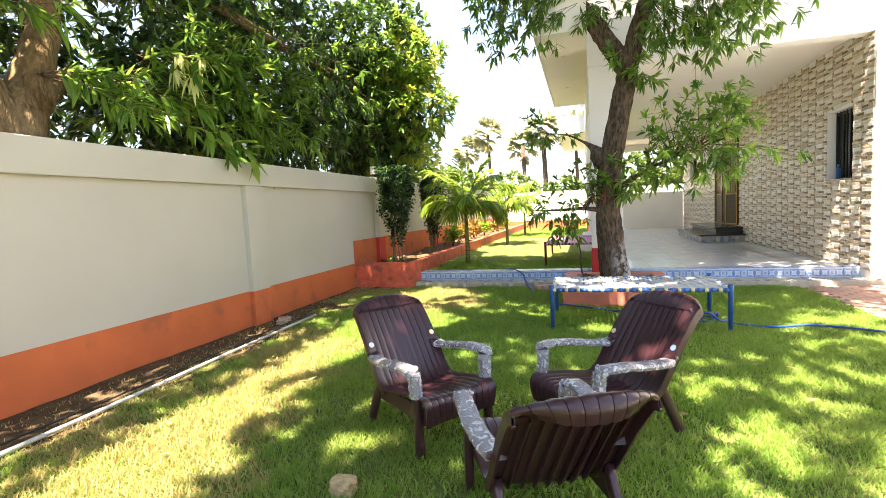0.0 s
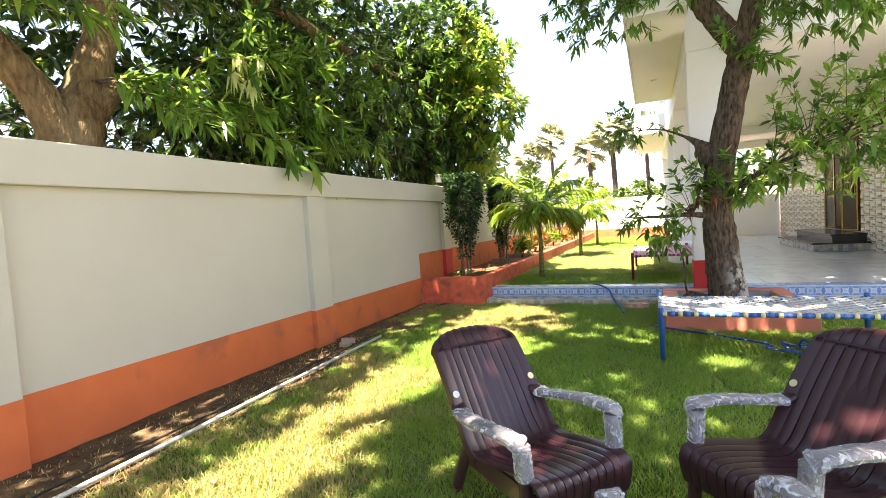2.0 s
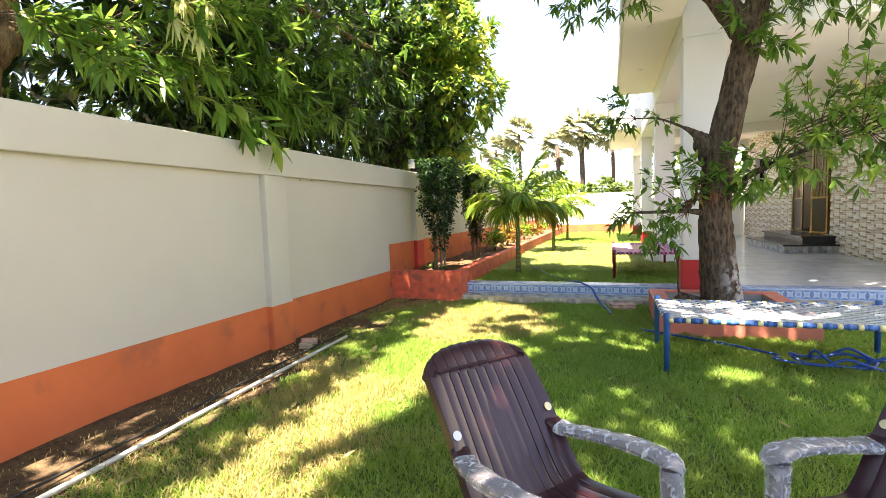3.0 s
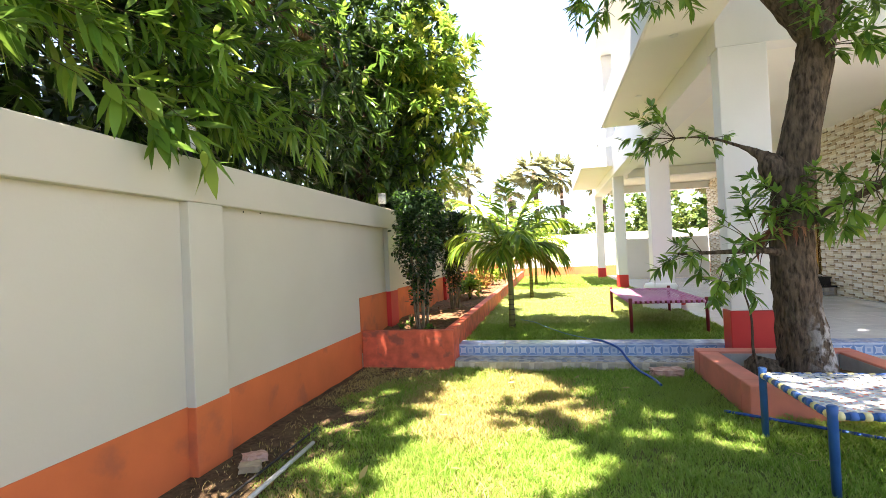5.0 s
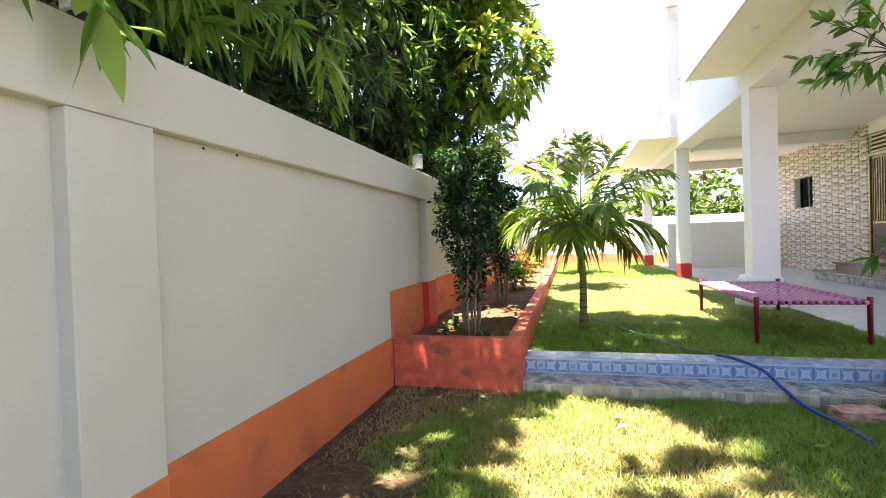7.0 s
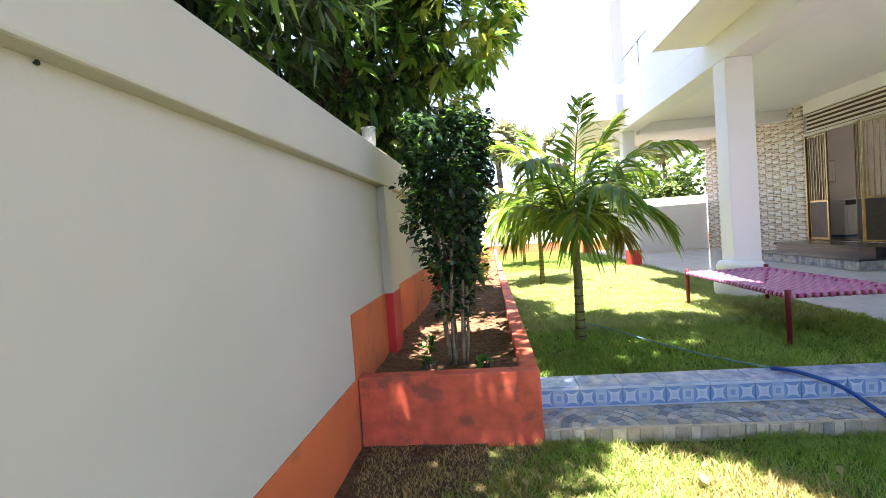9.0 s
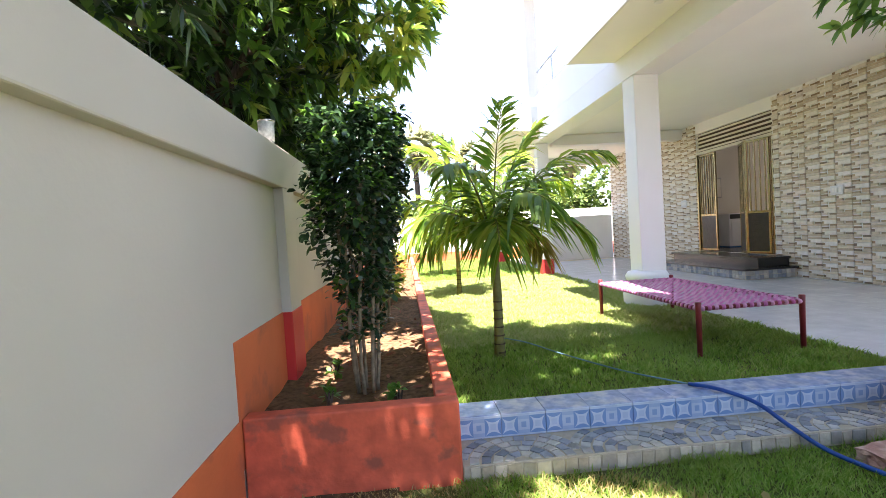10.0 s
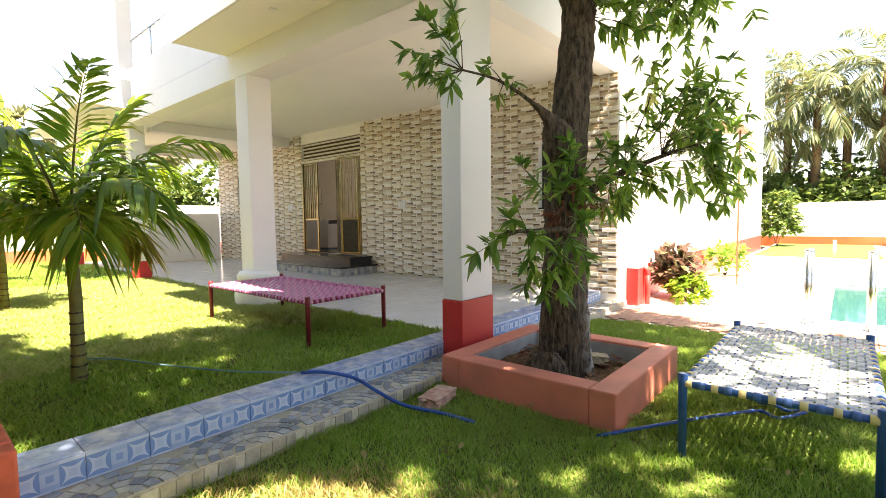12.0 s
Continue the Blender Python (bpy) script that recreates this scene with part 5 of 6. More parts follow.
sprig(mango, (-4.9, 9.0, 4.3), scatter(rng, (-4.3, 9.2, 3.6), (0.45, 0.8, 0.6), 14), rng, ("mango_leaf_shade", "mango_leaf"), (0.7, 0.3), 0.21, 0.045, 11, 0.006)
sprig(mango, (-4.7, 5.0, 3.4), scatter(rng, (-4.15, 5.4, 3.5), (0.3, 0.9, 0.5), 12), rng, ("mango_leaf_young_lit", "mango_leaf"), (0.4, 0.6), 0.24, 0.045, 11, 0.006)
sprig(mango, (-4.8, 6.6, 3.6), scatter(rng, (-4.1, 6.9, 3.5), (0.3, 0.8, 0.7), 14), rng, ("mango_leaf", "mango_leaf_young_lit"), (0.7, 0.3), 0.24, 0.045, 11, 0.006)
sprig(mango, (-4.75, 3.9, 2.8), scatter(rng, (-4.25, 4.3, 2.65), (0.2, 0.5, 0.25), 9), rng, ("mango_leaf", "mango_leaf_young_lit"), (0.6, 0.4), 0.24, 0.045, 11, 0.006)
sprig(mango, (-4.75, 5.8, 2.8), scatter(rng, (-4.2, 6.2, 2.7), (0.2, 0.6, 0.28), 12), rng, ("mango_leaf", "mango_leaf_young_lit"), (0.5, 0.5), 0.24, 0.045, 11, 0.006)
sprig(mango, (-4.9, 8.2, 3.4), scatter(rng, (-4.3, 8.4, 3.0), (0.25, 0.9, 0.4), 10), rng, ("mango_leaf_shade", "mango_leaf"), (0.7, 0.3), 0.22, 0.045, 11, 0.006)
sprig(mango2, (-4.9, 10.6, 4.2), scatter(rng, (-4.0, 10.2, 4.1), (0.45, 0.8, 1.0), 34), rng, ("mango_leaf", "mango_leaf_young_lit"), (0.6, 0.4), 0.2, 0.045, 10, 0.006)
for p_ in ((-4.15, 8.3, 3.35), (-4.2, 8.9, 3.9), (-4.1, 7.6, 3.75)):
    fr_ = tagged(empty("mango_fruit"), "small unripe green mango hanging among leaves", "fruit", group="green mangoes")
    bm = bmesh.new()
    bmesh.ops.create_icosphere(bm, subdivisions=2, radius=0.05, matrix=Matrix.Translation(p_) @ Matrix.Diagonal((0.8, 0.7, 1.1, 1)))
    for f in bm.faces:
        f.smooth = True
    part("fruit", bm, "mango_leaf_young_lit", fr_)
    part("stalk", sweep([Vector(p_) + Vector((0, 0, 0.05)), Vector(p_) + Vector((0.01, 0, 0.22))], 0.004, 5), "bark", fr_)

# tree in the salmon box
tree = tagged(empty("mango_tree"), "leaning mango tree with furrowed bark in the masonry box", "tree")
limb([(0.50, 7.80, 0.02), (0.47, 7.78, 0.35), (0.42, 7.76, 0.9), (0.40, 7.75, 1.4), (0.43, 7.75, 1.9), (0.56, 7.75, 2.6), (0.68, 7.76, 3.15), (0.72, 7.78, 3.5)],
     [0.27, 0.215, 0.185, 0.172, 0.162, 0.152, 0.145, 0.14], tree, "bark_box", "trunk", 11, 22)
limb([(0.70, 7.77, 3.35), (0.45, 7.80, 3.75), (0.15, 7.86, 4.25), (-0.35, 7.9, 4.9), (-1.0, 7.9, 5.5)], [0.15, 0.14, 0.12, 0.08, 0.05], tree, "bark", "limb", 12)
limb([(0.72, 7.78, 3.4), (0.88, 7.72, 3.95), (1.1, 7.6, 4.6), (1.5, 7.3, 5.5)], [0.14, 0.12, 0.09, 0.05], tree, "bark", "limb", 13)
limb([(0.36, 7.75, 2.0), (0.27, 7.77, 2.16), (0.20, 7.80, 2.26), (0.05, 7.88, 2.38), (-0.2, 8.02, 2.52), (-0.5, 8.2, 2.58)], [0.15, 0.12, 0.05, 0.016, 0.011, 0.007], tree, "bark", "limb", 14)
limb([(0.45, 7.7, 1.55), (0.78, 7.5, 1.78), (1.2, 7.2, 1.98), (1.75, 6.95, 2.15)], [0.05, 0.032, 0.02, 0.011], tree, "bark", "limb", 15)
limb([(0.38, 7.72, 1.3), (0.1, 7.6, 1.35), (-0.25, 7.6, 1.35), (-0.6, 7.7, 1.35)], [0.05, 0.03, 0.02, 0.012], tree, "bark", "limb", 16)
limb([(0.1, 7.72, 0.1), (0.0, 7.66, 0.4), (-0.02, 7.62, 0.75), (-0.1, 7.6, 1.05)], [0.022, 0.014, 0.010, 0.006], tree, "bark", "sucker", 17, 8)
limb([(0.2, 7.80, 0.0), (0.12, 7.78, 0.22), (0.14, 7.79, 0.33)], [0.20, 0.17, 0.10], tree, "bark", "stump", 18)
LM = ("mango_leaf", "mango_leaf_young_lit")
sprig(tree, (-0.45, 8.17, 2.57), [(-0.62, 8.25, 2.66), (-0.78, 8.3, 2.6), (-0.85, 8.35, 2.45), (-0.66, 8.15, 2.78), (-0.95, 8.3, 2.62), (-0.5, 8.25, 2.45), (-0.72, 8.05, 2.92), (-0.86, 8.2, 2.85), (-0.6, 8.3, 2.5), (-0.75, 8.15, 2.42)], rng, LM, (0.75, 0.25), 0.156, 0.048, 7, 0.005, down=-0.3)
sprig(tree, (-0.15, 8.0, 2.5), [(-0.2, 8.15, 2.58), (-0.25, 7.9, 2.48), (-0.1, 8.1, 2.4), (-0.32, 8.05, 2.62), (0.0, 7.95, 2.5)], rng, LM, (1.0, 0.0), 0.139, 0.045, 6, 0.005, down=-0.4)
sprig(tree, (-0.4, 7.65, 1.36), [(-0.72, 7.75, 1.28), (-0.65, 7.65, 1.45), (-0.80, 7.85, 1.18), (-0.55, 7.45, 1.3), (-0.5, 7.7, 1.55), (-0.45, 7.6, 1.15)], rng, LM, (0.6, 0.4), 0.164, 0.05, 8, 0.005)
sprig(tree, (-0.2, 7.6, 1.3), scatter(rng, (-0.25, 7.6, 1.05), (0.24, 0.24, 0.3), 6), rng, LM, (0.6, 0.4), 0.139, 0.048, 6, 0.004, down=-0.5)
sprig(tree, (0.1, 7.6, 1.35), scatter(rng, (-0.05, 7.5, 1.5), (0.36, 0.3, 0.42), 13), rng, LM, (0.8, 0.2), 0.164, 0.045, 7, 0.006)
sprig(tree, (-0.1, 7.6, 1.05), [(-0.3, 7.55, 0.95), (-0.15, 7.45, 1.1), (-0.35, 7.7, 1.08), (-0.1, 7.6, 1.25), (0.0, 7.5, 0.9)], rng, LM, (0.6, 0.4), 0.148, 0.04, 6, 0.005)
sprig(tree, (0.35, 7.6, 1.75), scatter(rng, (0.25, 7.5, 1.85), (0.36, 0.24, 0.48), 10), rng, LM, (0.6, 0.4), 0.164, 0.045, 8, 0.006)
sprig(tree, (0.3, 7.65, 1.5), scatter(rng, (0.1, 7.6, 1.55), (0.3, 0.24, 0.24), 6), rng, ("dry_leaf",), (1.0,), 0.139, 0.04, 6, 0.005, droop=0.9)
sprig(tree, (0.9, 7.42, 1.85), scatter(rng, (1.1, 7.05, 2.05), (0.6, 0.42, 0.6), 15), rng, LM, (0.45, 0.55), 0.164, 0.045, 8, 0.006)
sprig(tree, (1.5, 7.05, 2.1), scatter(rng, (1.85, 7.1, 2.35), (0.66, 0.48, 0.66), 20), rng, LM, (0.35, 0.65), 0.164, 0.042, 7, 0.006)
sprig(tree, (1.2, 7.2, 2.0), scatter(rng, (1.4, 6.9, 2.35), (0.66, 0.36, 0.42), 17), rng, LM, (0.45, 0.55), 0.172, 0.045, 9, 0.006)
sprig(tree, (0.9, 7.5, 1.9), scatter(rng, (0.85, 7.3, 1.75), (0.42, 0.24, 0.36), 10), rng, LM, (0.6, 0.4), 0.172, 0.045, 9, 0.006)
sprig(tree, (1.3, 7.5, 2.1), [(1.0, 7.2, 2.75), (1.7, 7.4, 2.8), (1.95, 7.5, 2.65)], rng, ("mango_leaf_young_lit", "flush"), (0.7, 0.3), 0.156, 0.045, 6, 0.006, droop=1.3, down=-1.0)
sprig(tree, (0.72, 7.7, 3.2), scatter(rng, (0.75, 7.45, 3.35), (0.42, 0.36, 0.36), 13), rng, LM, (0.55, 0.45), 0.18, 0.05, 8, 0.006)
sprig(tree, (1.0, 7.6, 4.2), scatter(rng, (1.25, 7.4, 3.75), (0.66, 0.48, 0.54), 42), rng, LM, (0.85, 0.15), 0.164, 0.042, 7, 0.006, down=-0.5)
sprig(tree, (1.5, 7.3, 4.6), scatter(rng, (1.9, 7.2, 3.95), (0.66, 0.6, 0.54), 42), rng, LM, (0.8, 0.2), 0.164, 0.042, 7, 0.006, down=-0.7)
sprig(tree, (1.6, 7.3, 4.3), scatter(rng, (1.95, 7.3, 3.35), (0.6, 0.4, 0.4), 22), rng, LM, (0.75, 0.25), 0.165, 0.042, 8, 0.006, down=-0.6)
sprig(tree, (1.5, 7.0, 2.1), scatter(rng, (1.6, 6.75, 1.75), (0.3, 0.25, 0.3), 9), rng, LM, (0.55, 0.45), 0.165, 0.042, 8, 0.006, down=-0.4)
sprig(tree, (1.75, 6.95, 2.15), scatter(rng, (1.9, 6.95, 2.75), (0.35, 0.3, 0.3), 10), rng, LM, (0.6, 0.4), 0.165, 0.042, 8, 0.006, down=-0.2)
sprig(tree, (2.0, 7.2, 5.0), scatter(rng, (2.6, 6.9, 4.15), (0.48, 0.6, 0.42), 22), rng, LM, (0.7, 0.3), 0.164, 0.042, 7, 0.006, down=-0.8)
sprig(tree, (-0.3, 7.9, 4.8), scatter(rng, (-0.85, 7.7, 4.25), (0.6, 0.48, 0.54), 48), rng, LM, (0.85, 0.15), 0.164, 0.042, 7, 0.006, down=-0.5)
sprig(tree, (-0.9, 7.9, 5.3), scatter(rng, (-1.2, 8, 4.55), (0.54, 0.6, 0.48), 31), rng, LM, (0.85, 0.15), 0.164, 0.042, 7, 0.006, down=-0.6)
sprig(tree, (0.1, 7.8, 4.4), scatter(rng, (0.1, 7.5, 4.3), (0.72, 0.36, 0.36), 25), rng, LM, (0.9, 0.1), 0.164, 0.042, 7, 0.006)
# crown above the view, blobs added to shade step, column and lawn
crown("crown", [((0.2, 6.9, 6.4), (2.3, 1.7, 1.0), 1300), ((-1.9, 7.4, 6.7), (1.6, 1.3, 0.9), 1000), ((2.3, 6.4, 6.2), (1.5, 1.6, 1.0), 500), ((-0.7, 5.6, 7.0), (1.5, 1.2, 0.7), 900), ((0.4, 7.6, 5.7), (1.2, 0.8, 0.45), 500), ((-2.0, 6.2, 6.8), (1.1, 0.55, 0.5), 450), ((1.6, 5.0, 7.0), (1.7, 1.3, 0.8), 280), ((-1.9, 6.3, 6.4), (1.5, 0.3, 0.3), 330)], rng, tree, ("mango_leaf", "mango_leaf_young_lit", "mango_leaf_shade"), (0.5, 0.1, 0.4), 0.21, 0.045, 10, None, "unseen high mango foliage added for the shade it casts")

# unseen tall tree added behind the start of the walk to shade the lower lawn
shade = tagged(empty("shade_tree"), "unseen tall leafy tree added to shade the lower lawn", "tree")
limb([(2.6, -3.2, -0.1), (2.5, -3.1, 2.0), (2.2, -2.7, 4.2), (1.4, -1.5, 6.2)], [0.30, 0.26, 0.2, 0.1], shade, "bark", "trunk", 21)
limb([(2.3, -2.8, 4.0), (2.0, 0.0, 6.0), (1.2, 2.2, 7.2)], [0.16, 0.11, 0.05], shade, "bark", "limb", 22)
# blobs are laid out for the shade they cast on the lawn
crown("crown", [((-1.35, 0.9, 7.6), (1.45, 2.2, 1.0), 900), ((0.7, 0.9, 7.6), (1.5, 2.2, 1.0), 340), ((-0.35, 3.4, 7.9), (2.05, 1.9, 0.9), 640), ((2.2, 3.6, 7.8), (1.3, 1.6, 0.8), 60), ((-0.7, -1.8, 7.2), (2.0, 1.4, 0.9), 500), ((2.4, 0.6, 7.4), (1.2, 2.4, 0.9), 60)], rng, shade, ("mango_leaf", "mango_leaf_shade"), (0.5, 0.5), 0.24, 0.06, 10, None)


# ---- palms ----
def frond(hub, yaw, pitch, length, rng, parent, mats, pairs=38, leaf=0.34, curl=1.0, wd=0.034, index=0):
    """An arching rachis with leaflets on both sides."""
    pts, p = [], Vector(hub)
    d = Vector((math.cos(yaw) * math.cos(pitch), math.sin(yaw) * math.cos(pitch), math.sin(pitch)))
    n = 14
    for i in range(n + 1):
        pts.append(p.copy())
        p = p + d * (length / n)
        d = (d + Vector((0, 0, -0.105 * curl * (0.5 + i / n)))).normalized()
    bm = sweep(pts, [0.013 * (1.15 - i / n) for i in range(n + 1)], 6)
    f = part("frond", bm, "palm_trunk", parent)
    base, way, L = [], [], []
    for k in range(pairs):
        t = 0.16 + 0.84 * k / (pairs - 1)
        i = min(n - 1, int(t * n))
        q = pts[i].lerp(pts[i + 1], t * n - i)
        dd = (pts[i + 1] - pts[i]).normalized()
        side = dd.cross(Vector((0, 0, 1))).normalized()
        up = side.cross(dd)
        for s in (-1, 1):
            base.append(q)
            way.append(dd * (0.6 + 0.5 * t) + side * s * (1.0 - 0.45 * t) + up * rng.uniform(-0.25, 0.15))
            L.append(leaf * math.sin(math.pi * (0.18 + 0.75 * t)) ** 0.7 * rng.uniform(0.85, 1.1))
    L = np.array(L)
    v, t = leaves(np.array(base), np.array(way), L, np.full(len(L), wd), rng.uniform(0.15, 0.75, len(L)) * curl, rng)
    tagged(tri_mesh("leaflet", v, t, [mats], None, f), kind="stuff")
    return f


def palm(x, y, z, stem, n, length, rng, label, leaf=0.34, pairs=38):
    p = tagged(empty("palm"), label, "palm", group="young garden palms")
    part("stem", sweep([(x, y, z - 0.03), (x + 0.005, y, z + stem * 0.25), (x + 0.01, y, z + stem * 0.6), (x, y, z + stem * 0.9), (x, y, z + stem)], [0.058, 0.046, 0.043, 0.041, 0.032], 14), "palm_trunk", p)
    for k in range(7):
        zz = z + stem * (0.06 + 0.075 * k)
        part("stem_ring", sweep([(x + 0.006, y, zz), (x + 0.006, y, zz + 0.012)], 0.056 - 0.0016 * k, 14), "bark", p)
    hub = (x, y, z + stem)
    for k in range(n):
        yaw = k * 2.399 + rng.uniform(-0.2, 0.2)
        s = k / n
        pitch = 1.32 - 0.72 * s + rng.uniform(-0.1, 0.1)
        frond(hub, yaw, pitch, length * (0.75 + 0.3 * math.sin(math.pi * min(1, s + 0.25))), rng, p, "palm_old" if s > 0.93 else "palm_leaf", pairs, leaf, 1.0 + 0.6 * s, 0.042)
    return p


palm(-2.45, 10.41, 0.20, 1.1, 17, 1.36, rng, "young feather palm with arching bright green fronds on the lawn", 0.46, 36)
palm(-2.3, 15.2, 0.20, 1.1, 15, 1.3, rng, "young feather palm with sunlit yellow-green fronds", 0.40, 34)
palm(-2.3, 20.0, 0.20, 1.1, 13, 1.3, rng, "young feather palm near the far wall", 0.40, 30)


# ---- columnar ficus in the planter ----
def ficus(x, y, z, h, r, n, rng, label):
    f = tagged(empty("ficus"), label, "shrub", group="clipped columnar shrubs")
    for k in range(7):
        a = k * 0.9
        b = Vector((x + 0.07 * math.cos(a), y + 0.07 * math.sin(a), z - 0.03))
        part("stem", sweep(curve_points([b, b + Vector((0.03 * math.cos(a), 0.03 * math.sin(a), 0.4)), b + Vector((0.10 * math.cos(a + 1), 0.10 * math.sin(a + 1), h * 0.75))], 5), [0.014] * 11, 6, wobble=0.2, seed=k), "stem_bark", f)
    zz = rng.random(n) ** 0.46
    ang = rng.random(n) * 2 * math.pi
    prof = np.interp(zz, [0.0, 0.12, 0.3, 0.55, 0.85, 0.97, 1.0], [0.28, 0.36, 0.55, 0.88, 1.0, 0.92, 0.55])
    lump = 1 + 0.16 * np.sin(ang * 3 + zz * 9) + 0.12 * np.sin(ang * 5 - zz * 17)
    rr = r * prof * lump * (0.45 + 0.6 * rng.random(n) ** 0.5)
    c = np.stack([x + rr * np.cos(ang), y + rr * np.sin(ang), z + 0.22 + (h - 0.22) * zz], 1)
    ax = np.stack([np.cos(ang), np.sin(ang), rng.uniform(-0.2, 0.8, n)], 1)
    vs, ts, mi, k = [], [], [], 0
    pick = rng.random(n) < 0.90
    for i, sel in enumerate((pick, ~pick)):
        m_ = int(sel.sum())
        per = 6
        base = np.repeat(c[sel], per, axis=0) + rng.normal(0, 0.035, (m_ * per, 3))
        way = np.repeat(ax[sel], per, axis=0) + rng.normal(0, 0.7, (m_ * per, 3))
        v, t = leaves(base, way, rng.uniform(0.045, 0.075, m_ * per), rng.uniform(0.026, 0.036, m_ * per), rng.uniform(0.1, 0.6, m_ * per), rng, 1.0)
        vs.append(v), ts.append(t + k), mi.append(np.full(len(t), i))
        k += len(v)
    tri_mesh("crown", np.concatenate(vs), np.concatenate(ts), ("ficus_leaf", "ficus_young"), np.concatenate(mi), f, "dense small dark glossy leaves")
    return f


ficus(-3.63, 9.26, 0.40, 1.95, 0.30, 1050, rng, "clipped columnar ficus with dark leaves in the planter")
ficus(-3.64, 11.75, 0.40, 1.85, 0.27, 900, rng, "clipped columnar ficus further along the planter")


def shrub(x, y, z, h, r, n, mat, rng, label, name="shrub", group="", leaf=0.14, wd=0.045):
    s = tagged(empty(name), label, "shrub", group=group)
    for k in range(4):
        a = k * 1.6
        part("stem", sweep([(x, y, z - 0.03), (x + r * 0.4 * math.cos(a), y + r * 0.4 * math.sin(a), z + h * 0.6)], [0.012, 0.006], 6), "bark", s)
    d = unit(rng.normal(0, 1, (n, 3)))
    d[:, 2] = np.abs(d[:, 2])
    c = np.array([x, y, z + h * 0.25]) + d * np.array([r, r, h * 0.75]) * (0.5 + 0.5 * rng.random((n, 1)))
    v, t = rosettes(c, d + np.array([0, 0, 0.4]), rng, 7, leaf, wd, 1.0, 0.4)
    tri_mesh("foliage", v, t, [mat], None, s)
    return s


for k, y in enumerate((13.6, 15.0, 16.6, 18.2, 19.8, 21.6, 23.4)):
    shrub(-3.65 + 0.06 * math.sin(k * 2.1), y, 0.40, 0.62 + 0.12 * math.sin(k), 0.30, 60, "croton" if k % 3 else "palm_leaf", rng, "sunlit yellow and orange croton shrub in the planter", "croton", "planter crotons")
for x, y in ((-3.85, 8.95), (-3.4, 8.9), (-3.9, 9.6)):
    shrub(x, y, 0.41, 0.13, 0.07, 6, "ficus_young", rng, "small seedling sprouting from the planter soil", "seedling", "planter seedlings", 0.06, 0.03)
shrub(5.6, 8.15, 0.02, 1.0, 0.42, 90, "croton_dark", rng, "bronze-leaved shrub at the house foot", "shrub", "", 0.24, 0.08)
shrub(5.25, 7.9, 0.02, 0.5, 0.40, 80, "palm_leaf", rng, "low yellow-green shrub at the house foot", "shrub", "", 0.16, 0.05)
shrub(9.6, 8.1, 0.02, 0.9, 0.5, 60, "mango_leaf_young_lit", rng, "green shrub at the house foot", "shrub", "", 0.2, 0.06)
shrub(22.8, 8.3, 0.02, 2.6, 1.0, 150, "far_leaf", rng, "tall green bush by the far wall", "bush", "", 0.3, 0.12)

# ---- trees beyond the walls ----
def fan_palm(x, y, h, rng, label, r=1.7, n=34):
    """A palmyra: bare straight trunk and a round head of stiff fans."""
    p = tagged(empty("palmyra_palm"), label, "palm", group="palmyra palms")
    part("trunk", sweep([(x, y, -0.2), (x + 0.1, y, h * 0.5), (x, y, h)], [0.24, 0.17, 0.16], 10), "bark", p)
    d = unit(rng.normal(0, 1, (n, 3)) + np.array([0, 0, 0.25]))
    vs, ts, k = [], [], 0
    for q in d:
        c = np.array([x, y, h]) + q * r * 0.55
        e1 = unit(np.cross(q, [0.3, 0.2, 1.0]))
        e2 = np.cross(q, e1)
        m_ = 16
        a = np.linspace(-1.5, 1.5, m_)
        way = q * np.cos(a)[:, None] + e1 * np.sin(a)[:, None] + e2 * 0.08 * rng.normal(0, 1, (m_, 1))
        v, t = leaves(np.repeat(c[None], m_, 0), way, np.full(m_, r * 0.48), np.full(m_, r * 0.10), rng.uniform(0, 0.3, m_), rng)
        vs.append(v), ts.append(t + k)
        k += len(v)
    # pale leaf colour carries the painted haze
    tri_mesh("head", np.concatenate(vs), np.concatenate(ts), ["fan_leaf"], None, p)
    return p


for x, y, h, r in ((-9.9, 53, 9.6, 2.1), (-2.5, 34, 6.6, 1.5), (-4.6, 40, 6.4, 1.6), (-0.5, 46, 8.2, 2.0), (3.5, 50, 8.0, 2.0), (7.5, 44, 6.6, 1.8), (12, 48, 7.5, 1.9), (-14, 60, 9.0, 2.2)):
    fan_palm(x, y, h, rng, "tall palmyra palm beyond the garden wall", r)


def coconut(x, y, h, rng, label, length=3.2):
    p = tagged(empty("coconut_palm"), label, "palm", group="coconut palms")
    part("trunk", sweep([(x, y, -0.2), (x + 0.2, y, h * 0.5), (x + 0.1, y, h)], [0.26, 0.2, 0.16], 10), "bark_w", p)
    for k in range(13):
        s = k / 13
        frond((x + 0.1, y, h), k * 2.399, 1.2 - 1.6 * s, length, rng, p, "far_palm", 40, 0.95, 1.3, 0.075)
    return p


for x, y, h in ((27.5, 7.2, 7.4), (28.5, 4.6, 8.6), (27.0, 2.2, 5.6), (30.0, 8.6, 9.0), (26.8, 9.6, 6.0), (31, 0.0, 8.5), (29.0, 6.0, 6.4), (29.5, 2.8, 7.2)):
    coconut(x, y, h, rng, "shaggy coconut palm beyond the far pool wall")


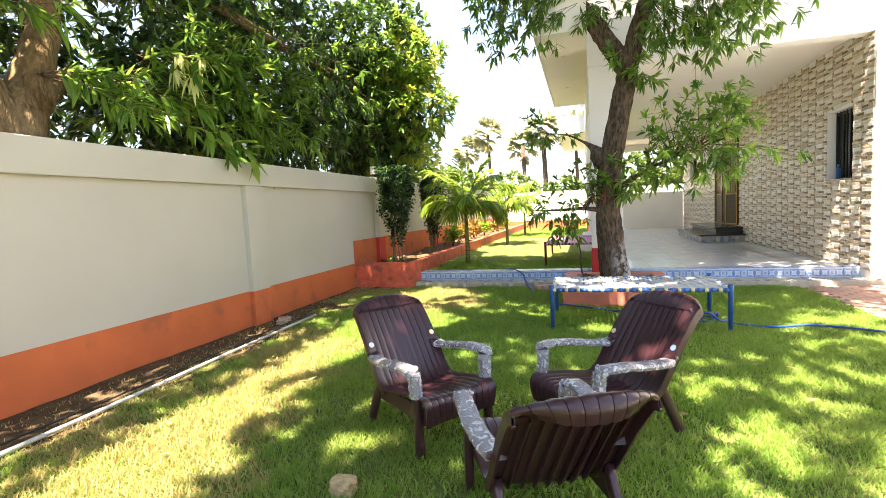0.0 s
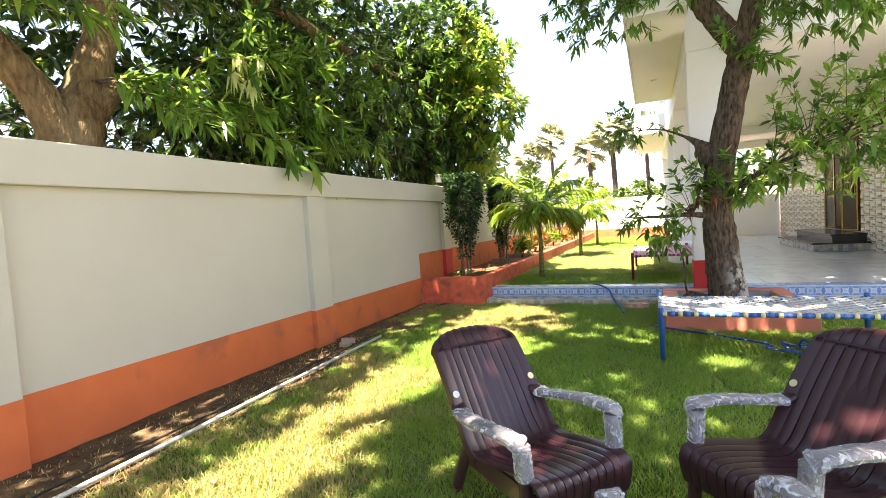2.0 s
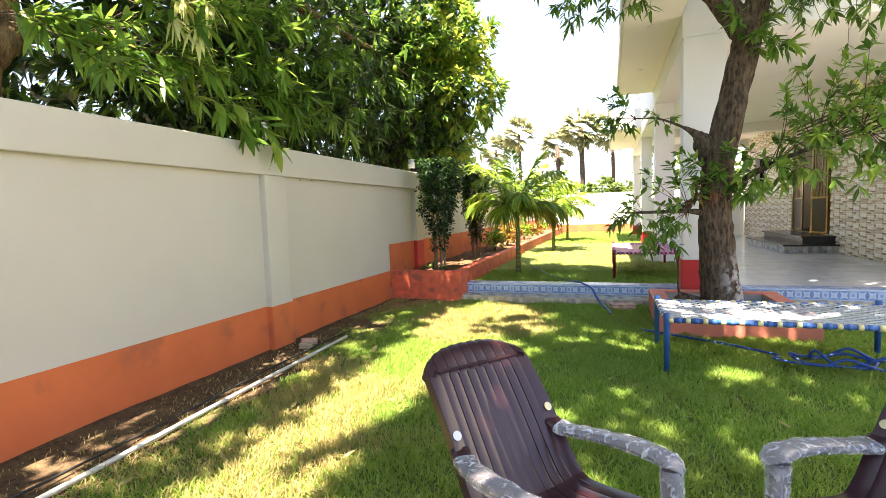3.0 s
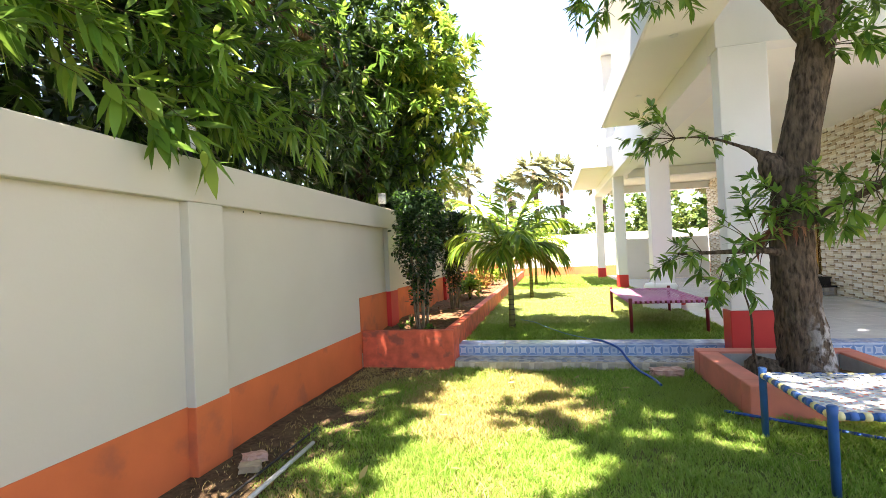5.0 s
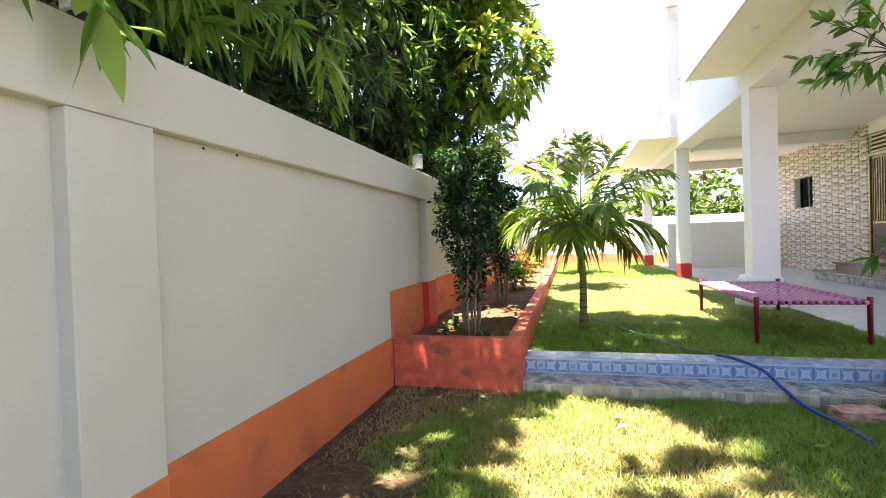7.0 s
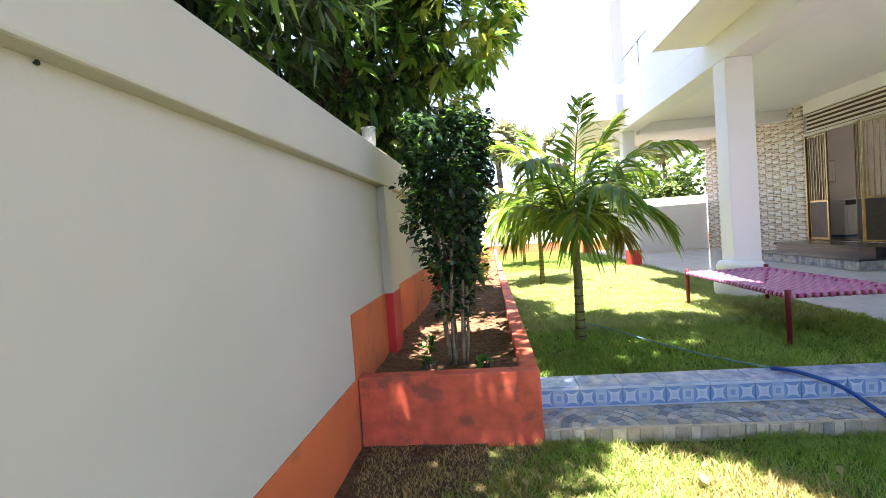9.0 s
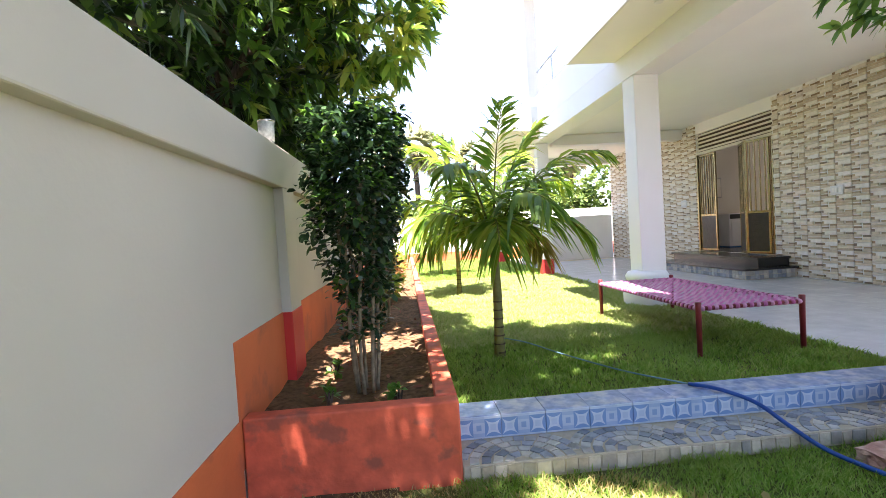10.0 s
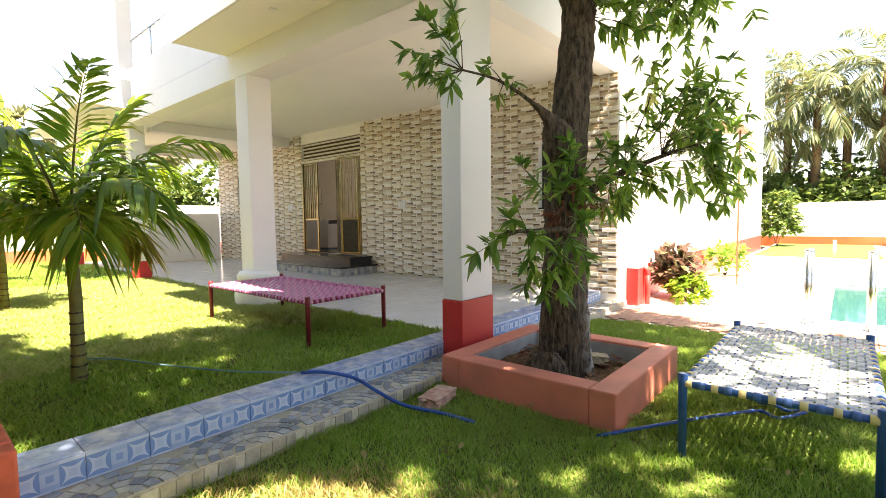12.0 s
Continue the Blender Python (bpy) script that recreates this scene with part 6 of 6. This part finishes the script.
def far_tree(x, y, h, r, rng, n=170, mat="far_leaf", label="leafy tree beyond the garden wall"):
    t_ = tagged(empty("tree"), label, "tree")
    limb([(x, y, -0.2), (x + 0.1, y, h * 0.4), (x - 0.1, y + 0.1, h * 0.75)], [0.18, 0.14, 0.06], t_, "bark", "trunk", int(x * 10) % 90, 8)
    crown("crown", [((x, y, h * 0.66), (r, r, h * 0.36), n), ((x + r * 0.5, y - 0.2, h * 0.5), (r * 0.7, r * 0.7, h * 0.28), n // 2), ((x - r * 0.5, y, h * 0.48), (r * 0.7, r * 0.7, h * 0.3), n // 2)], rng, t_, (mat,), (1.0,), 0.34, 0.15, 8)
    return t_


for x, y, h, r in ((-7.0, 17.0, 5.0, 1.7), (-7.5, 21.5, 4.2, 1.7), (-6.5, 26.0, 3.6, 1.6), (-4.5, 31, 3.6, 1.8), (-1.0, 33, 3.2, 1.8), (2.2, 30, 4.2, 1.9), (5.0, 31.5, 4.4, 2.0), (8.0, 30, 4.6, 2.2), (11.5, 31, 4.6, 2.2), (-9, 34, 4.5, 2.2),
                   (27.5, 6.0, 3.6, 1.7), (28.0, 9.5, 4.0, 1.8), (27.5, 2.5, 3.8, 1.8), (28.0, -1.5, 4.0, 2.0), (27, 13, 4.4, 2.0), (30.5, 7.5, 5.2, 2.4), (31, 4.0, 5.0, 2.4), (26.6, 8.0, 2.9, 1.3), (26.8, 4.2, 3.0, 1.4)):
    far_tree(x, y, h, r, rng)
pole = tagged(empty("utility_pole"), "slim grey concrete utility pole beyond the wall", "pole")
part("pole", sweep([(-1.2, 36, -0.2), (-1.2, 36, 5.2)], [0.11, 0.08], 8), "concrete", pole)
part("crossarm", box(-1.8, -0.6, 35.95, 36.05, 4.85, 4.93), "concrete", pole)


# ---- grass ----
def lawn(name, x0, x1, y0, y1, z, per_m2, h, rng, mat, label, keep=None, thin=None, wd=0.0034):
    n = int((x1 - x0) * (y1 - y0) * per_m2)
    x, y = rng.uniform(x0, x1, n), rng.uniform(y0, y1, n)
    tuft = 0.5 + 0.5 * np.sin(x * 7.3 + 3 * np.sin(y * 2.1)) * np.cos(y * 6.1 + 2 * np.sin(x * 2.7))
    ok = rng.random(n) < 0.55 + 0.45 * tuft
    if keep is not None:
        ok &= keep(x, y)
    x, y, tuft = x[ok], y[ok], tuft[ok]
    n = len(x)
    clump = 0.5 + 0.5 * np.sin(x * 17.0 + 2 * np.sin(y * 5.3)) * np.sin(y * 15.0 + 2 * np.sin(x * 6.1))
    hh = h * (0.38 + 0.45 * tuft + 0.45 * clump) * rng.uniform(0.5, 1.3, n)
    a = rng.random(n) * 2 * math.pi
    lean = rng.uniform(0.25, 1.35, n) * hh
    base = np.stack([x, y, np.full(n, z)], 1)
    b2 = rng.random(n) * 2 * math.pi
    side = np.stack([np.cos(b2), np.sin(b2), np.zeros(n)], 1) * (wd * rng.uniform(0.7, 1.4, n))[:, None]
    mid = base + np.stack([np.cos(a) * lean * 0.35, np.sin(a) * lean * 0.35, hh * 0.62], 1)
    tip = base + np.stack([np.cos(a) * lean, np.sin(a) * lean, hh], 1)
    v = np.stack([base - side, base + side, mid - side * 0.8, mid + side * 0.8, tip], 1).reshape(-1, 3)
    t = np.array([[0, 1, 3], [0, 3, 2], [2, 3, 4]])
    tris = (t[None] + (np.arange(n) * 5)[:, None, None]).reshape(-1, 3)
    return tagged(tri_mesh(name, v, tris, [mat]), label, "grass", kind="stuff")


# outline of the sun patches that are painted in as straw-coloured blades
def sun_patch(x, y):
    wob = 0.22 * np.sin(x * 5.1 + y * 2.3) + 0.18 * np.sin(y * 6.7 - x * 3.1)
    strip = np.minimum(0.62 + wob - np.abs(x + 2.7 + 0.12 * (y - 3.5)), 5.2 + wob - y)
    patch_ = 0.45 * (1 + 1.6 * wob - ((x + 2.35) / 0.85) ** 2 - ((y - 7.3) / 1.05) ** 2)
    return rng.random(len(x)) < np.clip(0.45 + np.maximum(strip, patch_) / 0.55, 0, 0.9)


def lower_keep(x, y):
    box_ = (x > -0.3) & (x < 1.28) & (y > 7.02)
    soil = x < -3.52 + 0.10 * np.sin(y * 3.1) + 0.07 * np.sin(y * 7.7) - 0.36 * np.clip(y - 5.2, 0, 1) + np.clip(y - 7.3, 0, 1.2) * 0.55
    # green blades are thinned where the sun patches are painted
    return ~box_ & ~soil & ~(sun_patch(x, y) & (rng.random(len(x)) < 0.75))


lawn("lawn_grass", -4.1, 3.15, 1.2, 8.57, -0.01, 7600, 0.055, rng, "grass", "soft green lawn grass on the lower garden", lower_keep)
lawn("lawn_grass_back", -3.9, 3.15, -4.0, 1.2, -0.01, 500, 0.07, rng, "grass", "soft green lawn grass behind the path", lower_keep, wd=0.008)
lawn("lawn_grass_upper", -3.03, 0.6, 9.22, 14.0, 0.19, 4400, 0.060, rng, "grass", "soft green lawn grass on the upper garden", wd=0.005)
lawn("lawn_grass_far", -3.03, 0.6, 14.0, 26.2, 0.19, 900, 0.065, rng, "grass", "soft green lawn grass at the garden's far end", wd=0.010)
lawn("dry_grass", -4.2, -2.6, 6.4, 8.57, 0.0, 4200, 0.036, rng, "dry_grass", "dry trampled grass before the planter", lambda x, y: (y > 7.2 + 0.5 * np.sin(x * 5)) & (x < -3.0 + 0.3 * np.sin(y * 6)))
lawn("dry_grass_edge", -4.15, -3.3, -2.0, 8.4, 0.01, 450, 0.03, rng, "dry_grass", "sparse dry grass along the soil strip")

# sunlight on the lower lawn, put into the colour of these blades
lawn("dry_grass_patch", -3.6, -1.2, 0.8, 8.5, 0.0, 6500, 0.052, rng, "dry_grass", "straw-coloured blades painting the sun patches into the lawn", sun_patch)
# sunlit part of the upper lawn, painted with paler blades
lawn("dry_grass_upper", -3.0, 0.5, 10.9, 18.0, 0.19, 4000, 0.068, rng, "sunlit_grass", "pale blades with the upper lawn's sunlight put into their colour", wd=0.007)

# fallen leaves
def litter(name, x0, x1, y0, y1, z, n, size, mat, label):
    base = np.stack([rng.uniform(x0, x1, n), rng.uniform(y0, y1, n), np.full(n, z) + rng.uniform(0, 0.015, n)], 1)
    way = np.stack([rng.normal(0, 1, n), rng.normal(0, 1, n), rng.normal(0, 0.15, n)], 1)
    v, t = leaves(base, way, rng.uniform(0.6, 1.2, n) * size, rng.uniform(0.2, 0.4, n) * size, rng.uniform(-0.1, 0.2, n), rng)
    return tagged(tri_mesh(name, v, t, [mat]), label, "leaf litter", kind="stuff")


litter("leaf_litter", -4.2, -3.2, 8.8, 24.0, 0.435, 500, 0.09, "dry_leaf", "dry brown leaves on the planter soil")
litter("leaf_litter_box", -0.05, 1.03, 7.28, 8.35, 0.125, 120, 0.10, "dry_leaf", "dry brown leaves on the tree box soil")
litter("leaf_litter_lawn", -3.6, 2.6, 1.5, 8.4, 0.045, 70, 0.10, "dry_grass", "scattered fallen leaves on the lawn")


# ---- pieces: tiles, chips and facing, last ----
def piece(name, me, parent, m):
    ob = bpy.data.objects.new(name, me)
    scene.collection.objects.link(ob)
    ob.parent = parent
    ob.matrix_basis = m
    return ob


def piece_mesh(name, sx, sy, sz, mat, bevel=0.003):
    bm = box(-sx / 2, sx / 2, -sy / 2, sy / 2, -sz / 2, sz / 2)
    top = [e for e in bm.edges if all(v.co.z > 0 for v in e.verts)]
    bmesh.ops.bevel(bm, geom=top, offset=bevel, segments=1, affect="EDGES")
    me = bpy.data.meshes.new(name)
    bm.to_mesh(me)
    bm.free()
    me.materials.append(M[mat])
    return me


rnd = random.Random(4)
# blue tiles on riser and tread
tile_r = piece_mesh("tile", 0.298, 0.148, 0.014, "blue_tile", 0.002)
tile_t = piece_mesh("tile", 0.298, 0.255, 0.012, "blue_tread", 0.002)
x = -2.893
while x < 4.6:
    piece("riser_tile", tile_r, edge_step, pose(x, 8.931, 0.168, 90, 0, 0))
    piece("tread_tile", tile_t, edge_step, pose(x, 9.056, 0.243, rnd.uniform(-0.2, 0.2), 0, 0))
    x += 0.301
# mosaic fans on the low step
chip = []
for r0, wdt in ((0.05, 0.065), (0.12, 0.06), (0.19, 0.062), (0.26, 0.062), (0.33, 0.062), (0.40, 0.062), (0.47, 0.06)):
    me = bpy.data.meshes.new("chip")
    n = max(4, int(math.pi * (r0 + 0.03) / 0.075))
    da = math.pi / n
    a0, a1, ri, ro = -da / 2 + 0.06 / (r0 * 10 + 1), da / 2 - 0.06 / (r0 * 10 + 1), r0 + 0.006, r0 + 0.062
    low = [(r * math.sin(a), r * math.cos(a), 0.0) for r, a in ((ri, a0), (ro, a0), (ro, a1), (ri, a1))]
    hi = [(p[0] * 0.99, p[1], 0.007) for p in low]
    me.from_pydata(low + hi, [], [(7, 6, 5, 4)] + [(k, (k + 1) % 4, 4 + (k + 1) % 4, 4 + k) for k in range(4)])
    me.materials.append(M["mosaic"])
    chip.append((me, n, da, r0))
x = -2.68
while x < 4.5:
    near = x < 0.2
    for me, n, da, r0 in chip:
        for k in range(n):
            a = -math.pi / 2 + da * (k + 0.5)
            cx, cy = (r0 + 0.03) * math.sin(a), (r0 + 0.03) * math.cos(a)
            if abs(cx) > 0.345 or cy > 0.30 or cy < 0.015 or (not near and k % 2):
                continue
            piece("mosaic_chip", me, mosaic_step, pose(x, 8.59, 0.092, 0, 0, -math.degrees(a)))
    x += 0.69
face = [piece_mesh("chip", w_, 0.078, 0.010, "mosaic_face", 0.002) for w_ in (0.055, 0.07, 0.085)]
x = -3.0
while x < -0.3:
    i = rnd.randrange(3)
    w_ = (0.055, 0.07, 0.085)[i]
    piece("riser_chip", face[i], mosaic_step, pose(x + w_ / 2, 8.583, 0.042 + rnd.uniform(-0.003, 0.003), 90, rnd.uniform(-4, 4), 0))
    x += w_ + 0.009
# stone chips on the door steps' foot
small = piece_mesh("chip", 0.082, 0.072, 0.010, "mosaic", 0.002)
for row in range(2):
    for k in range(34):
        piece("riser_chip", small, step_riser, pose(3.046, 14.37 + 0.09 * k + rnd.uniform(-0.004, 0.004), 0.262 + 0.08 * row, 90, 0, -90))
    for k in range(11):
        piece("riser_chip", small, step_riser, pose(3.1 + 0.09 * k, 14.316, 0.262 + 0.08 * row, 90, 0, 0))
# porch floor tiles
floor = tagged(part("porch_floor", box(0.6, 4.095, 9.195, 22.3, 0.16, 0.206), "grout"), "glossy grey tiled porch floor", "floor", kind="structure")
ft = piece_mesh("tile", 0.596, 0.596, 0.012, "floor", 0.0015)
for j in range(22):
    for i in range(6):
        fx, fy = 0.9 + i * 0.6, 9.5 + j * 0.6
        if fx < 4.0 and fy < 22.0:
            piece("tile", ft, floor, pose(min(fx, 3.79), fy, 0.209))
# brick path
path = tagged(part("brick_path", box(3.17, 4.045, -2.0, 8.58, -0.04, 0.004), "grout"), "reddish brick paver path beside the lawn", "path", kind="structure")
pv = piece_mesh("paver", 0.205, 0.10, 0.03, "paver", 0.004)
for j in range(44):
    for i in range(4):
        piece("paver", pv, path, pose(3.28 + i * 0.215 + (0.1 if j % 2 else 0) * (i < 3), 4.0 + j * 0.104, 0.008))

# split stone facing: a grid of cells, each with strips in one of two orders
CELL_W, CELL_H = 0.30, 0.19
FACE = {}
for nm, h_, t_, mt in (("light", 0.062, 0.028, "facing_light"), ("tan", 0.040, 0.02, "facing"), ("dark", 0.030, 0.017, "facing_dark"), ("dot", 0.046, 0.017, "facing_dark")):
    for w_ in (0.296, 0.235, 0.13, 0.055):
        FACE[nm, w_] = piece_mesh("facing", w_, h_, t_, mt, 0.004)
ORDERS = (
    (("dark", 0.13, -0.080, 0.012), ("tan", 0.13, 0.080, 0.021), ("light", 0.235, -0.03, 0.066), ("dot", 0.055, 0.118, 0.056), ("tan", 0.296, 0.0, 0.121), ("tan", 0.13, -0.080, 0.165), ("dark", 0.13, 0.080, 0.157)),
    (("tan", 0.296, 0.0, 0.021), ("dark", 0.13, -0.080, 0.056), ("tan", 0.13, 0.080, 0.065), ("light", 0.235, -0.03, 0.111), ("dot", 0.055, 0.118, 0.102), ("tan", 0.296, 0.0, 0.166)),
)


def cut(y0, y1, z):
    """The span of a strip that is left beside the openings."""
    for o in ((DOOR[0], DOOR[1], DOOR[2], 3.9), WIN_S, WIN_N):
        if o[2] - 0.02 < z < o[3] + 0.02 and y1 > o[0] and y0 < o[1]:
            if y0 < o[0]:
                y1 = o[0]
            elif y1 > o[1]:
                y0 = o[1]
            else:
                return 0.0, 0.0
    return y0, min(y1, 22.28)


far = []
count = 0
for row in range(19):
    for col in range(46):
        yc, z = 8.66 + CELL_W * (col + 0.5), 0.222 + CELL_H * row
        for nm, w_, dy, dz in ORDERS[col % 2]:
            if z + dz > 3.76:
                continue
            y0, y1 = cut(yc + dy - w_ / 2, yc + dy + w_ / 2, z + dz)
            if y1 - y0 < 0.02:
                continue
            m_ = pose(XW - 0.004, (y0 + y1) / 2, z + dz, 90, 0, -90) @ pose(0, 0, rnd.uniform(-0.003, 0.006)) @ Matrix.Diagonal(((y1 - y0) / w_, 1, 1, 1))
            me = FACE[nm, w_]
            if yc < 12.2 and 0.9 < z < 2.0 and y1 - y0 > w_ * 0.99 and count < 300:
                piece("facing_piece", me, wall_h, m_)
                count += 1
            else:
                far.append((me, m_))
sets = {}
for me, m_ in far:
    sets.setdefault(me.materials[0].name, []).append((me, m_))
for k, items in sets.items():
    vs, fs = [], []
    for me, m_ in items:
        o = len(vs)
        vs += [tuple(m_ @ v.co) for v in me.vertices]
        fs += [tuple(o + i for i in p.vertices) for p in me.polygons]
    fm = mesh_from("stone_facing", vs, fs, items[0][0].materials[0], wall_h)
    tagged(fm, "split stone facing strips in cream, grey and brown", kind="stuff")
